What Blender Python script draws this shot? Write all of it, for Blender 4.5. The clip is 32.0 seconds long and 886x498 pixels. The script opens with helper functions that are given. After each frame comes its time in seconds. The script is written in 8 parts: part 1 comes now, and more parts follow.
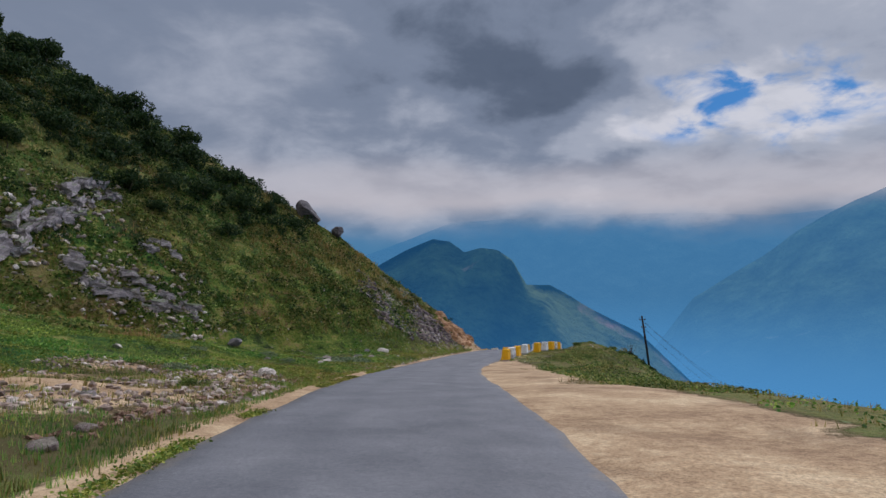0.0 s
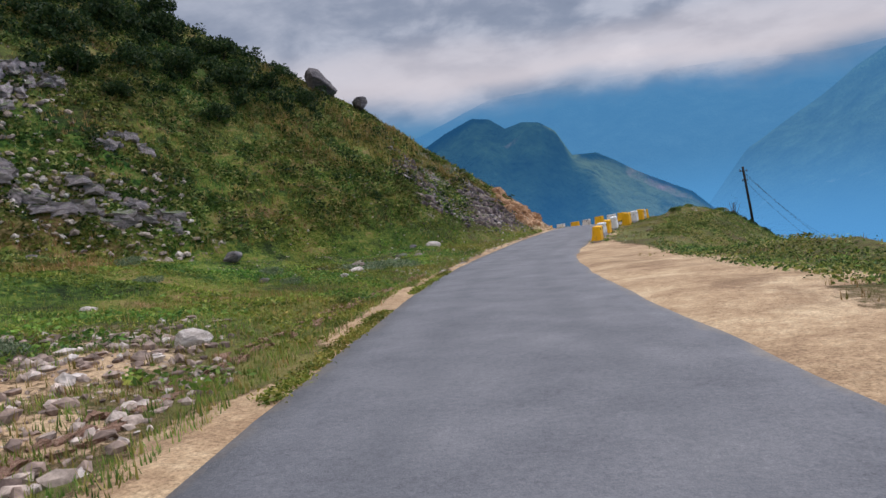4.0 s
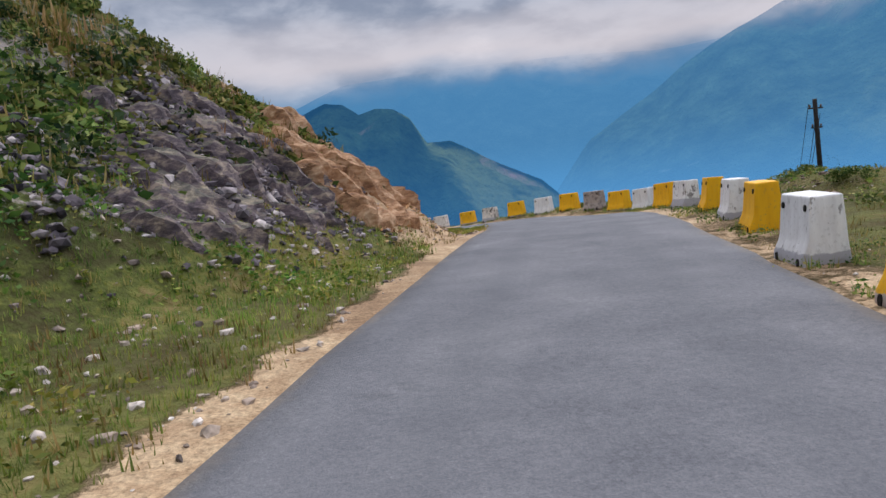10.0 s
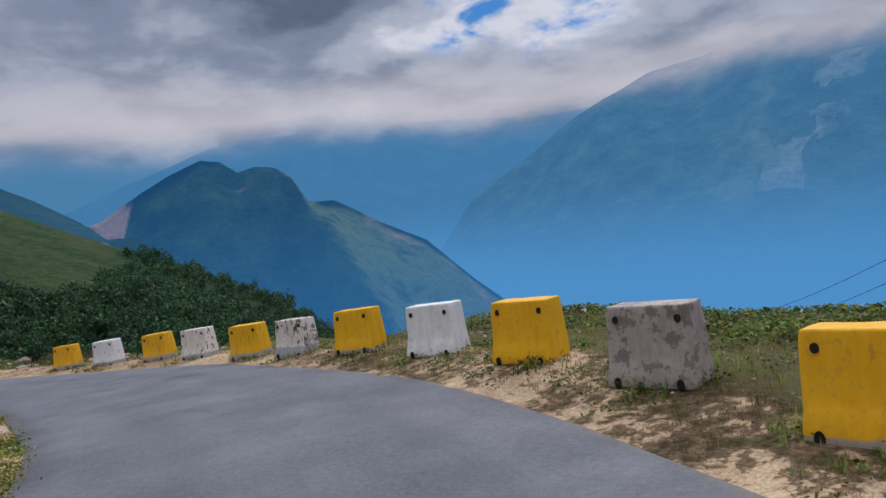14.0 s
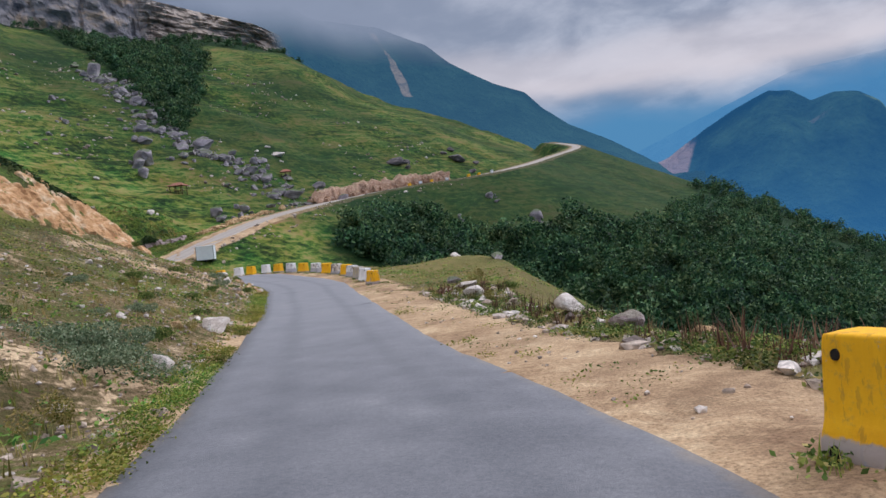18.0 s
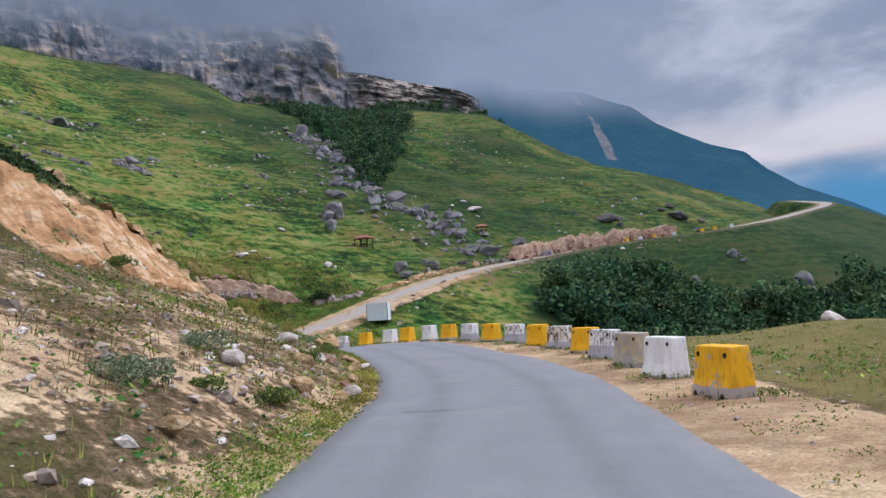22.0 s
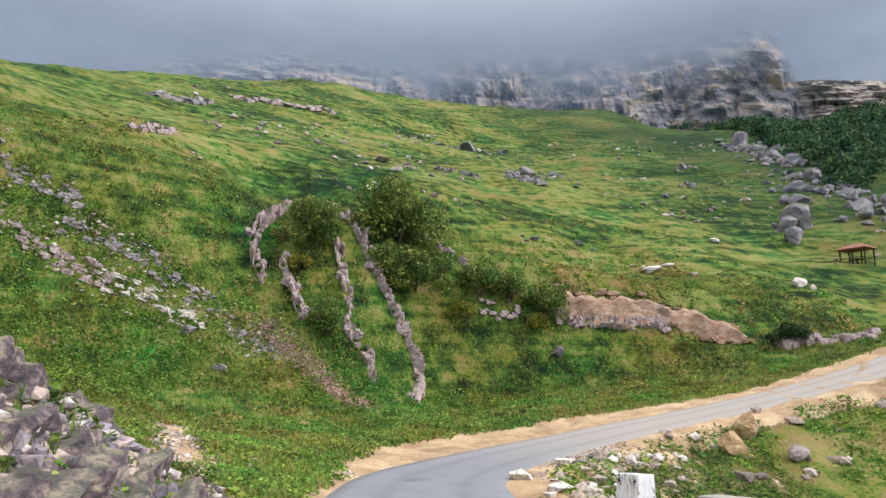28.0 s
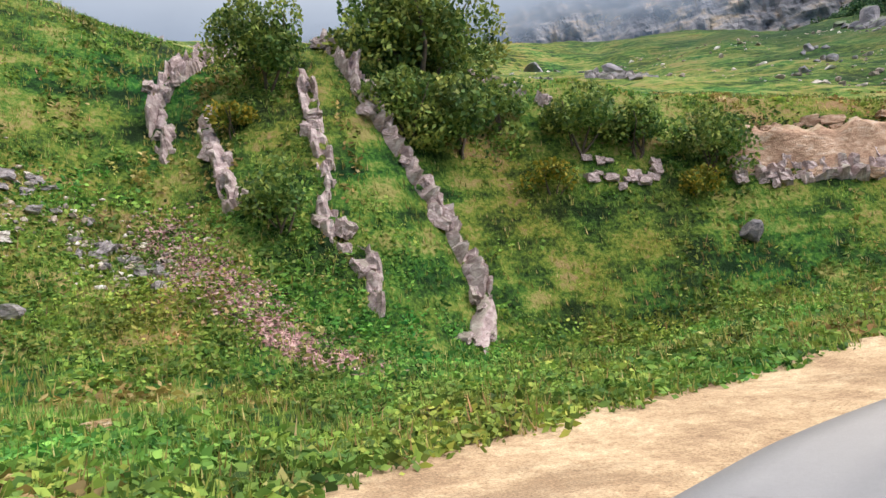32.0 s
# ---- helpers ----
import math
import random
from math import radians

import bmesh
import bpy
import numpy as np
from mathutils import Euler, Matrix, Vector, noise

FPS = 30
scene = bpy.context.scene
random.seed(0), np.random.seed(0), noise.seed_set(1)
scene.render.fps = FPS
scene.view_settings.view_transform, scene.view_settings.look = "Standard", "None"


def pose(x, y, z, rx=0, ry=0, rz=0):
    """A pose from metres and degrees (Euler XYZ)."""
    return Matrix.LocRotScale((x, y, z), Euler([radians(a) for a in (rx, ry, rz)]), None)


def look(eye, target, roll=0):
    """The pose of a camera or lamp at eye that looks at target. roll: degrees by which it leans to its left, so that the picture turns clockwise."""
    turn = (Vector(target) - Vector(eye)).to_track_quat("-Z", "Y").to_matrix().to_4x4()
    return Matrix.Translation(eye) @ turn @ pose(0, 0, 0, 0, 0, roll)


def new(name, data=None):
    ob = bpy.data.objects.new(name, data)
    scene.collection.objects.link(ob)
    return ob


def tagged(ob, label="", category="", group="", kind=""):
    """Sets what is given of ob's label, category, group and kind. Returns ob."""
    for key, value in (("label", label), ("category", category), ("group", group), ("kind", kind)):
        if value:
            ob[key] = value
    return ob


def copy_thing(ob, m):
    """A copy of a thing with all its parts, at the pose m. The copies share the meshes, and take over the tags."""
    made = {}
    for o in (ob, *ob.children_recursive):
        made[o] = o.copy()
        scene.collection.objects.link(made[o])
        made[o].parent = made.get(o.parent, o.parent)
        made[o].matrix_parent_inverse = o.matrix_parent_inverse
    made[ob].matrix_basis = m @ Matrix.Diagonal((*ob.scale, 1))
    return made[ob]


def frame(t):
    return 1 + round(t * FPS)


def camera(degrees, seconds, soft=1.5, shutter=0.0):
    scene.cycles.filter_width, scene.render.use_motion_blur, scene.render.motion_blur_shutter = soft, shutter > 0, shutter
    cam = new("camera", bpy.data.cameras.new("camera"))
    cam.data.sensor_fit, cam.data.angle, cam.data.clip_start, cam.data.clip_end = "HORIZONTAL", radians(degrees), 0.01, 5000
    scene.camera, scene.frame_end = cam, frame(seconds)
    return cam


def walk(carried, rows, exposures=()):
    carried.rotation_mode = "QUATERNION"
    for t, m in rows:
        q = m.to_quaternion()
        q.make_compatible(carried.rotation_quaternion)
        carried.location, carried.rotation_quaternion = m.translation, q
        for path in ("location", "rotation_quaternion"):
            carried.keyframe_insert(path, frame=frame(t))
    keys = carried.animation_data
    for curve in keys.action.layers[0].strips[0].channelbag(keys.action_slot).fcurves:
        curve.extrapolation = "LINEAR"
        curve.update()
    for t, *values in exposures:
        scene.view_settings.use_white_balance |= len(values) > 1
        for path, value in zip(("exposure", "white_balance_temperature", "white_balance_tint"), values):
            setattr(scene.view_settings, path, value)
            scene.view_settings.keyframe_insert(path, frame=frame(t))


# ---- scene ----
cam = camera(66.18, 32.0)

PATH = [
    (0.0, pose(0.750, -25.901, 2.025, 96.00, -0.46, -0.49)),
    (0.5, pose(0.700, -25.154, 1.961, 95.19, -0.46, -0.68)),
    (1.0, pose(0.580, -24.165, 1.997, 93.72, -0.09, -0.03)),
    (1.5, pose(0.440, -22.979, 2.009, 92.35, 0.74, 2.14)),
    (2.0, pose(0.280, -21.525, 2.086, 91.01, 2.29, 4.86)),
    (2.5, pose(0.130, -19.898, 2.072, 89.73, 3.54, 6.26)),
    (3.0, pose(-0.030, -18.034, 2.037, 88.35, 5.30, 6.47)),
    (3.5, pose(-0.070, -15.851, 2.009, 87.20, 5.72, 5.43)),
    (4.0, pose(-0.110, -13.541, 1.954, 86.32, 5.78, 3.48)),
    (4.5, pose(-0.104, -11.029, 1.878, 85.76, 5.62, 1.96)),
    (6.5, pose(-0.000, -0.000, 1.450, 84.43, 4.70, -0.41)),
    (7.0, pose(-0.017, 2.900, 1.338, 84.21, 4.80, -0.71)),
    (7.5, pose(0.092, 5.951, 1.200, 84.13, 5.03, -0.87)),
    (8.0, pose(0.330, 9.205, 1.035, 84.13, 5.14, -1.10)),
    (8.5, pose(0.587, 12.591, 0.906, 84.08, 5.16, -2.10)),
    (9.0, pose(0.894, 16.010, 0.780, 84.14, 5.29, -4.12)),
    (9.5, pose(1.396, 19.414, 0.746, 84.12, 5.26, -6.19)),
    (10.0, pose(2.185, 22.775, 0.754, 84.14, 5.67, -8.66)),
    (10.5, pose(3.203, 26.154, 0.796, 84.25, 5.96, -11.79)),
    (11.0, pose(4.244, 29.455, 0.857, 84.35, 6.56, -15.11)),
    (11.5, pose(5.289, 32.495, 0.850, 84.70, 6.36, -17.80)),
    (12.0, pose(6.202, 35.313, 0.955, 84.98, 6.67, -19.89)),
    (12.5, pose(7.196, 38.246, 0.894, 85.76, 6.56, -21.07)),
    (13.0, pose(8.335, 41.459, 0.763, 86.34, 6.50, -21.13)),
    (13.5, pose(9.115, 44.286, 0.662, 87.54, 6.04, -20.37)),
    (15.5, pose(9.777, 55.465, -0.005, 88.97, 5.86, -3.03)),
    (16.0, pose(9.143, 58.213, -0.224, 89.02, 5.34, 4.31)),
    (16.5, pose(8.130, 61.162, -0.494, 88.56, 5.40, 10.15)),
    (17.0, pose(6.743, 64.179, -0.789, 88.00, 5.22, 16.07)),
    (17.5, pose(5.045, 67.055, -1.078, 87.53, 5.09, 21.64)),
    (18.0, pose(3.193, 69.761, -1.386, 87.33, 5.07, 26.50)),
    (18.5, pose(1.282, 72.552, -1.700, 87.07, 5.13, 31.17)),
    (19.0, pose(-0.780, 75.387, -1.986, 86.93, 5.34, 34.56)),
    (19.5, pose(-2.967, 78.259, -2.282, 87.24, 5.52, 37.30)),
    (20.0, pose(-5.297, 81.051, -2.541, 88.72, 5.30, 39.32)),
    (20.5, pose(-7.662, 84.018, -2.765, 90.88, 4.36, 40.57)),
    (21.0, pose(-10.058, 87.008, -2.894, 92.81, 3.77, 41.57)),
    (21.5, pose(-12.420, 90.024, -3.052, 93.80, 3.62, 42.38)),
    (22.0, pose(-14.893, 93.164, -3.222, 94.53, 3.60, 43.01)),
    (22.5, pose(-17.552, 96.350, -3.348, 95.10, 3.51, 43.55)),
    (23.0, pose(-20.311, 99.333, -3.467, 95.80, 3.35, 44.44)),
    (23.5, pose(-23.071, 102.073, -3.556, 96.62, 3.14, 45.85)),
    (24.0, pose(-25.877, 104.689, -3.593, 97.38, 2.70, 47.83)),
    (24.5, pose(-28.784, 107.226, -3.596, 98.11, 2.07, 50.09)),
    (26.5, pose(-41.852, 115.526, -3.679, 99.65, -0.44, 63.68)),
    (27.0, pose(-45.599, 116.937, -3.851, 99.95, -0.60, 69.01)),
    (27.5, pose(-49.283, 117.980, -4.057, 100.17, -0.47, 74.02)),
    (28.0, pose(-52.922, 118.718, -4.319, 100.23, -0.23, 78.12)),
    (28.5, pose(-56.442, 119.249, -4.653, 100.11, 0.13, 81.46)),
    (29.0, pose(-60.108, 119.793, -5.014, 99.82, 1.42, 84.65)),
    (29.5, pose(-63.806, 120.348, -5.382, 99.47, 2.31, 87.26)),
    (30.0, pose(-67.360, 120.854, -5.748, 99.49, 3.19, 88.82)),
    (30.5, pose(-70.739, 121.478, -6.013, 99.46, 4.08, 89.66)),
    (31.0, pose(-73.913, 122.240, -6.238, 99.57, 4.54, 89.92)),
    (31.5, pose(-77.235, 123.330, -6.410, 99.32, 4.70, 89.54)),
    (32.0, pose(-80.446, 124.671, -6.701, 99.14, 5.94, 86.29)),
]
EXPOSURES = [(0.0, -0.46, 5950, 12), (3.0, -0.16, 6100, 13), (9.0, -0.04, 6150, 12), (13.0, -0.37, 5850, 12), (16.0, -0.26, 6000, 13), (19.0, 0.0, 5980, 13), (22.0, 0.06, 5880, 13), (24.0, 0.07, 5950, 12),
             (27.0, 0.40, 6200, 9), (29.0, 0.56, 6400, 8), (32.0, 0.76, 6450, 8)]
walk(cam, PATH, EXPOSURES)

# ---- world, sun, exposure ----
SUN_AZ, SUN_EL = radians(34), radians(38)          # azimuth from +y towards +x
sun = new("sun", bpy.data.lights.new("sun", "SUN"))
sun.data.energy, sun.data.angle, sun.data.color = 2.0, radians(32), (1.0, 0.96, 0.91)
sun.matrix_world = look((math.sin(SUN_AZ) * math.cos(SUN_EL) * 50, math.cos(SUN_AZ) * math.cos(SUN_EL) * 50, math.sin(SUN_EL) * 50), (0, 0, 0))


def node(nt, kind, **values):
    n = nt.nodes.new(kind)
    for key, value in values.items():
        if key in n.inputs:
            n.inputs[key].default_value = value
        elif key == "operation":
            n.operation = value
        elif key == "blend":
            n.blend_type = value
        elif key == "interp":
            n.interpolation_type = value
    return n


def ramp(nt, stops, ease=False):
    n = nt.nodes.new("ShaderNodeValToRGB")
    n.color_ramp.interpolation = "EASE" if ease else "LINEAR"
    while len(n.color_ramp.elements) < len(stops):
        n.color_ramp.elements.new(0.5)
    for e, (p, c) in zip(n.color_ramp.elements, stops):
        e.position = p
        e.color = (c, c, c, 1) if isinstance(c, (int, float)) else (*c, 1)
    return n


def calc(nt, op, a, b=None, clamp=False):
    n = nt.nodes.new("ShaderNodeMath")
    n.operation, n.use_clamp = op, clamp
    for i, v in enumerate((a, b)):
        if v is None:
            continue
        if isinstance(v, (int, float)):
            n.inputs[i].default_value = v
        else:
            nt.links.new(v, n.inputs[i])
    return n.outputs[0]


def mixc(nt, fac, a, b, blend="MIX"):
    n = nt.nodes.new("ShaderNodeMix")
    n.data_type, n.blend_type = "RGBA", blend
    for i, v in ((0, fac), (6, a), (7, b)):
        if isinstance(v, (int, float)):
            n.inputs[i].default_value = v
        elif isinstance(v, tuple):
            n.inputs[i].default_value = (*v, 1)
        else:
            nt.links.new(v, n.inputs[i])
    return n.outputs[2]


def noise_tex(nt, vec, scale, detail=4, rough=0.55, dist=0.0):
    n = nt.nodes.new("ShaderNodeTexNoise")
    n.inputs["Scale"].default_value, n.inputs["Detail"].default_value = scale, detail
    n.inputs["Roughness"].default_value, n.inputs["Distortion"].default_value = rough, dist
    if vec is not None:
        nt.links.new(vec, n.inputs["Vector"])
    return n.outputs[0]


world = bpy.data.worlds.new("world")
scene.world = world
world.use_nodes = True
wt = world.node_tree
wt.nodes.clear()
wout = wt.nodes.new("ShaderNodeOutputWorld")
sky = wt.nodes.new("ShaderNodeTexSky")
sky.sky_type, sky.sun_disc = "NISHITA", False
sky.sun_elevation, sky.sun_rotation, sky.altitude = SUN_EL, SUN_AZ, 1800
tc = wt.nodes.new("ShaderNodeTexCoord")
sep = wt.nodes.new("ShaderNodeSeparateXYZ")
wt.links.new(tc.outputs["Generated"], sep.inputs[0])
zz = calc(wt, "MAXIMUM", sep.outputs[2], 0.0)
den = calc(wt, "ADD", zz, 0.26)
com = wt.nodes.new("ShaderNodeCombineXYZ")
wt.links.new(calc(wt, "DIVIDE", sep.outputs[0], den), com.inputs[0])
wt.links.new(calc(wt, "DIVIDE", sep.outputs[1], den), com.inputs[1])
# bearing (from +y towards +x) and elevation in degrees, stirred a little so that no cloud has an even outline
stir = wt.nodes.new("ShaderNodeTexNoise")
stir.inputs["Scale"].default_value, stir.inputs["Detail"].default_value = 2.4, 5
wt.links.new(com.outputs[0], stir.inputs["Vector"])
s_col = wt.nodes.new("ShaderNodeSeparateColor")
wt.links.new(stir.outputs["Color"], s_col.inputs[0])
az0 = calc(wt, "MULTIPLY", calc(wt, "ARCTAN2", sep.outputs[0], sep.outputs[1]), 57.2958)
el0 = calc(wt, "MULTIPLY", calc(wt, "ARCSINE", sep.outputs[2]), 57.2958)
az = calc(wt, "ADD", az0, calc(wt, "MULTIPLY", calc(wt, "SUBTRACT", s_col.outputs[0], 0.5), 26.0))
el = calc(wt, "ADD", el0, calc(wt, "MULTIPLY", calc(wt, "SUBTRACT", s_col.outputs[1], 0.5), 11.0))


def cloud_mass(a_mid, e_mid, a_half, e_half, tilt=0.0):
    """One bank of cloud: 1 in its middle, 0 far from it."""
    u = calc(wt, "DIVIDE", calc(wt, "SUBTRACT", az, a_mid), a_half)
    lift = calc(wt, "MULTIPLY", calc(wt, "SUBTRACT", az, a_mid), tilt)
    w = calc(wt, "DIVIDE", calc(wt, "SUBTRACT", calc(wt, "SUBTRACT", el, e_mid), lift), e_half)
    return calc(wt, "EXPONENT", calc(wt, "MULTIPLY", calc(wt, "ADD", calc(wt, "MULTIPLY", u, u), calc(wt, "MULTIPLY", w, w)), -1.0))


n_big = noise_tex(wt, com.outputs[0], 1.1, 3, 0.5, 0.15)
n_mid = noise_tex(wt, com.outputs[0], 3.4, 6, 0.58, 0.2)
dens = calc(wt, "ADD", calc(wt, "MULTIPLY", n_big, 0.50), calc(wt, "MULTIPLY", n_mid, 0.50))
dens = calc(wt, "ADD", calc(wt, "MULTIPLY", calc(wt, "SUBTRACT", dens, 0.5), 0.62), 0.452)
for mass, weight in ((cloud_mass(7, 19.0, 12, 3.6), 0.135), (cloud_mass(15, 13.6, 8, 1.7, 0.08), 0.085), (cloud_mass(-3, 27.0, 16, 3.5), 0.07), (cloud_mass(22, 17.0, 6.5, 4.2), -0.15),
                     (cloud_mass(40, 15.0, 9, 4.0), 0.05), (cloud_mass(-26, 11.0, 10, 5.0), -0.06), (cloud_mass(-62, 24.0, 30, 6.0), 0.045), (cloud_mass(-12, 20.0, 8, 5.0), -0.03)):
    dens = calc(wt, "ADD", dens, calc(wt, "MULTIPLY", mass, weight))
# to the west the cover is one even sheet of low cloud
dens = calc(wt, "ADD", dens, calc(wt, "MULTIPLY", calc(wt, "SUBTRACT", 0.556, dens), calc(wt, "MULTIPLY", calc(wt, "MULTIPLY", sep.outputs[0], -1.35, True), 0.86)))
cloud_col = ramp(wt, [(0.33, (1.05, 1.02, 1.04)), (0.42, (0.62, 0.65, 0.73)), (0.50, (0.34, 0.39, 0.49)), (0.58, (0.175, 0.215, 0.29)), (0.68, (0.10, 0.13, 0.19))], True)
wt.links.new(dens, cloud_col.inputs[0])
# paler, faintly warm light low over the far ranges
stirred = calc(wt, "ADD", calc(wt, "MULTIPLY", calc(wt, "SUBTRACT", el, el0), 0.30), el0)
low = ramp(wt, [(0.225, 0.0), (0.30, 1.0), (0.345, 0.75), (0.43, 0.0)], True)
wt.links.new(calc(wt, "MULTIPLY", stirred, 1 / 33.0), low.inputs[0])
col = mixc(wt, calc(wt, "MULTIPLY", low.outputs[0], 0.72), cloud_col.outputs[0], (0.94, 0.85, 0.84))
# haze under the cloud base
hz = ramp(wt, [(0.0, 1.0), (0.17, 1.0), (0.30, 0.0)], True)
wt.links.new(calc(wt, "MULTIPLY", stirred, 1 / 33.0), hz.inputs[0])
col = mixc(wt, hz.outputs[0], col, (0.12, 0.33, 0.56))
# the cover is thickest low down and lets more light through overhead
lift = ramp(wt, [(0.42, 0.33), (0.85, 0.64)], True)
wt.links.new(sep.outputs[2], lift.inputs[0])
over = ramp(wt, [(0.42, 0.0), (0.7, 1.0)], True)
wt.links.new(sep.outputs[2], over.inputs[0])
col = mixc(wt, calc(wt, "MULTIPLY", over.outputs[0], 0.75), col, (1.10, 1.08, 1.10))
torn = noise_tex(wt, com.outputs[0], 6.0, 5, 0.55, 0.3)
hole = calc(wt, "MULTIPLY", cloud_mass(24, 18.2, 6.0, 3.6, 0.05), calc(wt, "MULTIPLY", calc(wt, "SUBTRACT", torn, 0.40), 4.6, True))
cover = ramp(wt, [(0.10, 1.0), (0.72, 0.0)], True)
wt.links.new(hole, cover.inputs[0])
thick = calc(wt, "MAXIMUM", cover.outputs[0], calc(wt, "MAXIMUM", low.outputs[0], hz.outputs[0]))
b_cloud = node(wt, "ShaderNodeBackground", Strength=0.82)
wt.links.new(calc(wt, "MULTIPLY", lift.outputs[0], 2.48), b_cloud.inputs[1])
b_sky = node(wt, "ShaderNodeBackground", Strength=0.085)
wt.links.new(col, b_cloud.inputs[0])
wt.links.new(mixc(wt, 1.0, sky.outputs[0], (0.30, 0.70, 1.05), "MULTIPLY"), b_sky.inputs[0])
mixw = wt.nodes.new("ShaderNodeMixShader")
wt.links.new(thick, mixw.inputs[0])
wt.links.new(b_sky.outputs[0], mixw.inputs[1])
wt.links.new(b_cloud.outputs[0], mixw.inputs[2])
wt.links.new(mixw.outputs[0], wout.inputs[0])


# ---- materials ----
def material(name):
    m = bpy.data.materials.new(name)
    m.use_nodes = True
    nt = m.node_tree
    bsdf = nt.nodes["Principled BSDF"]
    bsdf.inputs["Specular IOR Level"].default_value = 0.25
    return m, nt, bsdf


def place(nt, kind="Object"):
    return nt.nodes.new("ShaderNodeTexCoord").outputs[kind]


def bump(nt, bsdf, height, strength, distance):
    n = nt.nodes.new("ShaderNodeBump")
    n.inputs["Strength"].default_value, n.inputs["Distance"].default_value = strength, distance
    nt.links.new(height, n.inputs["Height"])
    nt.links.new(n.outputs[0], bsdf.inputs["Normal"])


def attr(nt, name):
    n = nt.nodes.new("ShaderNodeAttribute")
    n.attribute_name = name
    return n.outputs["Fac"]


def dissolve(nt, bsdf, z0, z1, wobble):
    """Thins a surface away into the cloud between two heights."""
    out = nt.nodes["Material Output"]
    geo = nt.nodes.new("ShaderNodeNewGeometry")
    sp = nt.nodes.new("ShaderNodeSeparateXYZ")
    nt.links.new(geo.outputs["Position"], sp.inputs[0])
    n = noise_tex(nt, geo.outputs["Position"], 0.012, 4)
    h = calc(nt, "ADD", calc(nt, "ADD", sp.outputs[2], calc(nt, "MULTIPLY", attr(nt, "veil"), 75.0)), calc(nt, "MULTIPLY", calc(nt, "SUBTRACT", n, 0.5), wobble))
    mr = nt.nodes.new("ShaderNodeMapRange")
    mr.interpolation_type = "SMOOTHSTEP"
    mr.inputs["From Min"].default_value, mr.inputs["From Max"].default_value = z0, z1
    nt.links.new(h, mr.inputs["Value"])
    tr = nt.nodes.new("ShaderNodeBsdfTransparent")
    mx = nt.nodes.new("ShaderNodeMixShader")
    nt.links.new(mr.outputs[0], mx.inputs[0])
    nt.links.new(bsdf.outputs[0], mx.inputs[1])
    nt.links.new(tr.outputs[0], mx.inputs[2])
    nt.links.new(mx.outputs[0], out.inputs[0])


def plain(name, a, b, scale=8.0, rough=0.8, metal=0.0, rel=0.25, dist=0.01, rnd=0.0):
    """Two tones mixed by noise, with fine relief."""
    m, nt, bsdf = material(name)
    p = place(nt)
    n = noise_tex(nt, p, scale, 6, 0.65)
    r = ramp(nt, [(0.32, a), (0.68, b)])
    nt.links.new(n, r.inputs[0])
    c = r.outputs[0]
    if rnd:
        info = nt.nodes.new("ShaderNodeObjectInfo")
        hs = nt.nodes.new("ShaderNodeHueSaturation")
        nt.links.new(calc(nt, "ADD", calc(nt, "MULTIPLY", info.outputs["Random"], rnd), 1 - rnd / 2), hs.inputs["Value"])
        nt.links.new(c, hs.inputs["Color"])
        c = hs.outputs[0]
    nt.links.new(c, bsdf.inputs["Base Color"])
    bsdf.inputs["Roughness"].default_value, bsdf.inputs["Metallic"].default_value = rough, metal
    bump(nt, bsdf, noise_tex(nt, p, scale * 5, 5, 0.7), rel, dist)
    return m


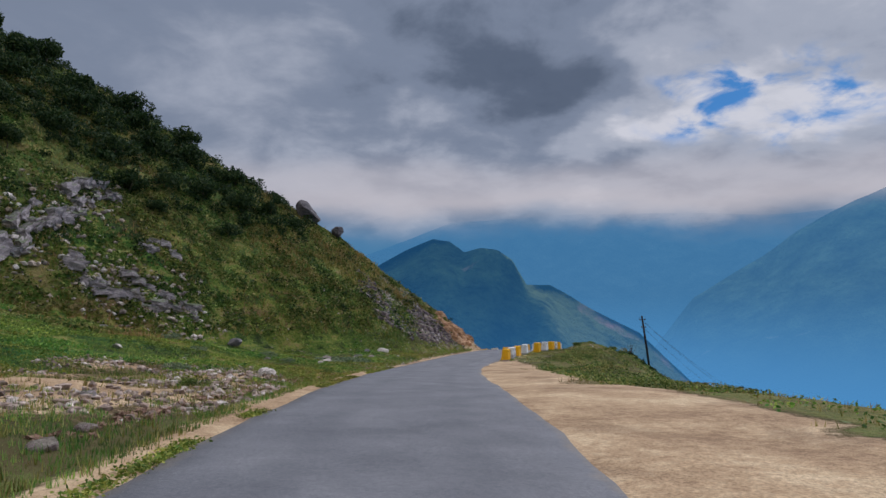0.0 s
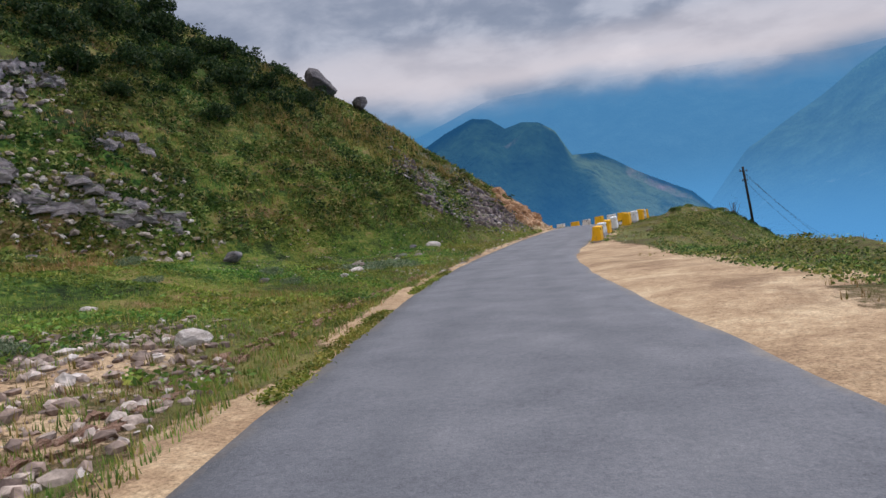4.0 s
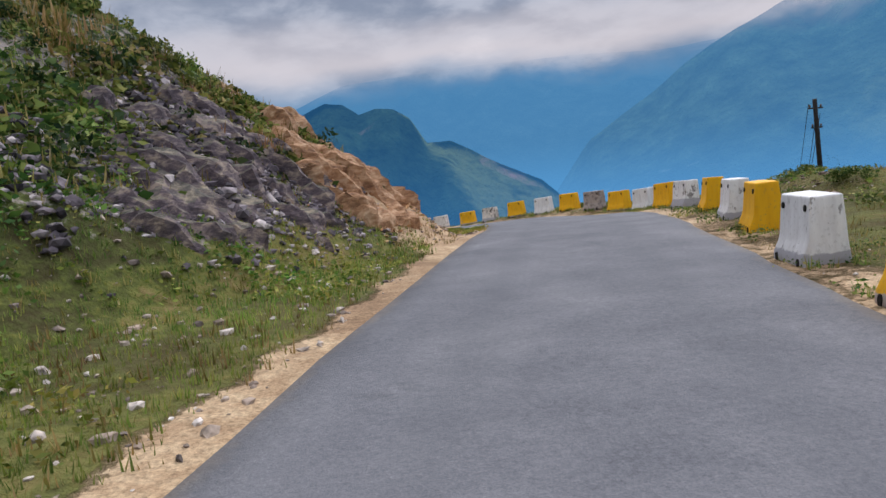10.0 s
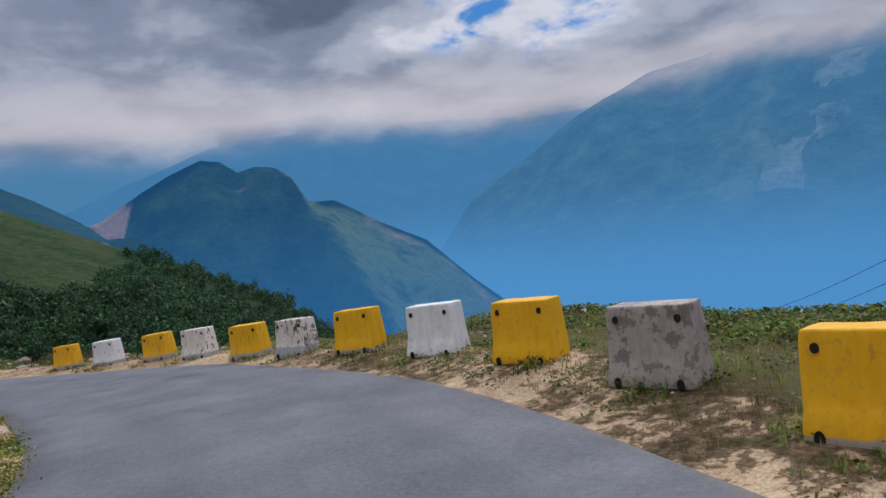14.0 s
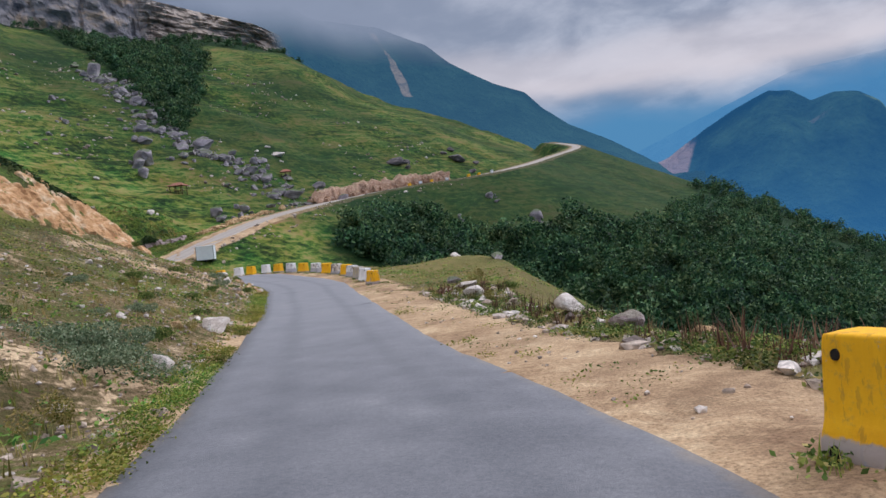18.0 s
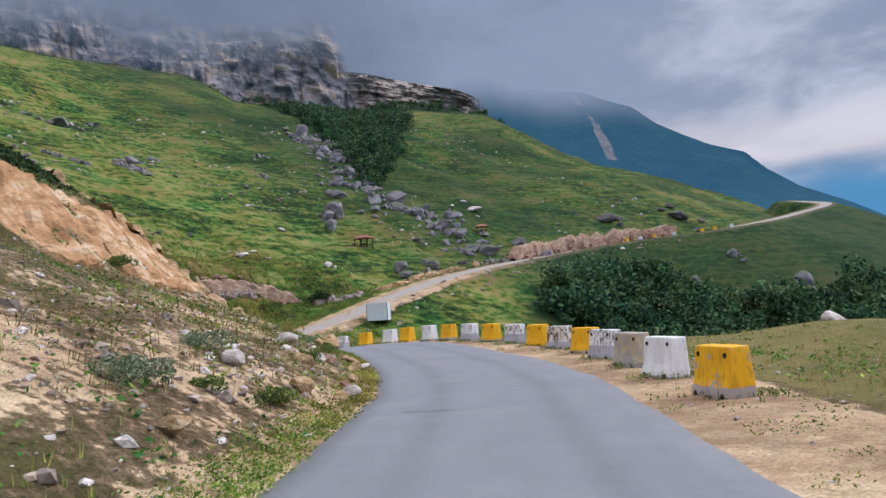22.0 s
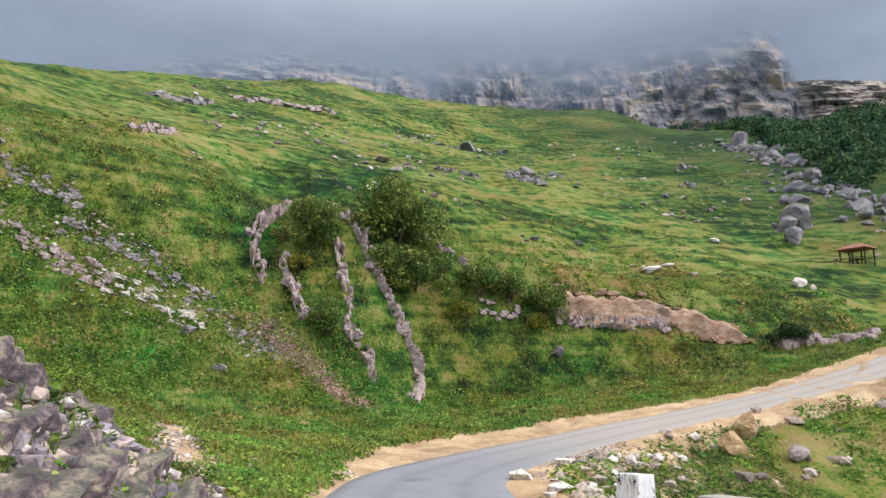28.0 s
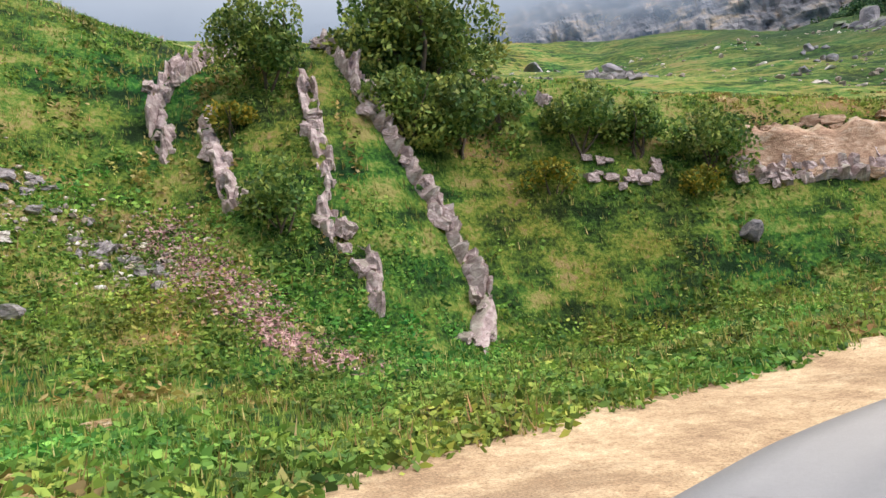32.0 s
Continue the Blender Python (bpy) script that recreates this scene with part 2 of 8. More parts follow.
def ground_material():
    m, nt, bsdf = material("ground")
    p = place(nt)
    big = noise_tex(nt, p, 0.045, 4, 0.6)
    mid = noise_tex(nt, p, 0.55, 5, 0.65)
    fine = noise_tex(nt, p, 5.5, 6, 0.7)
    lay = nt.nodes.new("ShaderNodeMapping")
    lay.inputs["Scale"].default_value = (0.10, 0.10, 0.95)
    nt.links.new(p, lay.inputs[0])
    tread = noise_tex(nt, lay.outputs[0], 1.0, 5, 0.6, 0.3)
    g = ramp(nt, [(0.32, (0.008, 0.020, 0.006)), (0.43, (0.027, 0.062, 0.013)), (0.52, (0.062, 0.122, 0.019)), (0.60, (0.135, 0.178, 0.032)), (0.72, (0.24, 0.20, 0.075))])
    tone = calc(nt, "ADD", calc(nt, "MULTIPLY", tread, 0.22), calc(nt, "ADD", calc(nt, "MULTIPLY", mid, 0.30), calc(nt, "ADD", calc(nt, "MULTIPLY", big, 0.25), calc(nt, "MULTIPLY", fine, 0.23))))
    nt.links.new(calc(nt, "ADD", calc(nt, "MULTIPLY", calc(nt, "SUBTRACT", tone, 0.5), 3.4), 0.52), g.inputs[0])
    turn = nt.nodes.new("ShaderNodeHueSaturation")
    nt.links.new(calc(nt, "SUBTRACT", 0.5, calc(nt, "MULTIPLY", calc(nt, "SUBTRACT", noise_tex(nt, p, 0.11, 4, 0.6), 0.47), 0.30)), turn.inputs["Hue"])
    nt.links.new(g.outputs[0], turn.inputs["Color"])
    dry = mixc(nt, calc(nt, "MULTIPLY", attr(nt, "dry"), 0.8), turn.outputs[0], (0.21, 0.155, 0.07))
    d = ramp(nt, [(0.36, (0.24, 0.152, 0.092)), (0.50, (0.42, 0.290, 0.175)), (0.64, (0.59, 0.45, 0.29))])
    nt.links.new(calc(nt, "ADD", calc(nt, "MULTIPLY", mid, 0.6), calc(nt, "MULTIPLY", fine, 0.4)), d.inputs[0])
    blot = ramp(nt, [(0.52, 0.0), (0.66, 0.7)])
    nt.links.new(noise_tex(nt, p, 0.33, 6, 0.65, 0.5), blot.inputs[0])
    d_col = mixc(nt, blot.outputs[0], d.outputs[0], (0.20, 0.125, 0.075))
    speck = ramp(nt, [(0.34, 0.55), (0.50, 1.0), (0.66, 1.35)])
    nt.links.new(noise_tex(nt, p, 26.0, 5, 0.75), speck.inputs[0])
    d_col = mixc(nt, 1.0, d_col, speck.outputs[0], "MULTIPLY")
    vor = nt.nodes.new("ShaderNodeTexVoronoi")
    vor.inputs["Scale"].default_value = 3.0
    nt.links.new(p, vor.inputs["Vector"])
    st = ramp(nt, [(0.2, (0.30, 0.26, 0.24)), (0.5, (0.42, 0.36, 0.33)), (0.8, (0.16, 0.14, 0.15))])
    nt.links.new(calc(nt, "ADD", calc(nt, "MULTIPLY", vor.outputs["Distance"], 0.7), calc(nt, "MULTIPLY", fine, 0.45)), st.inputs[0])
    wear = calc(nt, "SUBTRACT", calc(nt, "ADD", calc(nt, "MULTIPLY", fine, 0.7), calc(nt, "MULTIPLY", mid, 0.6)), 0.65)
    f_d = ramp(nt, [(0.40, 0.0), (0.58, 1.0)])
    nt.links.new(calc(nt, "ADD", attr(nt, "dirt"), wear), f_d.inputs[0])
    f_s = ramp(nt, [(0.42, 0.0), (0.56, 1.0)])
    nt.links.new(calc(nt, "ADD", attr(nt, "rock"), calc(nt, "MULTIPLY", wear, 1.6)), f_s.inputs[0])
    c = mixc(nt, f_d.outputs[0], dry, d_col)
    c = mixc(nt, f_s.outputs[0], c, st.outputs[0])
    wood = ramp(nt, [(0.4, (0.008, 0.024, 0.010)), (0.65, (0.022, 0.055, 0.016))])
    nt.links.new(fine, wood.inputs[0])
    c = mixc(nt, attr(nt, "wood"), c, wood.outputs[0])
    nt.links.new(c, bsdf.inputs["Base Color"])
    bsdf.inputs["Roughness"].default_value = 0.95
    bsdf.inputs["Specular IOR Level"].default_value = 0.1
    h = calc(nt, "ADD", calc(nt, "ADD", calc(nt, "MULTIPLY", noise_tex(nt, p, 2.2, 6, 0.7), 0.7), calc(nt, "MULTIPLY", fine, 0.3)), calc(nt, "MULTIPLY", tread, 0.8))
    bump(nt, bsdf, calc(nt, "MULTIPLY", h, calc(nt, "SUBTRACT", 1.0, calc(nt, "MULTIPLY", f_d.outputs[0], 0.72))), 0.9, 0.24)
    dissolve(nt, bsdf, 118, 165, 45)
    return m


def asphalt_material():
    m, nt, bsdf = material("asphalt")
    p = place(nt)
    grit = noise_tex(nt, p, 55, 3, 0.8)
    mid = noise_tex(nt, p, 0.8, 5, 0.6)
    chips = noise_tex(nt, p, 17, 4, 0.75)
    r = ramp(nt, [(0.32, (0.075, 0.078, 0.092)), (0.5, (0.158, 0.160, 0.178)), (0.60, (0.21, 0.21, 0.225)), (0.70, (0.34, 0.33, 0.34))])
    nt.links.new(calc(nt, "ADD", calc(nt, "ADD", calc(nt, "MULTIPLY", grit, 0.36), calc(nt, "MULTIPLY", chips, 0.30)), calc(nt, "MULTIPLY", mid, 0.34)), r.inputs[0])
    # dust along the edges and faint wheel lanes, from the strip's own across-coordinate
    u = attr(nt, "across")
    edge = ramp(nt, [(0.93, 0.0), (1.03, 1.0)])
    nt.links.new(calc(nt, "ADD", u, calc(nt, "MULTIPLY", calc(nt, "SUBTRACT", noise_tex(nt, p, 1.3, 5, 0.7), 0.5), 0.25)), edge.inputs[0])
    c = mixc(nt, calc(nt, "MULTIPLY", edge.outputs[0], 0.35), r.outputs[0], (0.33, 0.26, 0.18))
    dust = attr(nt, "dust")
    c = mixc(nt, dust, c, (0.50, 0.40, 0.29))
    # lighter grey from the upper arm onwards
    c = mixc(nt, calc(nt, "MULTIPLY", attr(nt, "pale_grey"), 0.5), c, (0.29, 0.29, 0.31))
    lane = ramp(nt, [(0.25, 0.0), (0.42, 1.0), (0.60, 0.0)], True)
    nt.links.new(u, lane.inputs[0])
    c = mixc(nt, calc(nt, "MULTIPLY", lane.outputs[0], 0.22), c, (0.10, 0.105, 0.12))
    # worn spots and a few dark oily or damp stains
    spot = ramp(nt, [(0.66, 0.0), (0.72, 1.0)])
    nt.links.new(noise_tex(nt, p, 0.42, 6, 0.6, 0.6), spot.inputs[0])
    c = mixc(nt, calc(nt, "MULTIPLY", spot.outputs[0], 0.45), c, (0.075, 0.078, 0.09))
    nt.links.new(c, bsdf.inputs["Base Color"])
    bsdf.inputs["Roughness"].default_value = 0.85
    bsdf.inputs["Specular IOR Level"].default_value = 0.15
    bump(nt, bsdf, calc(nt, "ADD", grit, chips), 0.6, 0.014)
    return m


def painted_material(name, paint, paint2, bare, chip, band, scrape=0.0):
    """Paint over concrete: chips and drips, with a bare or grey foot band of its own height."""
    m, nt, bsdf = material(name)
    p = place(nt)
    info = nt.nodes.new("ShaderNodeObjectInfo")
    off = nt.nodes.new("ShaderNodeVectorMath")
    off.operation = "ADD"
    sc = calc(nt, "MULTIPLY", info.outputs["Random"], 37.0)
    cb = nt.nodes.new("ShaderNodeCombineXYZ")
    for i in range(3):
        nt.links.new(sc, cb.inputs[i])
    nt.links.new(p, off.inputs[0])
    nt.links.new(cb.outputs[0], off.inputs[1])
    q = off.outputs[0]
    n1 = noise_tex(nt, q, 5.0, 7, 0.7)
    st = nt.nodes.new("ShaderNodeMapping")
    st.inputs["Scale"].default_value = (9, 9, 1.6)
    nt.links.new(q, st.inputs[0])
    n2 = noise_tex(nt, st.outputs[0], 1.0, 5, 0.6)
    pr = ramp(nt, [(0.3, paint2), (0.6, paint)])
    nt.links.new(n2, pr.inputs[0])
    sp = nt.nodes.new("ShaderNodeSeparateXYZ")
    nt.links.new(p, sp.inputs[0])
    amount = calc(nt, "ADD", calc(nt, "MULTIPLY", info.outputs["Random"], 0.15), chip)
    f = ramp(nt, [(0.5, 0.0), (0.53, 1.0)])
    nt.links.new(calc(nt, "ADD", calc(nt, "ADD", calc(nt, "MULTIPLY", n1, 0.7), calc(nt, "MULTIPLY", n2, 0.3)), calc(nt, "SUBTRACT", amount, 0.12)), f.inputs[0])
    c = mixc(nt, f.outputs[0], pr.outputs[0], bare)
    if scrape:
        # slanting scrapes down to the old dark concrete, and thin drips from the top edge
        slant = nt.nodes.new("ShaderNodeMapping")
        slant.inputs["Rotation"].default_value = (0.0, 0.62, 0.0)
        slant.inputs["Scale"].default_value = (13.0, 6.0, 3.0)
        nt.links.new(q, slant.inputs[0])
        sf = ramp(nt, [(0.585, 0.0), (0.62, 0.85)])
        nt.links.new(calc(nt, "ADD", noise_tex(nt, slant.outputs[0], 1.0, 5, 0.65), calc(nt, "MULTIPLY", calc(nt, "SUBTRACT", calc(nt, "MULTIPLY", n1, info.outputs["Random"]), 0.32), 0.30)), sf.inputs[0])
        c = mixc(nt, calc(nt, "MULTIPLY", sf.outputs[0], scrape), c, (0.085, 0.065, 0.055))
    foot = ramp(nt, [(0.49, 1.0), (0.51, 0.0)])
    nt.links.new(calc(nt, "ADD", calc(nt, "SUBTRACT", sp.outputs[2], calc(nt, "MULTIPLY", info.outputs["Random"], band)), calc(nt, "ADD", calc(nt, "MULTIPLY", n1, 0.16), 0.43)), foot.inputs[0])
    c = mixc(nt, calc(nt, "MULTIPLY", foot.outputs[0], 0.85), c, (0.36, 0.35, 0.40))
    grime = noise_tex(nt, q, 14, 5, 0.7)
    gr = ramp(nt, [(0.55, 0.0), (0.8, 0.55)])
    nt.links.new(grime, gr.inputs[0])
    c = mixc(nt, gr.outputs[0], c, (0.16, 0.14, 0.12))
    nt.links.new(c, bsdf.inputs["Base Color"])
    bsdf.inputs["Roughness"].default_value = 0.7
    bump(nt, bsdf, calc(nt, "ADD", n1, calc(nt, "MULTIPLY", grime, 0.4)), 0.35, 0.015)
    return m


def rock_material(name, a, b, c_, scale=1.2, moss=0.0, clouded=False):
    m, nt, bsdf = material(name)
    p = place(nt)
    mp = nt.nodes.new("ShaderNodeMapping")
    mp.inputs["Scale"].default_value = (1, 1, 1.9)
    nt.links.new(p, mp.inputs[0])
    n1 = noise_tex(nt, mp.outputs[0], scale, 8, 0.7, 0.4)
    vor = nt.nodes.new("ShaderNodeTexVoronoi")
    vor.feature = "DISTANCE_TO_EDGE"
    vor.inputs["Scale"].default_value = scale * 1.7
    nt.links.new(mp.outputs[0], vor.inputs["Vector"])
    r = ramp(nt, [(0.30, a), (0.5, b), (0.70, c_)])
    nt.links.new(n1, r.inputs[0])
    cr = ramp(nt, [(0.0, 0.6), (0.035, 0.0)])
    nt.links.new(calc(nt, "ADD", vor.outputs["Distance"], calc(nt, "MULTIPLY", calc(nt, "ABSOLUTE", calc(nt, "SUBTRACT", n1, 0.45)), 0.45)), cr.inputs[0])
    c = mixc(nt, cr.outputs[0], r.outputs[0], tuple(v * 0.35 for v in a))
    if moss:
        geo = nt.nodes.new("ShaderNodeNewGeometry")
        sp = nt.nodes.new("ShaderNodeSeparateXYZ")
        nt.links.new(geo.outputs["Normal"], sp.inputs[0])
        f = ramp(nt, [(0.55, 0.0), (0.8, 1.0)])
        nt.links.new(calc(nt, "ADD", sp.outputs[2], calc(nt, "MULTIPLY", calc(nt, "SUBTRACT", n1, 0.5), 1.2)), f.inputs[0])
        c = mixc(nt, calc(nt, "MULTIPLY", f.outputs[0], moss), c, (0.06, 0.10, 0.02))
    nt.links.new(c, bsdf.inputs["Base Color"])
    bsdf.inputs["Roughness"].default_value = 0.9
    bump(nt, bsdf, calc(nt, "ADD", noise_tex(nt, mp.outputs[0], scale * 4, 6, 0.7), calc(nt, "MULTIPLY", vor.outputs["Distance"], 0.6)), 0.8, 0.12 / scale)
    if clouded:
        dissolve(nt, bsdf, 152, 194, 46)
    return m


def far_material(name, base, haze, amount, streak=None, valley=0.22):
    """A range seen through kilometres of air: its own colour mixed with a glow painted as the lit air."""
    m, nt, bsdf = material(name)
    p = place(nt)
    n = noise_tex(nt, p, 0.009, 8, 0.66)
    r = ramp(nt, [(0.36, tuple(v * 0.35 for v in base)), (0.52, base), (0.68, tuple(v * 1.8 for v in base))])
    nt.links.new(n, r.inputs[0])
    c = r.outputs[0]
    if streak:
        f = ramp(nt, [(0.50, 0.0), (0.68, 1.0)])
        nt.links.new(calc(nt, "ADD", attr(nt, "scar"), calc(nt, "MULTIPLY", calc(nt, "SUBTRACT", n, 0.5), 0.5)), f.inputs[0])
        c = mixc(nt, f.outputs[0], c, streak)
        # sunlit slope painted as open pasture beside dark woodland, broken up by trees
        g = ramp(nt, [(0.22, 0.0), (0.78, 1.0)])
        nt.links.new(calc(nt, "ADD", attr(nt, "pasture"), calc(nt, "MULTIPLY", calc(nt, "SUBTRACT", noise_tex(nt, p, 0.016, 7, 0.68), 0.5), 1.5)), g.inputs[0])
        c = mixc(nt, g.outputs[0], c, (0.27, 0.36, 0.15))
    nt.links.new(c, bsdf.inputs["Base Color"])
    bsdf.inputs["Roughness"].default_value = 1.0
    bsdf.inputs["Specular IOR Level"].default_value = 0.0
    bump(nt, bsdf, n, 1.0, 90)
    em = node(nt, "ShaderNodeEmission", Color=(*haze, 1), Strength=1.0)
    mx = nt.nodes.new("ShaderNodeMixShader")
    # the painted haze is thicker and brighter low in the valley
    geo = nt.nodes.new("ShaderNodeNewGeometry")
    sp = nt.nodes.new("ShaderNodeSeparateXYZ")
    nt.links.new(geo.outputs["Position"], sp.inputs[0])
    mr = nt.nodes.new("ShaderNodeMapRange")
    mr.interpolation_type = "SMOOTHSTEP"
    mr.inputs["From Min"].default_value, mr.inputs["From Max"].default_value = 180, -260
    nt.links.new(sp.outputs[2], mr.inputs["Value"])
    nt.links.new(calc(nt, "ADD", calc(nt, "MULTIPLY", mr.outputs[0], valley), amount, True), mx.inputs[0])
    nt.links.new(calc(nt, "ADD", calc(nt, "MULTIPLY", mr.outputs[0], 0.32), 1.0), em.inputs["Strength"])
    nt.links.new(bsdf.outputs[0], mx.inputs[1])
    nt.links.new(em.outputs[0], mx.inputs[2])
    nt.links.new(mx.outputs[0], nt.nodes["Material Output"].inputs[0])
    return m, nt, mx


M_GROUND = ground_material()
M_ASPHALT = asphalt_material()
M_YELLOW = painted_material("yellow_paint", (0.88, 0.47, 0.008), (0.80, 0.39, 0.006), (0.42, 0.40, 0.46), -0.085, 0.24, 0.30)
M_WHITE = painted_material("white_paint", (0.84, 0.83, 0.84), (0.70, 0.68, 0.69), (0.28, 0.26, 0.27), -0.055, 0.46, 0.75)
M_SCAR = painted_material("scraped_white_paint", (0.80, 0.74, 0.68), (0.66, 0.60, 0.56), (0.19, 0.15, 0.14), -0.022, 0.34, 1.0)
M_WORN = painted_material("worn_paint", (0.45, 0.38, 0.34), (0.33, 0.28, 0.26), (0.22, 0.18, 0.17), 0.10, 0.30)
M_CREAM = painted_material("cream_paint", (0.55, 0.45, 0.28), (0.42, 0.36, 0.26), (0.36, 0.33, 0.30), 0.08, 0.30)
# near-black plugs: the shade inside holes and notches, put in as colour
M_HOLE = plain("hole_shadow", (0.012, 0.011, 0.010), (0.03, 0.026, 0.022), 20, 0.95)


# ---- the lie of the land ----
def fbm(x, y, scale, octaves=4, seed=0):
    """Smooth value noise summed over octaves, about -1 to 1."""
    total, amp, norm = np.zeros_like(x, dtype=float), 1.0, 0.0
    for o in range(octaves):
        u, v = x / scale + 17.3 * o + seed * 7.7, y / scale - 9.1 * o + seed * 3.1
        i, j = np.floor(u), np.floor(v)
        fu, fv = u - i, v - j
        fu, fv = fu * fu * (3 - 2 * fu), fv * fv * (3 - 2 * fv)

        def h(a, b):
            s = np.sin(a * 127.1 + b * 311.7 + seed * 74.7 + o * 19.19) * 43758.5453
            return s - np.floor(s)
        top = h(i, j) * (1 - fu) + h(i + 1, j) * fu
        bot = h(i, j + 1) * (1 - fu) + h(i + 1, j + 1) * fu
        total += amp * ((top * (1 - fv) + bot * fv) * 2 - 1)
        norm += amp
        amp, scale = amp * 0.5, scale * 0.5
    return total / norm


def step(a, b, x):
    t = np.clip((x - a) / (b - a), 0, 1)
    return t * t * (3 - 2 * t)


def spline(points, gap=1.0):
    """A smooth line through points, evenly sampled."""
    p = np.array(points, float)
    q = np.vstack([2 * p[0] - p[1], p, 2 * p[-1] - p[-2]])
    out = []
    for i in range(1, len(q) - 2):
        n = max(2, int(np.linalg.norm(q[i + 1] - q[i]) / gap))
        for t in np.arange(n) / n:
            a, b, c, d = q[i - 1:i + 3]
            out.append(0.5 * (2 * b + (c - a) * t + (2 * a - 5 * b + 4 * c - d) * t * t + (3 * b - a - 3 * c + d) * t ** 3))
    out.append(p[-1])
    return np.array(out)


ROAD_LOW = [(0.2, -75, 0.5), (0.2, -45, 0.5), (0.25, -26, 0.47), (0.1, -12, 0.35), (0.15, 0, -0.1), (0.5, 9.2, -0.5), (1.3, 17, -0.75), (2.9, 24, -0.77),
            (5.2, 31.5, -0.7), (7.6, 38.5, -0.7), (9.35, 44.3, -0.92), (10.3, 51, -1.4), (9.9, 56, -1.65), (8.5, 60.5, -2.0), (6.9, 64.3, -2.34), (3.35, 69.9, -2.94),
            (-0.65, 75.6, -3.54), (-5.2, 81.2, -4.09), (-9.9, 87.2, -4.44), (-14.75, 93.3, -4.77), (-20.1, 99.6, -5.02), (-25.2, 105.5, -5.12), (-32.0, 111.0, -5.18),
            (-41.3, 116.7, -5.23), (-49.0, 119.0, -5.61), (-56.3, 120.2, -6.2), (-63.7, 121.2, -6.93), (-70.6, 122.0, -7.56), (-77.2, 123.8, -7.96)]
ROAD_HIGH = [(-83.0, 127.2, -8.2), (-87.3, 131.6, -8.1), (-90.0, 138.0, -7.4), (-91.8, 146, -6.3), (-93.0, 156, -4.4), (-95.6, 170, -1.3), (-99.6, 191, 2.3),
             (-101.8, 221.5, 5.9), (-94.6, 243.7, 8.6), (-84.1, 257.6, 9.9), (-75.5, 282.5, 12.8), (-82.8, 341.8, 19.1), (-91.1, 422.3, 29.3), (-120, 470, 38)]
ROAD = spline(ROAD_LOW + ROAD_HIGH, 0.8)
TAN = np.gradient(ROAD[:, :2], axis=0)
TAN /= np.linalg.norm(TAN, axis=1)[:, None]
LEFTWARD = np.stack([-TAN[:, 1], TAN[:, 0]], 1)
ARC = np.concatenate([[0], np.cumsum(np.linalg.norm(np.diff(ROAD[:, :2], axis=0), axis=1))])


def near(point):
    return int(np.argmin(((ROAD[:, :2] - np.array(point)) ** 2).sum(1)))


I_BEND_A, I_BEND_B = near((10.3, 51)), near((-84.5, 128.5))
ARMS = (slice(0, I_BEND_A), slice(I_BEND_A, I_BEND_B), slice(I_BEND_B, len(ROAD)))
# half widths of the asphalt to the left and right, by distance along
S_AT = lambda x, y: ARC[near((x, y))]
HALF_S = [0, S_AT(0.2, -22), S_AT(0.2, -14), S_AT(8, 40), S_AT(10.3, 51), S_AT(8.5, 60.5), S_AT(-14.7, 93), S_AT(-27, 107), S_AT(-41, 116.5), S_AT(-56, 120), S_AT(-77, 124), S_AT(-87, 132), 900]
HALF_L = np.interp(ARC, HALF_S, [2.6, 2.6, 2.45, 2.4, 2.95, 2.6, 2.45, 2.6, 2.5, 2.4, 2.9, 2.7, 2.1])
HALF_R = np.interp(ARC, HALF_S, [2.25, 2.25, 2.5, 2.5, 2.4, 2.35, 2.25, 2.6, 2.85, 2.85, 2.3, 2.2, 2.1])


def nearest(x, y, part):
    """Distance to one arm of the road, side (1 left, -1 right), road height and index."""
    px, py = ROAD[part, 0], ROAD[part, 1]
    idx = np.empty(len(x), int)
    dist = np.empty(len(x))
    for k in range(0, len(x), 20000):
        dd = (x[k:k + 20000, None] - px) ** 2 + (y[k:k + 20000, None] - py) ** 2
        i = dd.argmin(1)
        idx[k:k + 20000], dist[k:k + 20000] = i, np.sqrt(dd[np.arange(len(i)), i])
    idx += part.start
    side = np.sign(TAN[idx, 0] * (y - ROAD[idx, 1]) - TAN[idx, 1] * (x - ROAD[idx, 0]))
    return dist, side, ROAD[idx, 2], idx


def upland(x, y):
    """The broad pasture slope that climbs to the west under the cliffs."""
    u, v = (np.clip(x, -430, 60) + 150) / 100, (np.clip(y, 70, 390) - 200) / 100
    z = 18.7 - 42.94 * u + 4.62 * v + 5.59 * u * u - 5.47 * u * v + 11.14 * v * v - 1.97 * v ** 3 - 7.26 * u * u * v
    z -= 0.12 * np.maximum(y - 390, 0)
    # it eases off towards the foot of the cliffs
    r = np.hypot(x + 42, y - 115)
    b = np.degrees(np.arctan2(x + 42, y - 115))
    rim = np.interp(b, (-150, -125, -113, -100, -87, -83, -72, -64, -60, -53, -49, -45, -41, -37, -33, -30, -20, -12, 10), (12, 17, 20.5, 21.5, 22.6, 21.8, 20.9, 20.6, 18.4, 17.8, 17.2, 18.6, 19.2, 17.6, 14.6, 12.4, 8.6, 5.6, 3))
    cone = -3.7 + np.minimum(r, 430) * np.tan(np.radians(rim)) - 2
    k = 8.0
    h = np.clip(0.5 + 0.5 * (cone - z) / k, 0, 1)
    return cone * (1 - h) + z * h - k * h * (1 - h)


SCARP_Y = (80, 95, 110, 119, 128, 141, 165, 188, 215, 241, 256, 282, 342, 420, 470)
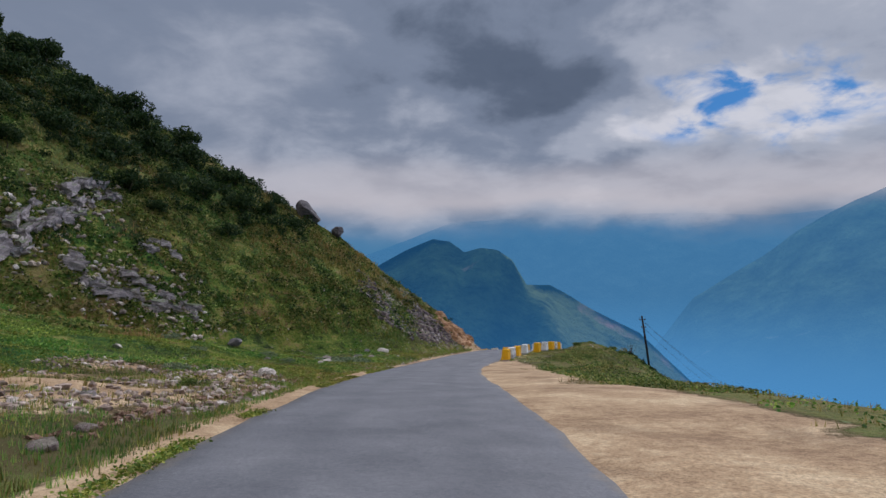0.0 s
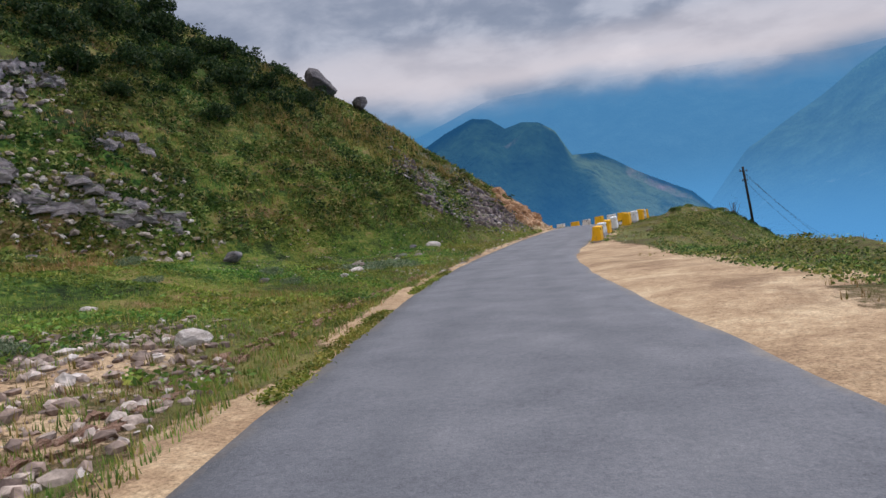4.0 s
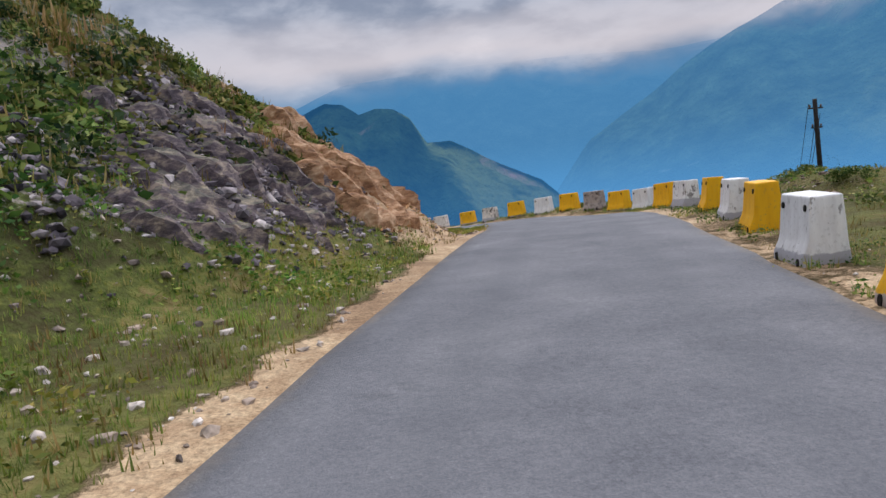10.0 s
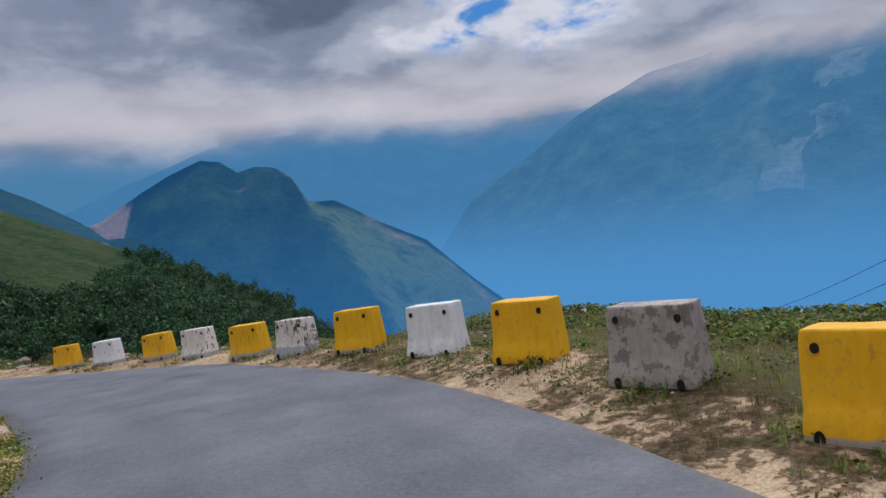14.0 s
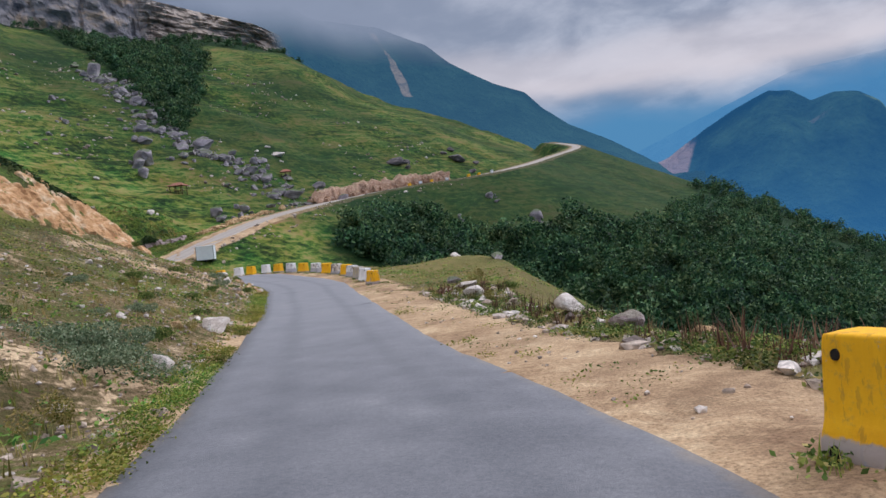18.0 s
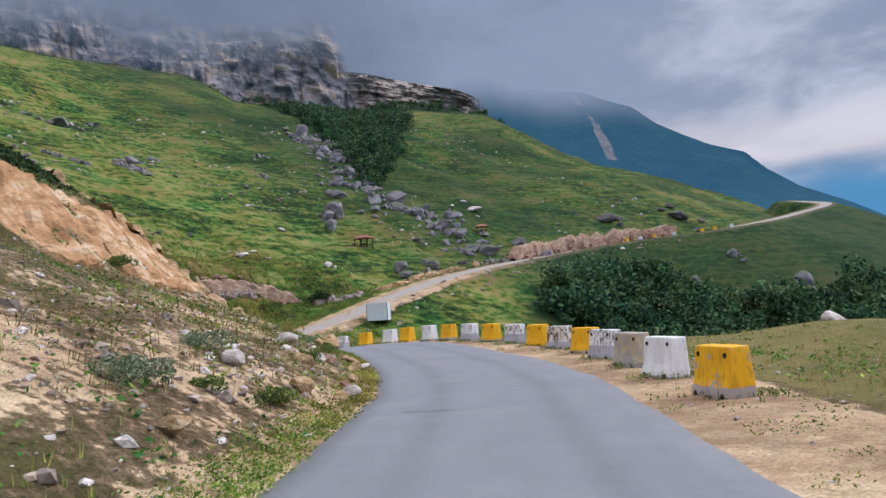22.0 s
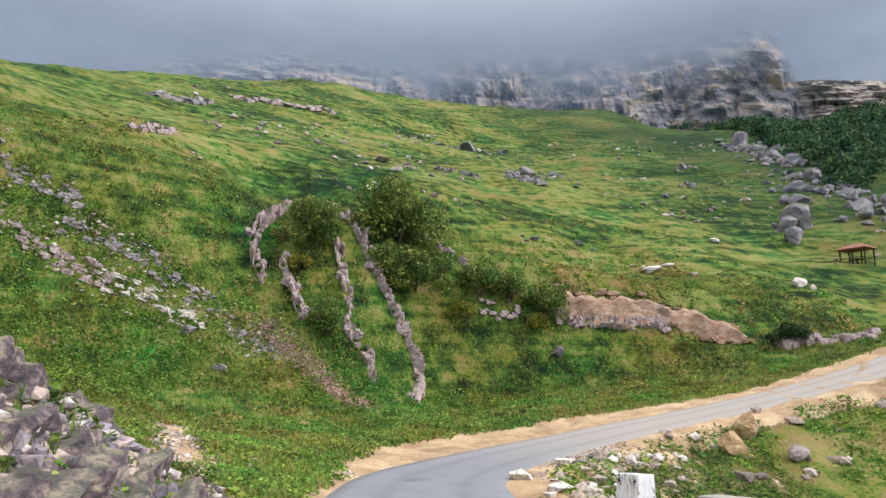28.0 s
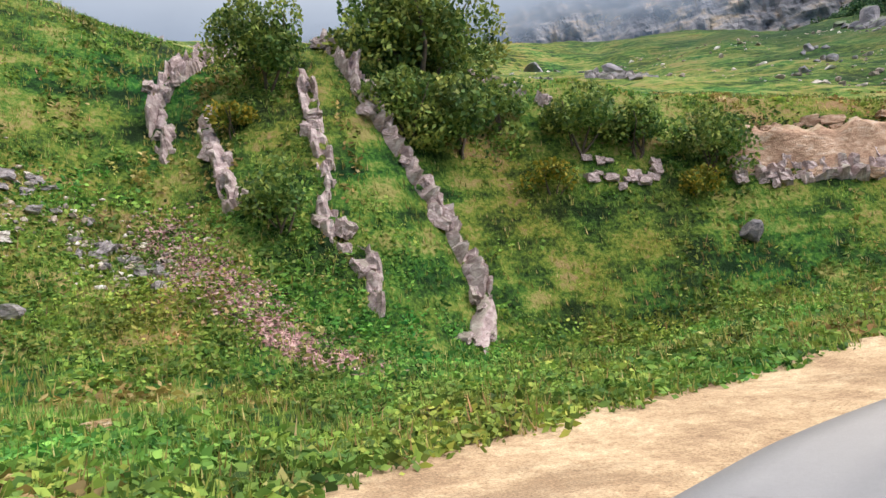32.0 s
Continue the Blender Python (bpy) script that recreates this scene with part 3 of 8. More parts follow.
SCARP_X = (-80, -86, -92.5, -96, -103, -106, -103, -105.5, -107, -98.5, -87.5, -79.5, -87, -95, -125)


def profile(s, where, values):
    return np.interp(s, where, values)


def land(x, y, fine=True):
    """Height of the ground, and masks for dirt, bare stone, dry grass and woodland with the shaded far slope."""
    shape = x.shape
    x, y = x.ravel().astype(float), y.ravel().astype(float)
    dS, sideS, zS, iS = nearest(x, y, ARMS[0])
    dN, sideN, zN, iN = nearest(x, y, ARMS[1])
    dV, sideV, zV, iV = nearest(x, y, ARMS[2])
    D = np.stack([dS, dN, dV])
    k = D.argmin(0)
    pick = lambda a, b, c: np.choose(k, [a, b, c])
    d, side, zr, idx = pick(dS, dN, dV), pick(sideS, sideN, sideV), pick(zS, zN, zV), pick(iS, iN, iV)
    s = ARC[idx]
    big, mid, small = fbm(x, y, 60, 4, 1), fbm(x, y, 9, 4, 2), fbm(x, y, 1.8, 3, 3)
    # left of the lower arm: meadow, then the steep flank of the spur
    sS, sN, sV = ARC[iS], ARC[iN], ARC[iV]
    y_road = ROAD[iS, 1]
    foot = profile(y_road, [-40, -8, 6, 10, 13, 17, 23, 28, 33, 40, 47, 51], [33, 30, 25, 22, 18.5, 14, 9.2, 6.2, 4.5, 3.5, 4.3, 5.5])
    meadow = zS + np.where(dS > 2.9, 0.018, 0) * (dS - 2.9) * 1.0 + profile(y_road, [-30, 5, 20], [0.07, 0.06, 0.04]) * np.maximum(dS - 4, 0) + profile(y_road, [-30, 0, 12, 24], [0.03, 0.10, 0.10, 0.0]) * np.maximum(dS - 9, 0)
    ditch = -0.16 * np.exp(-((dS - 3.7) / 0.5) ** 2) * step(-40, -20, y_road) * (1 - step(8, 16, y_road))
    rise = np.maximum(dS - foot + 0.8 * mid, 0)
    hS = meadow + ditch + profile(y_road, [8, 20, 28, 34, 38, 41], [0.92, 0.87, 0.80, 0.865, 1.005, 1.085]) * rise - 0.0030 * np.minimum(rise, 60) ** 2
    # left of the upper arm: a stony bank, steeper further up
    y_n = ROAD[iN, 0]
    footN = profile(-y_n, [-10, -4, 5, 20, 36, 42, 46, 55, 59, 62, 80], [9.0, 7.5, 3.0, 2.6, 2.4, 3.4, 5.2, 5.6, 3.6, 2.6, 3.5])
    low = profile(-y_n, [-10, -2, 6, 20, 36, 41.5, 46, 56, 60, 64, 67, 71, 84], [0.88, 0.65, 0.42, 0.43, 0.42, 0.48, 1.05, 1.45, 0.88, 0.62, 0.40, 0.24, 0.20])
    run = np.maximum(dN - footN + 0.5 * mid, 0)
    cap = profile(-y_n, [22, 30, 40, 46, 59, 64], [13, 6.5, 5.5, 5.2, 5.2, 13])
    hN = zN + low * np.minimum(run, cap) + profile(-y_n, [-6, 6, 22, 30, 40, 46, 59, 66], [0.66, 0.77, 0.77, 1.05, 1.05, 0.35, 0.35, 0.74]) * np.clip(run - cap, 0, 4) + profile(-y_n, [-6, 6, 40, 46, 59, 66], [0.66, 0.77, 0.77, 0.35, 0.35, 0.74]) * np.maximum(run - cap - 4, 0)
    spur = np.minimum(hS, hN) - 0.5 * np.exp(-np.abs(hS - hN) / 2.0)
    fold = 1 - 2.2 * np.abs(fbm(x * 0.8 + 0.5 * y, y * 0.5 - 0.3 * x, 34, 3, 12))
    up = upland(x, y) + 2.4 * big + 0.8 * mid + 2.7 * fold * step(-112, -150, x)
    e = np.interp(y, SCARP_Y, SCARP_X) - x
    foot_h = zV + 0.10 * np.clip(dV - 5.0, 0, 25)
    width = np.interp(y, [95, 113, 120, 125, 130, 141, 165, 200], [24, 25, 21, 15, 13, 8, 10, 9])
    hill = foot_h + (up - foot_h) * step(0, 1, e / width) ** 1.15
    # the brow: a knoll with the ribs, a bench behind it before the pasture climbs on, a hollow beside it
    lump = lambda cx, cy, rx, ry, h: h * np.exp(-(((x - cx) / rx) ** 2 + ((y - cy) / ry) ** 2))
    hill += lump(-110.5, 122.5, 5.0, 4.0, 2.8) + lump(-107, 115, 5, 3.5, -1.6) + lump(-112, 108, 6, 5, 1.6) + lump(-106.5, 131.5, 4.5, 4.0, -1.6)
    bench = np.exp(-((e - width - 15) / 10) ** 2) * step(100, 116, y) * (1 - step(150, 175, y))
    hill -= 4.0 * bench
    heap = np.exp(-(((x - 0.6) / 3.0) ** 2 + ((y - 50.6) / 3.6) ** 2) ** 1.4)
    spur = spur + 1.6 * heap
    west = step(-72, -96, x) * step(-30, 95, y)
    west = np.where((k == 2), 1.0, west)
    left = spur * (1 - west) + hill * west
    # right: shoulder, apron, then the drop to the valley
    yS = ROAD[iS, 1]
    flatS = profile(yS, [-60, -22, -12, -5, 3, 12, 20, 26, 32, 42, 51], [30, 11.5, 10.5, 10.5, 9.6, 7.4, 6.9, 7.6, 8.8, 9.6, 12.5])
    rS = zS - profile(yS, [20, 40], [0.05, 0.085]) * np.maximum(dS - 6, 0) - profile(yS, [0, 12, 32], [0.42, 0.55, 0.62]) * np.maximum(dS - flatS + 0.9 * mid, 0)
    flatN = profile(-y_n, [-10, -7, 0, 8, 15, 21, 27, 34, 40, 47, 60, 90], [8, 6.5, 5.6, 5.8, 7.6, 12.5, 16, 12, 6.5, 5.2, 4.6, 5])
    rN = zN - 0.035 * np.maximum(dN - 4, 0) - 0.60 * np.maximum(dN - flatN + 1.2 * mid, 0)
    padV = profile(sV, [ARC[I_BEND_B], S_AT(-91, 143), S_AT(-93, 156), S_AT(-95, 166), S_AT(-96, 175), 900], [3.2, 3.2, 3.5, 3.6, 3.4, 3.2])
    rV = zV - 0.04 * np.maximum(dV - 3, 0) - 0.42 * np.maximum(dV - padV, 0) - 0.45 * np.maximum(dV - 130, 0)
    right = np.maximum(np.maximum(rS, rN), rV)
    hump = lambda cx, cy, rx, ry, h: h * np.exp(-(((x - cx) / rx) ** 2 + ((y - cy) / ry) ** 2) ** 1.3)
    mounds = hump(10.6, 6.8, 2.6, 3.6, 0.75) + hump(14.9, 39.5, 2.5, 6.0, 0.80) + hump(19.5, 51, 3.2, 5.5, 0.25) + hump(16.5, 61.5, 2.5, 3.5, 0.35) \
        + hump(-19.5, 121.0, 5, 3.0, 0.9) + hump(-1.6, 86.0, 3.0, 1.8, 0.45) + hump(-8.6, 95.4, 4.0, 2.0, 0.35) + hump(4.0, 80.5, 3.0, 1.6, 0.3)
    mounds *= step(4.2, 6.6, np.minimum(dS, dN))
    right = np.maximum(right + mounds * (side < 0), -230 + 60 * big - 260 * step(300, 950, np.hypot(x, y - 100)))
    z = np.where(side > 0, left, right)
    # even ground under and beside the asphalt
    hl, hr = HALF_L[idx], HALF_R[idx]
    out = np.where(side > 0, d - hl, d - hr)
    away = step(0.2, 3.5, out)
    z = zr - 0.05 + (z - zr + 0.05) * step(-0.2, 1.6, out)
    z += away * (0.10 * small + 0.14 * small * step(3, 7, out) * (side > 0) + 0.16 * mid * step(2, 8, out)) + step(15, 60, out) * (0.7 * mid + 1.5 * big) * (side < 0)
    z += step(0.0, 0.4, out) * 0.03
    # masks
    dirt = np.zeros_like(x)
    rock = np.zeros_like(x)
    dry = np.zeros_like(x)
    wood = np.zeros_like(x)
    L, Rr = side > 0, side < 0
    dirt = np.maximum(dirt, np.where(L, 1 - step(0.45, 0.85, out + 0.15 * small + 0.55 * fbm(x, y, 5, 3, 71)), 0) * (idx < I_BEND_A))
    dirt = np.maximum(dirt, np.where(L & (k == 1), (1 - step(0.15, 0.4, out)) * 0.8 + (0.505 + 0.30 * mid) * (1 - step(9, 20, out)) * (1 - step(S_AT(-66, 121.5), S_AT(-74, 123), s)), 0))
    cut = np.exp(-(((x + 69) / 4.5) ** 2 + ((y - 115) / 2.5) ** 2) ** 2)
    dirt = np.maximum(dirt, np.where(L, 0.25 * cut, 0))
    apron = profile(s, [0, S_AT(0.2, -26), S_AT(0.2, -8), S_AT(0.5, 9), S_AT(1.5, 19), S_AT(3, 24), S_AT(9, 46), S_AT(8, 61), S_AT(2, 72), S_AT(-5, 81), S_AT(-15, 93), S_AT(-27, 107), S_AT(-45, 118), S_AT(-77, 124), 900],
                    [5.0, 5.6, 4.8, 3.9, 2.8, 1.0, 1.6, 2.0, 2.3, 2.5, 3.0, 2.3, 1.0, 2.5, 1.6])
    dirt = np.maximum(dirt, np.where(Rr, (1 - step(0.8, 1.15, out / apron + 0.12 * small + 0.1 * mid)) * (1 - 0.55 * step(0.15, 0.4, fbm(x, y, 4, 3, 41)) * step(1.0, 2.5, out)), 0) * np.where((s > S_AT(4, 28)) & (s < S_AT(7.5, 63)), 0.57, np.where((s > S_AT(-29, 109)) & (s < S_AT(-70, 122)), 0.82, 1.0)))
    dirt = np.maximum(dirt, np.where(Rr & (k != 2), (0.30 + 0.16 * mid + 0.12 * step(30, 45, y) * (1 - step(62, 72, y))) * (1 - step(8, 16, out)), 0))
    dirt = np.maximum(dirt, np.where(L, 0.95 * np.exp(-(((x - 2.0) / 4.0) ** 2 + ((y - 49) / 5.0) ** 2) ** 2), 0))
    dirt = np.maximum(dirt, np.where(L, 0.80 * np.exp(-(((x - 4.6) / 2.2) ** 2 + ((y - 42) / 6.0) ** 2) ** 2), 0))
    clay = np.interp(x, [-68, -62, -58, -54.5, -51], [118.0, 117.4, 116.8, 115.9, 114.4])
    dirt = np.maximum(dirt, np.where(L & (x > -68) & (x < -49), 0.70 * np.exp(-((y - clay) / 1.2) ** 2), 0))
    gravel = np.exp(-(((x + 7.0) / 4.6) ** 2 + ((y + 10.5) / 9.5) ** 2) ** 2)
    dirt = np.maximum(dirt, (0.66 + 0.30 * small + 0.2 * mid) * gravel * L)
    rock = np.maximum(rock, (0.24 + 0.25 * mid) * gravel * L)
    rut = np.interp(x, [-98, -92.8, -86, -80, -75], [103, 107.2, 112, 114.6, 115.8])
    dirt = np.maximum(dirt, 0.72 * np.exp(-((y - rut + 1.2 * mid) / 2.0) ** 2) * step(-97, -82, x) * (1 - step(-70, -66, x)) * L)
    # bare faces of the spur
    face = np.exp(-(((x + 1.5) / 6.5) ** 2 + ((y - 36.5) / 6) ** 2) ** 1.5) * step(0.3, 1.0, rise) * (idx < I_BEND_A)
    rock = np.maximum(rock, np.where(L & (k == 0), face * (0.48 + 0.35 * mid), 0))
    tip = np.exp(-(((x - 2.4) / 3.3) ** 2 + ((y - 40.8) / 3.5) ** 2) ** 3) * step(0.2, 0.8, rise)
    dirt = np.maximum(dirt, np.where(L, 0.85 * tip, 0))
    rock = rock * (1 - 0.8 * tip)
    band = step(0.2, 1.2, rise) * (1 - step(2.5, 5.5, rise)) * (k == 0) * L
    rock = np.maximum(rock, 0.36 * band * step(-0.25, 0.2, mid))
    dry = np.maximum(dry, np.where(L & (k == 0), step(6, 13, rise) * 0.35 + 0.62 * np.exp(-(out / 5.0) ** 2), 0))
    dry = np.maximum(dry, np.where(Rr & (k != 2), np.where((k == 1) & (x < 4), 0.85, 0.55) * (1 - step(10, 22, out)), 0))
    rock = np.maximum(rock, np.where(L & (k == 1) & (y_n < -42) & (y_n > -70), 0.50 * step(1.5, 3, out) * (1 - step(4, 8, out)), 0))
    dry = np.maximum(dry, np.where(L & (k == 1), 0.55 * (1 - step(10, 18, out)) * (1 - step(S_AT(-62, 121), S_AT(-70, 122), s)), 0))
    dirt = np.maximum(dirt, np.where((k == 2), np.where(L, 0, (1 - step(1.0, 3.5, out + mid))), 0))
    inner = np.exp(-(((x + 83) / 7) ** 2 + ((y - 137) / 9) ** 2) ** 2)
    dirt = np.maximum(dirt, np.where(Rr & (s > S_AT(-66, 121.5)), (0.50 + 0.2 * mid) * inner, 0))
    spread = profile(s, [S_AT(-66, 121.5), S_AT(-75, 123), S_AT(-80, 125.3), S_AT(-85, 129), S_AT(-90, 138), S_AT(-92, 150), 900], [0.3, 0.7, 2.4, 4.2, 3.6, 2.0, 1.4])
    dirt = np.maximum(dirt, np.where(L & (s > S_AT(-62, 121)), 1 - step(0.8, 1.15, out / spread + 0.10 * mid), 0))
    rock = np.maximum(rock, np.where(L & (west > 0.5), 0.30 * step(0.25, 0.7, fbm(x, y, 26, 3, 8)), 0))
    # woodland in the gully, under the road and on the north ridge
    t_g = np.clip(((x + 183) * -0.80 + (y - 240) * 0.60) / 150, -0.05, 1.2)
    gully = np.exp(-(np.hypot(x + 183 + 120 * t_g, y - 240 - 90 * t_g) / (5 + 30 * np.clip(t_g, 0, 1))) ** 2) * (x < -120)
    b_c = np.degrees(np.arctan2(x + 42, y - 115))
    gully = np.maximum(gully, step(-51, -48, b_c) * (1 - step(-38, -35, b_c)) * step(330, 370, np.hypot(x + 42, y - 115)) * (x < -120))
    gully = np.maximum(gully, 0.8 * step(-122, -117, b_c) * (1 - step(-103, -99, b_c)) * step(330, 350, np.hypot(x + 42, y - 115) + 14 * mid))
    gully = np.maximum(gully, 0.8 * step(-80, -76, b_c) * (1 - step(-56, -52, b_c)) * step(375, 392, np.hypot(x + 42, y - 115) + 14 * mid))
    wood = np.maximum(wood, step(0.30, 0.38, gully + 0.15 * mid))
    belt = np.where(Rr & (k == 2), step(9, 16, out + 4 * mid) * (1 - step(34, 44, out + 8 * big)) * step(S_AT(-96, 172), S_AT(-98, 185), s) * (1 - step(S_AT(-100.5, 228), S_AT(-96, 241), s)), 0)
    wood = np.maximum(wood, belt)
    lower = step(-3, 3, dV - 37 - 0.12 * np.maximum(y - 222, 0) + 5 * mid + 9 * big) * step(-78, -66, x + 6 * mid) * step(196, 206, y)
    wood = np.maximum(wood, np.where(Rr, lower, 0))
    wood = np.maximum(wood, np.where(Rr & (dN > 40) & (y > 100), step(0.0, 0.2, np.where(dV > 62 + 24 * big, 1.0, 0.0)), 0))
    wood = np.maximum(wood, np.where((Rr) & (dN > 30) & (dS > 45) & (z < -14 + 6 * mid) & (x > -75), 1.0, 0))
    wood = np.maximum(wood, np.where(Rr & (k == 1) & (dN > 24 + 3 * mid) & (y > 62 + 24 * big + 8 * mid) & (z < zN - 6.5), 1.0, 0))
    # rough, darker grass with painted shade on the far shoulder and lower pasture
    shaded_grass = step(165, 235, y) * (0.52 + 0.45 * fbm(x, y, 30, 4, 77) + 0.50 * (Rr & (k == 2)) * step(-120, -95, x))
    wood = np.maximum(wood, np.clip(shaded_grass, 0, 0.82) * (np.minimum(dN, dS) > 60))
    return (a.reshape(shape) for a in (z, dirt, rock, dry, wood))


def height(x, y):
    z, *_ = land(np.atleast_1d(np.asarray(x, float)), np.atleast_1d(np.asarray(y, float)))
    return z


def spaced(a, b, first, last):
    """Steps that grow evenly from first to last on the way from a to b."""
    out, g = [a], first
    n = max(2, int(2 * abs(b - a) / (first + last)))
    steps = np.linspace(first, last, n)
    steps *= abs(b - a) / steps.sum()
    return a + np.sign(b - a) * np.cumsum(steps)


GX = np.concatenate([spaced(-460, -4200, 8, 600)[::-1], spaced(-128, -460, 0.7, 8)[::-1], np.arange(-128, 32, 0.62), spaced(32, 200, 0.8, 7), spaced(200, 4300, 8, 500)])
GY = np.concatenate([spaced(-34, -3000, 0.8, 500)[::-1], np.arange(-34, 162, 0.62), spaced(162, 600, 0.8, 5), spaced(600, 4400, 8, 500)])


def mesh_from(name, verts, faces, mat, smooth=True, attrs=None):
    """A mesh from arrays: faces all of one size."""
    me = bpy.data.meshes.new(name)
    verts, faces = np.asarray(verts, np.float32), np.asarray(faces, np.int32)
    n = faces.shape[1]
    me.vertices.add(len(verts))
    me.vertices.foreach_set("co", verts.ravel())
    me.loops.add(faces.size)
    me.loops.foreach_set("vertex_index", faces.ravel())
    me.polygons.add(len(faces))
    me.polygons.foreach_set("loop_start", np.arange(0, faces.size, n, dtype=np.int32))
    me.polygons.foreach_set("loop_total", np.full(len(faces), n, np.int32))
    me.polygons.foreach_set("use_smooth", np.full(len(faces), smooth))
    me.materials.append(mat)
    for key, value in (attrs or {}).items():
        me.attributes.new(key, "FLOAT", "POINT").data.foreach_set("value", np.asarray(value, np.float32).ravel())
    me.update()
    me.validate()
    return me


def grid_faces(nu, nv):
    i = (np.arange(nu - 1)[:, None] * nv + np.arange(nv - 1)[None, :]).ravel()
    return np.stack([i, i + nv, i + nv + 1, i + 1], 1)


gx, gy = np.meshgrid(GX, GY, indexing="ij")
gz, g_dirt, g_rock, g_dry, g_wood = land(gx, gy)
ground = new("ground", mesh_from("ground", np.stack([gx, gy, gz], -1).reshape(-1, 3), grid_faces(len(GX), len(GY)), M_GROUND, True,
                                 {"dirt": g_dirt, "rock": g_rock, "dry": g_dry, "wood": g_wood}))
tagged(ground, "green mountain pasture with sandy verges and stony banks", "ground", kind="structure")


def lie(x, y):
    """Height of the ground sheet itself, from its grid."""
    x, y = np.atleast_1d(np.asarray(x, float)), np.atleast_1d(np.asarray(y, float))
    i = np.clip(np.searchsorted(GX, x) - 1, 0, len(GX) - 2)
    j = np.clip(np.searchsorted(GY, y) - 1, 0, len(GY) - 2)
    u, v = (x - GX[i]) / (GX[i + 1] - GX[i]), (y - GY[j]) / (GY[j + 1] - GY[j])
    return gz[i, j] * (1 - u) * (1 - v) + gz[i + 1, j] * u * (1 - v) + gz[i, j + 1] * (1 - u) * v + gz[i + 1, j + 1] * u * v


def mask(grid, x, y):
    i = np.clip(np.searchsorted(GX, x) - 1, 0, len(GX) - 2)
    j = np.clip(np.searchsorted(GY, y) - 1, 0, len(GY) - 2)
    return grid[i, j]


# ---- the road ----
def build_road():
    cross = np.array([-1, -0.985, -0.8, -0.45, 0, 0.45, 0.8, 0.985, 1.0])
    wob_l, wob_r = fbm(ARC, ARC * 0, 2.4, 4, 21) * 0.10, fbm(ARC, ARC * 0, 2.0, 4, 22) * 0.13
    n, m = len(ROAD), len(cross)
    v = np.zeros((n, m, 3))
    for j, c in enumerate(cross):
        off = np.where(c > 0, c * (HALF_R + wob_r), c * (HALF_L + wob_l))
        v[:, j, :2] = ROAD[:, :2] - LEFTWARD * off[:, None]
        v[:, j, 2] = ROAD[:, 2] + (0.0 if abs(c) < 0.99 else -0.11) - 0.012 * c * c
    across = np.tile(np.abs(cross), (n, 1))
    dusty = np.tile(step(S_AT(-80, 125), S_AT(-90, 140), ARC)[:, None] * 0.82, (1, m))
    pale = np.tile((step(S_AT(5, 67.5), S_AT(-14.7, 93), ARC))[:, None], (1, m))
    keep = ARC < S_AT(-112, 460)
    k = keep.sum()
    me = mesh_from("road", v[:k].reshape(-1, 3), grid_faces(k, m), M_ASPHALT, True, {"across": across[:k], "dust": dusty[:k], "pale_grey": pale[:k]})
    return tagged(new("road", me), "narrow grey asphalt mountain road with crumbling edges", "road", kind="structure")


build_road()


# ---- far ranges ----
def range_mesh(name, bearings, elevs, dist, depth, base_z, mat, seed, eye=(5.0, 40.0, 0.0), rough=0.06, scar=None, across=60, spur=None, pasture=None):
    """A mountain flank: a crest seen at the given bearings and elevations, with spurs and gullies running down to its foot."""
    b = np.radians(np.linspace(bearings[0], bearings[-1], 260))
    el = np.radians(np.interp(np.degrees(b), bearings, elevs))
    t = np.linspace(0, 1, across)
    bb, tt = np.meshgrid(b, t, indexing="ij")
    crest = np.tan(el)[:, None] * dist
    r = dist - depth * tt
    ribs = fbm(bb * dist, tt * depth * 0.35, dist * 0.11, 5, seed)
    fine = fbm(bb * dist, tt * depth, dist * 0.03, 5, seed + 3)
    z = crest * (1 - tt) ** 1.15 + base_z * tt ** 0.9 + dist * rough * ribs * np.sin(np.pi * np.clip(tt, 0, 1)) + dist * 0.011 * fine * (0.15 + tt)
    if spur:
        z += spur(np.degrees(bb), tt)
    r = r + dist * 0.06 * ribs * (tt > 0)
    v = np.stack([eye[0] + np.sin(bb) * r, eye[1] + np.cos(bb) * r, eye[2] + z], -1)
    at = {"scar": scar(np.degrees(bb), tt, fine, ribs) if scar else tt * 0, "pasture": pasture(np.degrees(bb), tt, fine, ribs) if pasture else tt * 0}
    me = mesh_from(name, v.reshape(-1, 3), grid_faces(len(b), len(t))[:, ::-1], mat, True, at)
    return new(name, me)


# blue glow mixed into the far surfaces as haze
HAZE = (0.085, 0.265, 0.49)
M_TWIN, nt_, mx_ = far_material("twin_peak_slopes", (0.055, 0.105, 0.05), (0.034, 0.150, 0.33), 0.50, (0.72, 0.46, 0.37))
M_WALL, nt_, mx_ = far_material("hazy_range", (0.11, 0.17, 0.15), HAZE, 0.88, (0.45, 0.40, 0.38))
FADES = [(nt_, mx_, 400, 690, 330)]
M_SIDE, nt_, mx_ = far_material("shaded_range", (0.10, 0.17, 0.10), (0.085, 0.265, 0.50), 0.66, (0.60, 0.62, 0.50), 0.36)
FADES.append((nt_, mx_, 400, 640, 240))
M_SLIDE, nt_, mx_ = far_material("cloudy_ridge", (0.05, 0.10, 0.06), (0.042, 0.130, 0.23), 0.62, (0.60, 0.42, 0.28))


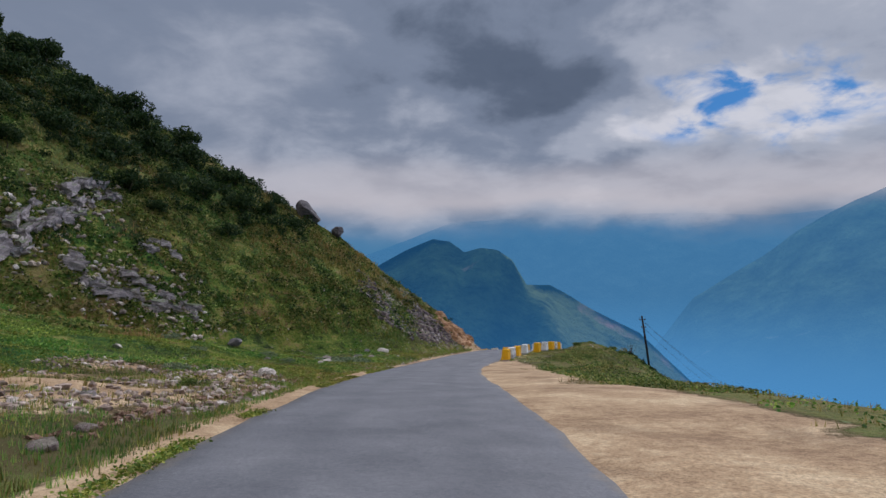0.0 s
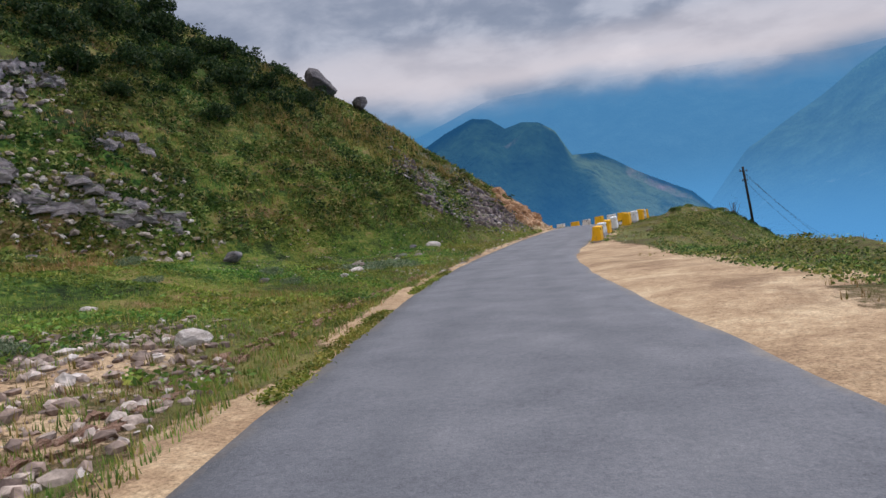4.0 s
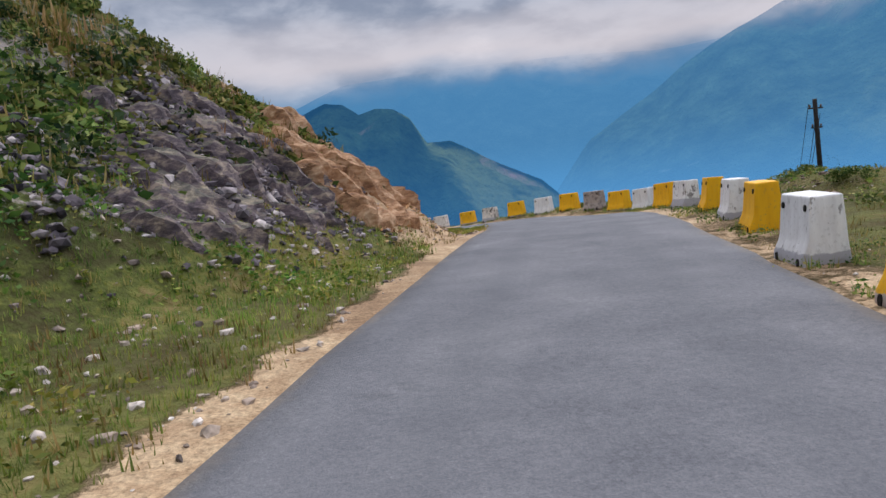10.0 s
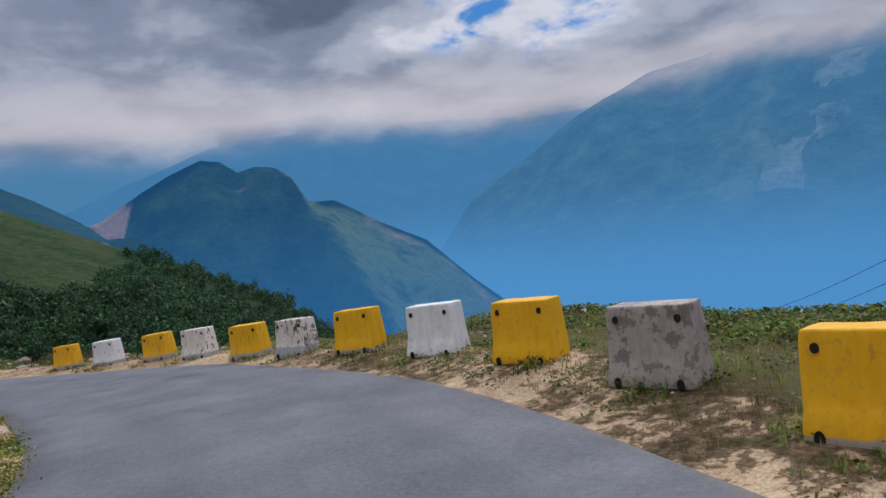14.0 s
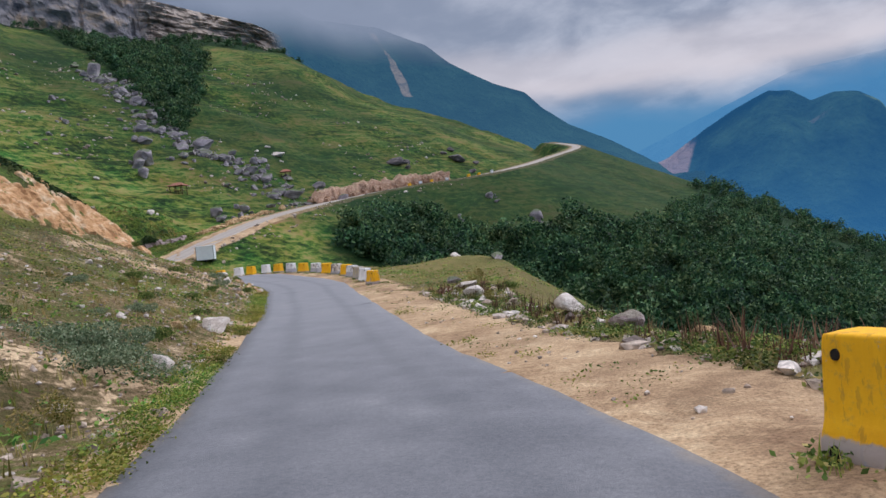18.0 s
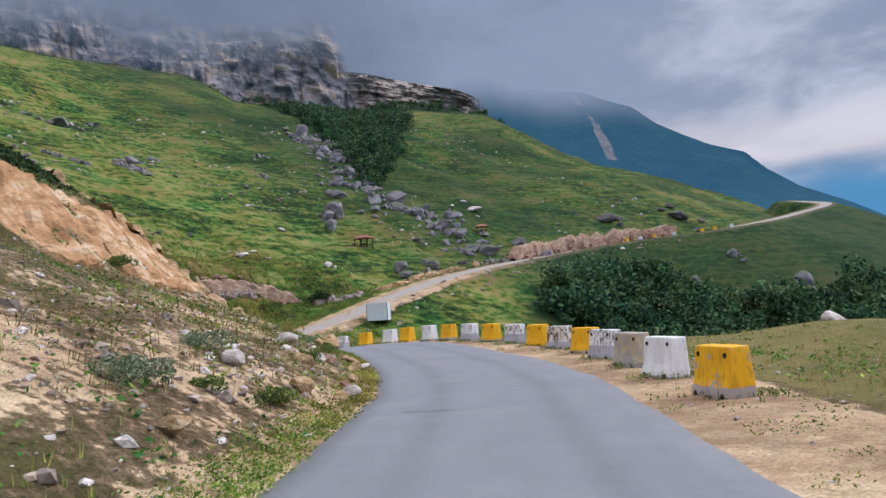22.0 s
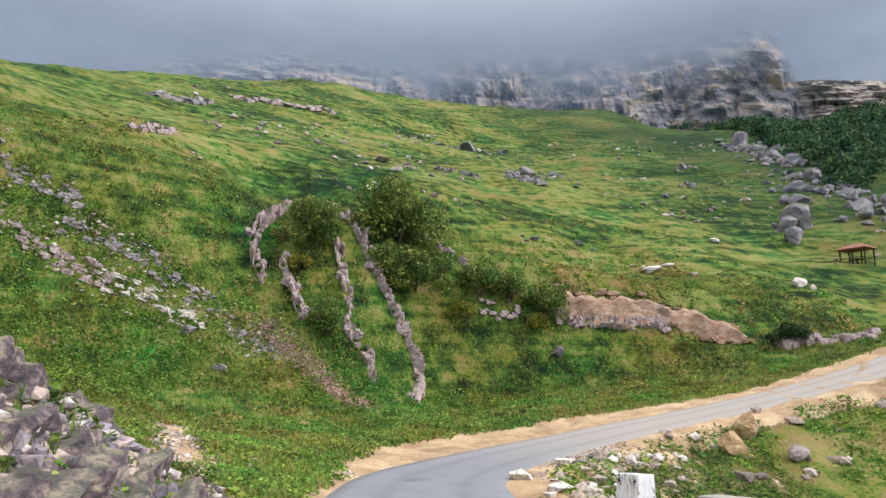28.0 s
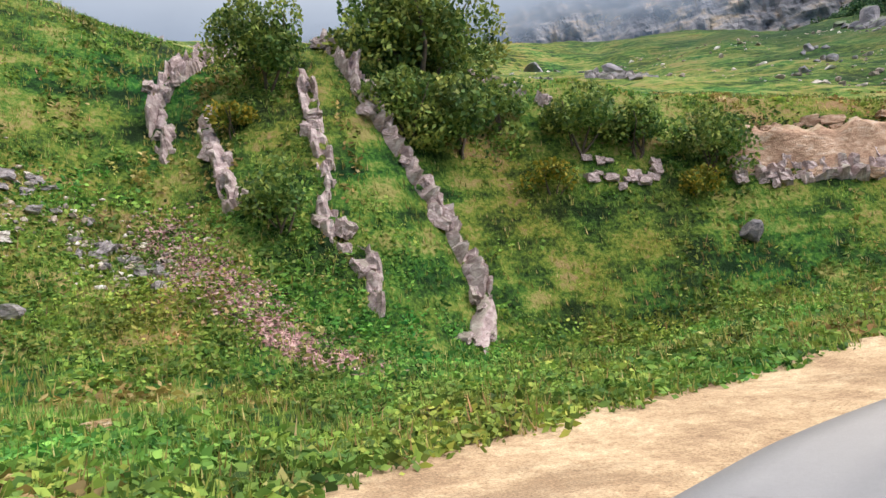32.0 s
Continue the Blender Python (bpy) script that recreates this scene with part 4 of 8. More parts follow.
def fade_into_cloud(nt, mx, z0, z1, wobble):
    """Lets the top of a range pass into the cloud."""
    geo = nt.nodes.new("ShaderNodeNewGeometry")
    sp = nt.nodes.new("ShaderNodeSeparateXYZ")
    nt.links.new(geo.outputs["Position"], sp.inputs[0])
    n = noise_tex(nt, geo.outputs["Position"], 0.0035, 4)
    mr = nt.nodes.new("ShaderNodeMapRange")
    mr.interpolation_type = "SMOOTHSTEP"
    mr.inputs["From Min"].default_value, mr.inputs["From Max"].default_value = z0, z1
    nt.links.new(calc(nt, "ADD", sp.outputs[2], calc(nt, "MULTIPLY", calc(nt, "SUBTRACT", n, 0.5), wobble)), mr.inputs["Value"])
    tr = nt.nodes.new("ShaderNodeBsdfTransparent")
    m2 = nt.nodes.new("ShaderNodeMixShader")
    nt.links.new(mr.outputs[0], m2.inputs[0])
    nt.links.new(mx.outputs[0], m2.inputs[1])
    nt.links.new(tr.outputs[0], m2.inputs[2])
    nt.links.new(m2.outputs[0], nt.nodes["Material Output"].inputs[0])


FADES.append((nt_, mx_, 175, 250, 60))
for row in FADES:
    fade_into_cloud(*row)
TWIN_B = (-16, -10, -8, -5, -3, -0.5, 0.9, 2.2, 3.6, 5.1, 6.4, 7.6, 9.6, 12.8, 16.9, 20.6, 24.2, 27.9, 33)
TWIN_E = (-1.5, 2.2, 3.0, 4.9, 6.1, 7.1, 6.9, 6.0, 6.4, 6.2, 5.3, 3.2, 3.2, 1.3, -0.8, -4.4, -7.5, -10.5, -14)
CREASE = lambda t: 4.8 + 13.0 * t          # where the shaded face, painted as woodland, meets the sunlit open side
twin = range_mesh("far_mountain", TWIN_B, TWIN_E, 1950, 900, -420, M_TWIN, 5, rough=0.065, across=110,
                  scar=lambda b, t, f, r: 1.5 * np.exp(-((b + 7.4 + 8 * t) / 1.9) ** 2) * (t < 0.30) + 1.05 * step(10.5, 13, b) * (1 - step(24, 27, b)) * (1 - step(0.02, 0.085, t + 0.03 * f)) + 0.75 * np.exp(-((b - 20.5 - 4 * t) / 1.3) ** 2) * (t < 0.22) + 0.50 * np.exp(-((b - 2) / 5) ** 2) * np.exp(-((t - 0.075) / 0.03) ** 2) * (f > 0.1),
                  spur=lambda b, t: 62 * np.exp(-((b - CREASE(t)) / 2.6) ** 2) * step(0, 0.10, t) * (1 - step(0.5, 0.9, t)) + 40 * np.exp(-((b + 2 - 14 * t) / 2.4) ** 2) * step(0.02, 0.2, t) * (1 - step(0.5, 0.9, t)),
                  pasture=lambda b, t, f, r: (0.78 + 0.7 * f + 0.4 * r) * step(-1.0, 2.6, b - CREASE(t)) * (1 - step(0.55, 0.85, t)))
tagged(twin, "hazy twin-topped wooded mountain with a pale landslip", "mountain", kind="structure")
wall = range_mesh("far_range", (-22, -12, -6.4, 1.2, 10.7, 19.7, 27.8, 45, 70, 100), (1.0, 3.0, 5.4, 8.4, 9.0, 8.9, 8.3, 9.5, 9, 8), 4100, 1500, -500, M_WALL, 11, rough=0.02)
tagged(wall, "blue far range fading in haze under cloud", "mountain", kind="structure")
# scar at bearing 51.5 and pasture at 50 paint sunlit patches on the flank
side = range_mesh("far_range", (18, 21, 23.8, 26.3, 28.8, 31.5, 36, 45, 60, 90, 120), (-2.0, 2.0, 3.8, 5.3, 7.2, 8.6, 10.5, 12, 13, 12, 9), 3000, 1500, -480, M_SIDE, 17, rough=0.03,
                  scar=lambda b, t, f, r: 0.62 * np.exp(-((b - 51.5 + 14 * t) / 4.5) ** 2) * (t > 0.12) * (t < 0.5) * (f > -0.1) + 0.58 * np.exp(-((t - 0.34 - 0.01 * (b - 22)) / 0.02) ** 2) * (b < 31),
                  pasture=lambda b, t, f, r: 0.85 * np.exp(-((b - 50 + 12 * t) / 5.5) ** 2) * step(0.10, 0.2, t) * (1 - step(0.5, 0.62, t)) * (r > -0.15) * (0.7 + f))
tagged(side, "steep blue mountain flank rising into cloud", "mountain", kind="structure")
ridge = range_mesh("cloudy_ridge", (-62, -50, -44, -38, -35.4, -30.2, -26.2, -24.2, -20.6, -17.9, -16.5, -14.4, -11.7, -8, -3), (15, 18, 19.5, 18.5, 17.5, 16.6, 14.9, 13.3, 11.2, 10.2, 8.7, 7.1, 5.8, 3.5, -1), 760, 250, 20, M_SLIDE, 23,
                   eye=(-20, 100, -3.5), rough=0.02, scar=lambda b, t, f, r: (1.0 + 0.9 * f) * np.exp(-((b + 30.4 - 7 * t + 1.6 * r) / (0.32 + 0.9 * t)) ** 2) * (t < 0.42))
tagged(ridge, "dark ridge with a pale rockslide running up into cloud", "mountain", kind="structure")


# ---- cliffs under the cloud ----
M_CLIFF = rock_material("cliff_limestone", (0.085, 0.09, 0.12), (0.29, 0.27, 0.28), (0.66, 0.46, 0.28), 0.05, 0.0, True)
M_STRATA = rock_material("cliff_strata", (0.20, 0.17, 0.16), (0.42, 0.35, 0.30), (0.55, 0.46, 0.38), 0.07, 0.0, True)


def cliff(bearings, elevs, tops, dist, mat, seed, label, strata=0.0, ends=(3.0, 3.0)):
    """A rock wall whose foot and top are seen at given bearings, with ledges and clefts; its ends pass into the cloud."""
    b = np.linspace(bearings[0], bearings[-1], 420)
    lo, hi = np.interp(b, bearings, elevs), np.interp(b, bearings, tops)
    t = np.linspace(-0.7, 1, 80)
    bb, tt = np.meshgrid(b, t, indexing="ij")
    el = np.radians(lo[:, None] * (1 - tt) + hi[:, None] * tt)
    col = fbm(bb, tt * 5.0, 4.5, 4, seed)
    cleft = np.abs(fbm(bb, tt * 3.0 + 0.2 * col, 1.8, 4, seed + 4))
    crag = fbm(bb, tt * 10, 1.0, 4, seed + 2)
    ledge = np.round((tt + 0.06 * col) * 7) / 7 - tt
    r = dist * (1 + 0.03 * tt) - 14 * col + 4 * np.clip(0.22 - cleft, 0, 1) / 0.22 - 6.0 * crag + ledge * (12 + 40 * strata)
    rb = np.radians(bb)
    v = np.stack([-42 + np.sin(rb) * r, 115.5 + np.cos(rb) * r, -3.7 + np.tan(el) * r], -1)
    veil = 1 - step(0, ends[0], bb - b[0]) * step(0, ends[1], b[-1] - bb)
    me = mesh_from("cliff", v.reshape(-1, 3), grid_faces(len(b), len(t))[:, ::-1], mat, False, {"veil": veil})
    return tagged(new("cliff", me), label, "cliff", kind="structure")


cliff((-121, -110, -97, -87, -83.4, -78.8, -72, -65, -59, -54, -47), (18.8, 21.0, 22.4, 22.6, 22.0, 22.0, 21.0, 21.0, 21.3, 20.8, 19.4), (25, 26, 27, 27.5, 29, 31, 32, 32, 31, 30, 28), 410, M_CLIFF, 31, "pale grey limestone cliff with its top lost in cloud", 0.0, (26.0, 5.0))
cliff((-66, -60, -54, -51, -48.5, -45, -40, -36), (18.2, 18.0, 17.6, 16.8, 17.0, 16.8, 16.3, 15.6), (19.0, 20.6, 21.1, 21.0, 20.8, 20.0, 19.0, 17.2), 424, M_STRATA, 37, "bedded brown cliff step among dark scrub", 0.25, (1.5, 4.0))



# ---- concrete blocks along the drop ----
def part(name, bm, mat, parent, label=""):
    me = bpy.data.meshes.new(name)
    bm.to_mesh(me)
    bm.free()
    me.materials.append(mat)
    ob = new(name, me)
    ob.parent = parent
    if label:
        ob["label"] = label
    return ob


def block_bmesh(seed):
    """A cast block: flared foot, battered faces, lightly rounded and chipped edges."""
    rng = random.Random(seed)
    bm = bmesh.new()
    levels = ((0.0, 0.488, 0.335, 0.235), (0.12, 0.488, 0.328, 0.233), (0.27, 0.485, 0.262, 0.226), (0.34, 0.484, 0.240, 0.222), (0.60, 0.480, 0.214, 0.208), (0.80, 0.476, 0.196, 0.198), (0.87, 0.470, 0.188, 0.192))
    nx, ny = 8, 4
    rings = []
    for z, hx, hy, hb in levels:
        ring = []
        per = [(-hx + 2 * hx * i / nx, -hy) for i in range(nx)] + [(hx, -hy + (hy + hb) * i / ny) for i in range(ny)] \
            + [(hx - 2 * hx * i / nx, hb) for i in range(nx)] + [(-hx, hb - (hy + hb) * i / ny) for i in range(ny)]
        for x, y in per:
            ring.append(bm.verts.new((x + rng.uniform(-1, 1) * 0.004, y + rng.uniform(-1, 1) * 0.004, z)))
        rings.append(ring)
    n = len(rings[0])
    for a, b in zip(rings, rings[1:]):
        for i in range(n):
            bm.faces.new((a[i], a[(i + 1) % n], b[(i + 1) % n], b[i]))
    bm.faces.new(rings[-1])
    bm.faces.new(rings[0][::-1])
    bm.normal_update()
    hard = [e for e in bm.edges if len(e.link_faces) == 2 and e.calc_face_angle(0) > 0.9]
    bmesh.ops.bevel(bm, geom=hard, offset=0.028, segments=3, profile=0.6, affect="EDGES")
    for v in bm.verts:
        c = noise.noise(v.co * 6 + Vector((seed * 3.1, 0, 0)))
        v.co -= v.normal * 0.016 * max(0, c)
        v.co += Vector((noise.noise(v.co * 2.3 + Vector((0, seed, 0))), noise.noise(v.co * 2.3 + Vector((0, 0, seed))), 0)) * 0.010
    for f in bm.faces:
        f.smooth = True
    return bm


def hole_bmesh(radius, depth, tall=1.0):
    bm = bmesh.new()
    bmesh.ops.create_cone(bm, cap_ends=True, segments=14, radius1=radius, radius2=radius * 0.9, depth=depth)
    bmesh.ops.rotate(bm, verts=bm.verts, matrix=Matrix.Rotation(radians(90), 3, "X"))
    bmesh.ops.scale(bm, verts=bm.verts, vec=(1, 1, tall))
    return bm


def make_block(mat, label, seed):
    top = new("concrete_block")
    part("body", block_bmesh(seed), mat, top)
    for x in (-0.355, 0.355):
        h = part("lifting_hole", hole_bmesh(0.036, 0.03, 1.25), M_HOLE, top, "dark round lifting hole")
        h.location = (x, -0.203, 0.725)
        h.rotation_euler = (radians(-6), 0, 0)
        g = part("foot_notch", hole_bmesh(0.045, 0.05, 1.5), M_HOLE, top, "dark arched notch at the foot")
        g.location = (x, -0.318, 0.055)
        h2 = part("lifting_hole", hole_bmesh(0.032, 0.03, 1.25), M_HOLE, top, "dark round lifting hole")
        h2.location = (x, 0.209, 0.725)
        h2.rotation_euler = (radians(6), 0, 0)
    return tagged(top, label, "concrete block", "roadside concrete blocks")


BLOCKS = {
    "y": make_block(M_YELLOW, "yellow-painted concrete roadside block with a chipped grey foot", 1),
    "w": make_block(M_WHITE, "white-painted concrete roadside block with scraped dirty faces", 2),
    "b": make_block(M_WORN, "weathered brown-grey concrete roadside block with old paint", 3),
    "s": make_block(M_SCAR, "white concrete roadside block with long dark scrapes in its paint", 5),
    "c": make_block(M_CREAM, "faded cream concrete roadside block, paint mostly gone", 4),
}
first_used = set()


def block_at(kind, x, y, lean=0.0, turn=0.0):
    i = near((x, y))
    z = float(lie(x, y)[0])
    t = TAN[i]
    slope = (ROAD[min(i + 2, len(ROAD) - 1), 2] - ROAD[max(i - 2, 0), 2]) / 3.2
    yaw = math.degrees(math.atan2(t[1], t[0])) + 180 + turn
    m = pose(x, y, z - 0.035, lean, math.degrees(math.atan(slope)), yaw)
    if kind in first_used:
        return copy_thing(BLOCKS[kind], m)
    first_used.add(kind)
    BLOCKS[kind].matrix_world = m
    return BLOCKS[kind]


rb = random.Random(4)


BLOCK_SPOTS = []


def row_of_blocks(kinds, places, arcs, turns):
    line = spline([(px, py, 0) for px, py in places], 0.05)
    arc = np.concatenate([[0], np.cumsum(np.linalg.norm(np.diff(line, axis=0), axis=1))])
    for kd, s_ in zip(kinds, arcs):
        q = line[int(np.argmin(abs(arc - s_)))]
        BLOCK_SPOTS.append((q[0], q[1]))
        block_at(kd, q[0], q[1], rb.uniform(-1.8, 1.8), float(np.interp(s_, *turns)) + rb.uniform(-4, 4))


row_of_blocks("ywywywywywybywysysywy", [(5.65, 22.6), (6.32, 25.3), (7.0, 27.6), (7.82, 30.1), (9.2, 33.1), (10.15, 35.4), (11.3, 38.2), (12.3, 41.5), (13.8, 47.5), (14.0, 52.5), (12.9, 58.3), (10.1, 65.1), (7.4, 70.4), (4.0, 74.9), (2.4, 77.0)],
              (0.0, 2.8, 5.3, 8.3, 11.9, 14.6, 17.5, 20.6, 23.3, 26.6, 29.6, 32.1, 34.6, 37.1, 39.7, 42.3, 44.7, 47.8, 50.4, 53.6, 56.3),
              ((0, 18, 26, 34, 44, 56), (0, 0, 22, 24, 17, 13)))
row_of_blocks("ywcwysywywywywywywcw", [(-17.5, 103), (-19.6, 105.0), (-24.2, 110.1), (-29.3, 114.8), (-36.3, 118.7), (-44.3, 121.6), (-52.5, 123.4), (-60.3, 124.9), (-67.2, 126.0), (-72, 127)],
              (2.6, 5.8, 8.5, 11.3, 13.6, 16.5, 18.7, 21.1, 23.6, 26.0, 28.4, 30.7, 33.5, 35.7, 38.9, 42.2, 45.2, 48.7, 52.0, 56.5),
              ((0, 15, 22, 30, 56), (18, 21, 20, 9, 9)))
# a few more along the far climb
for kd, s_ in zip("ywywyyw", (0, 4.5, 8, 13, 20, 24, 29)):
    i = int(np.argmin(abs(ARC - S_AT(-95, 243) - s_)))
    q = ROAD[i, :2] - LEFTWARD[i] * 2.9
    block_at(kd, q[0], q[1], 0, 4)


# ---- stone ----
M_LIME = rock_material("limestone", (0.17, 0.145, 0.155), (0.34, 0.29, 0.30), (0.58, 0.51, 0.49), 1.6, 0.75)
M_PINK = rock_material("pink_limestone", (0.17, 0.115, 0.115), (0.42, 0.315, 0.31), (0.72, 0.61, 0.59), 1.8, 0.45)
M_RED = rock_material("red_rock", (0.22, 0.115, 0.08), (0.46, 0.29, 0.20), (0.68, 0.54, 0.44), 1.4, 0.3)
M_ORANGE = rock_material("orange_rock", (0.15, 0.075, 0.045), (0.42, 0.23, 0.12), (0.70, 0.50, 0.33), 2.6)
M_TAN = rock_material("tan_rock", (0.25, 0.145, 0.07), (0.50, 0.33, 0.17), (0.74, 0.61, 0.45), 1.3)
M_GREY = rock_material("grey_slate", (0.07, 0.065, 0.075), (0.17, 0.155, 0.165), (0.36, 0.31, 0.29), 1.8)
M_SHATTER = rock_material("shattered_slate", (0.035, 0.028, 0.036), (0.15, 0.115, 0.125), (0.56, 0.44, 0.33), 3.4, 0.30)
M_SCARP = rock_material("orange_scarp", (0.24, 0.115, 0.05), (0.54, 0.31, 0.15), (0.80, 0.66, 0.48), 0.7)
M_EARTH = rock_material("red_earth", (0.16, 0.085, 0.06), (0.33, 0.19, 0.13), (0.50, 0.36, 0.27), 2.2)
M_PALE = rock_material("pale_rock", (0.40, 0.33, 0.28), (0.66, 0.58, 0.53), (0.82, 0.78, 0.74), 1.5)
M_DARK = rock_material("dark_rock", (0.045, 0.04, 0.045), (0.12, 0.105, 0.11), (0.26, 0.23, 0.23), 1.3)


def rock_bmesh(seed, cuts=9, subdiv=3):
    """A broken stone: a ball cut by random planes and roughened."""
    rng = random.Random(seed)
    bm = bmesh.new()
    bmesh.ops.create_icosphere(bm, subdivisions=subdiv, radius=1.0)
    planes = []
    for _ in range(cuts):
        n = Vector((rng.gauss(0, 1), rng.gauss(0, 1), rng.gauss(0, 0.8))).normalized()
        planes.append((n, rng.uniform(0.42, 0.80)))
    off = Vector((rng.uniform(0, 50), rng.uniform(0, 50), 0))
    for v in bm.verts:
        for n, d in planes:
            k = v.co.dot(n) - d
            if k > 0:
                v.co -= n * k * 0.92
        v.co += v.co.normalized() * (0.08 * noise.noise(v.co * 1.7 + off) + 0.06 * noise.noise(v.co * 5 + off))
    return bm


def mesh_of(name, bm, mat, smooth=False):
    me = bpy.data.meshes.new(name)
    for f in bm.faces:
        f.smooth = smooth
    bm.to_mesh(me)
    bm.free()
    me.materials.append(mat)
    return me


ROCK_MESHES = {}


def rock(x, y, sx, sy, sz, mat, label, seed, name="boulder", sink=0.25, group=""):
    key = (mat.name, seed % 5)
    if key not in ROCK_MESHES:
        ROCK_MESHES[key] = mesh_of("boulder", rock_bmesh(seed % 5 + 11 * (len(ROCK_MESHES) + 1)), mat)
    ob = new(name, ROCK_MESHES[key])
    rng = random.Random(seed * 7 + 1)
    ob.matrix_world = pose(x, y, float(lie(x, y)[0]) + sz * (1 - 2 * sink), rng.uniform(-12, 12), rng.uniform(-12, 12), rng.uniform(0, 360)) @ Matrix.Diagonal((sx, sy, sz, 1))
    return tagged(ob, label, "boulder", group)


def outcrop(points, high, thick, mat, seed, label, name="rock_rib", lean=0.0, gap=0.35, ragged=0.6):
    """A rib of bedrock standing out of the slope along a line."""
    line = spline([(p[0], p[1], 0.0) for p in points], gap)
    n, m = len(line), 13
    t = np.gradient(line[:, :2], axis=0)
    t /= np.linalg.norm(t, axis=1)[:, None]
    side = np.stack([-t[:, 1], t[:, 0]], 1)
    arc = np.arange(n) * gap
    teeth = np.sin(np.floor(arc / 0.9 + fbm(arc, arc * 0, 3.0, 2, seed + 5)) * 12.9898 + seed) * 0.28 * ragged
    tall = high * (0.75 + teeth + ragged * fbm(arc, arc * 0 + seed, 2.2, 3, seed)) * np.minimum(1, np.minimum(arc, arc[::-1]) / 1.8 + 0.12)
    ang = np.linspace(0, math.pi, m)
    base = lie(line[:, 0], line[:, 1])
    v = np.zeros((n, m, 3))
    for j, a_ in enumerate(ang):
        w = thick * (1 + 0.5 * fbm(arc, arc * 0 + j * 0.7, 1.6, 3, seed + 1))
        c, h = math.copysign(abs(math.cos(a_)) ** 0.6, math.cos(a_)), math.sin(a_) ** 0.55
        rough = 0.35 * fbm(arc * 1.0, arc * 0 + j * 0.9, 0.9, 3, seed + 2)
        v[:, j, :2] = line[:, :2] + side * (c * w * (1 + rough) + lean * h)[:, None]
        low_ = lie(v[:, j, 0], v[:, j, 1]) - 0.5
        up_ = base - 0.4 + (tall + 0.4) * h * (1 + 0.6 * rough)
        v[:, j, 2] = low_ + np.maximum(up_ - low_, 0) * min(1.0, h * 1.4)
        v[:, j, 0] += 0.10 * thick * np.sin(v[:, j, 2] * 9 + seed)
    me = mesh_from(name, v.reshape(-1, 3), grid_faces(n, m)[:, ::-1], mat, high > 1.0)
    return tagged(new(name, me), label, "rock rib") if label else new(name, me)


PIECES = {}


def piece_bmesh(seed):
    """An angular block of broken bedrock."""
    rng = random.Random(seed)
    bm = bmesh.new()
    bmesh.ops.create_cube(bm, size=1.7)
    for v in bm.verts:
        v.co = Vector((v.co.x * rng.uniform(0.6, 1.1), v.co.y * rng.uniform(0.6, 1.1), v.co.z * rng.uniform(0.55, 1.1)))
    bmesh.ops.subdivide_edges(bm, edges=bm.edges[:], cuts=2, use_grid_fill=True)
    off = Vector((seed * 1.7, 0, 0))
    for v in bm.verts:
        v.co += Vector((noise.noise(v.co * 1.9 + off), noise.noise(v.co * 1.9 + off * 2), noise.noise(v.co * 1.9 + off * 3))) * 0.34
    bmesh.ops.triangulate(bm, faces=bm.faces[:])
    return bm


def rib(points, high, thick, mat, seed, label, name="rock_rib", broken=0.2, gap=0.5, rows=1, core=None):
    """Bedrock broken into angular pieces along a line; core adds a solid face behind them."""
    if mat.name not in PIECES:
        PIECES[mat.name] = [mesh_of("rock_piece", piece_bmesh(700 + 13 * k + len(PIECES)), mat) for k in range(5)]
    rng = random.Random(seed * 17)
    top = new(name)
    x0, y0 = points[0]
    home = Vector((x0, y0, float(lie(x0, y0)[0])))
    top.location = home
    if core:
        if core < 1.0:
            px, py = [p[0] for p in points], [p[1] for p in points]
            face = crag(min(px) - 1.5, max(px) + 1.5, min(py) - 1.5, max(py) + 1.5, strip(points, thick * 0.95), core * 0.95, mat, seed, "", "face", 0.12, 1.6)
        else:
            face = outcrop(points, core, thick * 0.75, mat, seed, "", "face", gap=0.24, ragged=min(0.85, 0.9 / core))
        face.parent = top
        face.location = -home
    line = spline([(p[0], p[1], 0.0) for p in points], gap)
    for i in range(len(line)):
        t = line[min(i + 1, len(line) - 1)] - line[max(i - 1, 0)]
        t = t / np.linalg.norm(t)
        for r_ in range(rows):
            if rng.random() < broken:
                continue
            off = (rng.uniform(-1, 1) * thick * (0.25 if rows == 1 else 1.0))
            px, py = line[i, 0] - t[1] * off + rng.uniform(-0.2, 0.2) * gap, line[i, 1] + t[0] * off + rng.uniform(-0.2, 0.2) * gap
            q = rng.uniform(0.55, 1.15)
            sx, sy, sz = gap * rng.uniform(0.75, 1.35) * q, (thick * rng.uniform(0.55, 0.95) if rows == 1 else gap * rng.uniform(0.5, 1.1)) * q, high * rng.uniform(0.5, 1.0) * q
            rise_ = float(lie(px + t[0] * 0.5, py + t[1] * 0.5)[0] - lie(px - t[0] * 0.5, py - t[1] * 0.5)[0])
            z = float(lie(px, py)[0])
            ob = new("rock_piece", PIECES[mat.name][rng.randrange(5)])
            m = pose(px, py, z + sz * 0.16 + (rng.uniform(0.0, 0.55) * core * (1 - 0.6 * abs(off) / thick) if core else 0), rng.uniform(-16, 16), -math.degrees(math.atan(rise_)) * 0.6 + rng.uniform(-12, 12), math.degrees(math.atan2(t[1], t[0])) + rng.uniform(-18, 18)) @ Matrix.Diagonal((sx, sy, sz, 1))
            ob.parent = top
            ob.matrix_basis = Matrix.Translation(-home) @ m
    return tagged(top, label, "rock rib")


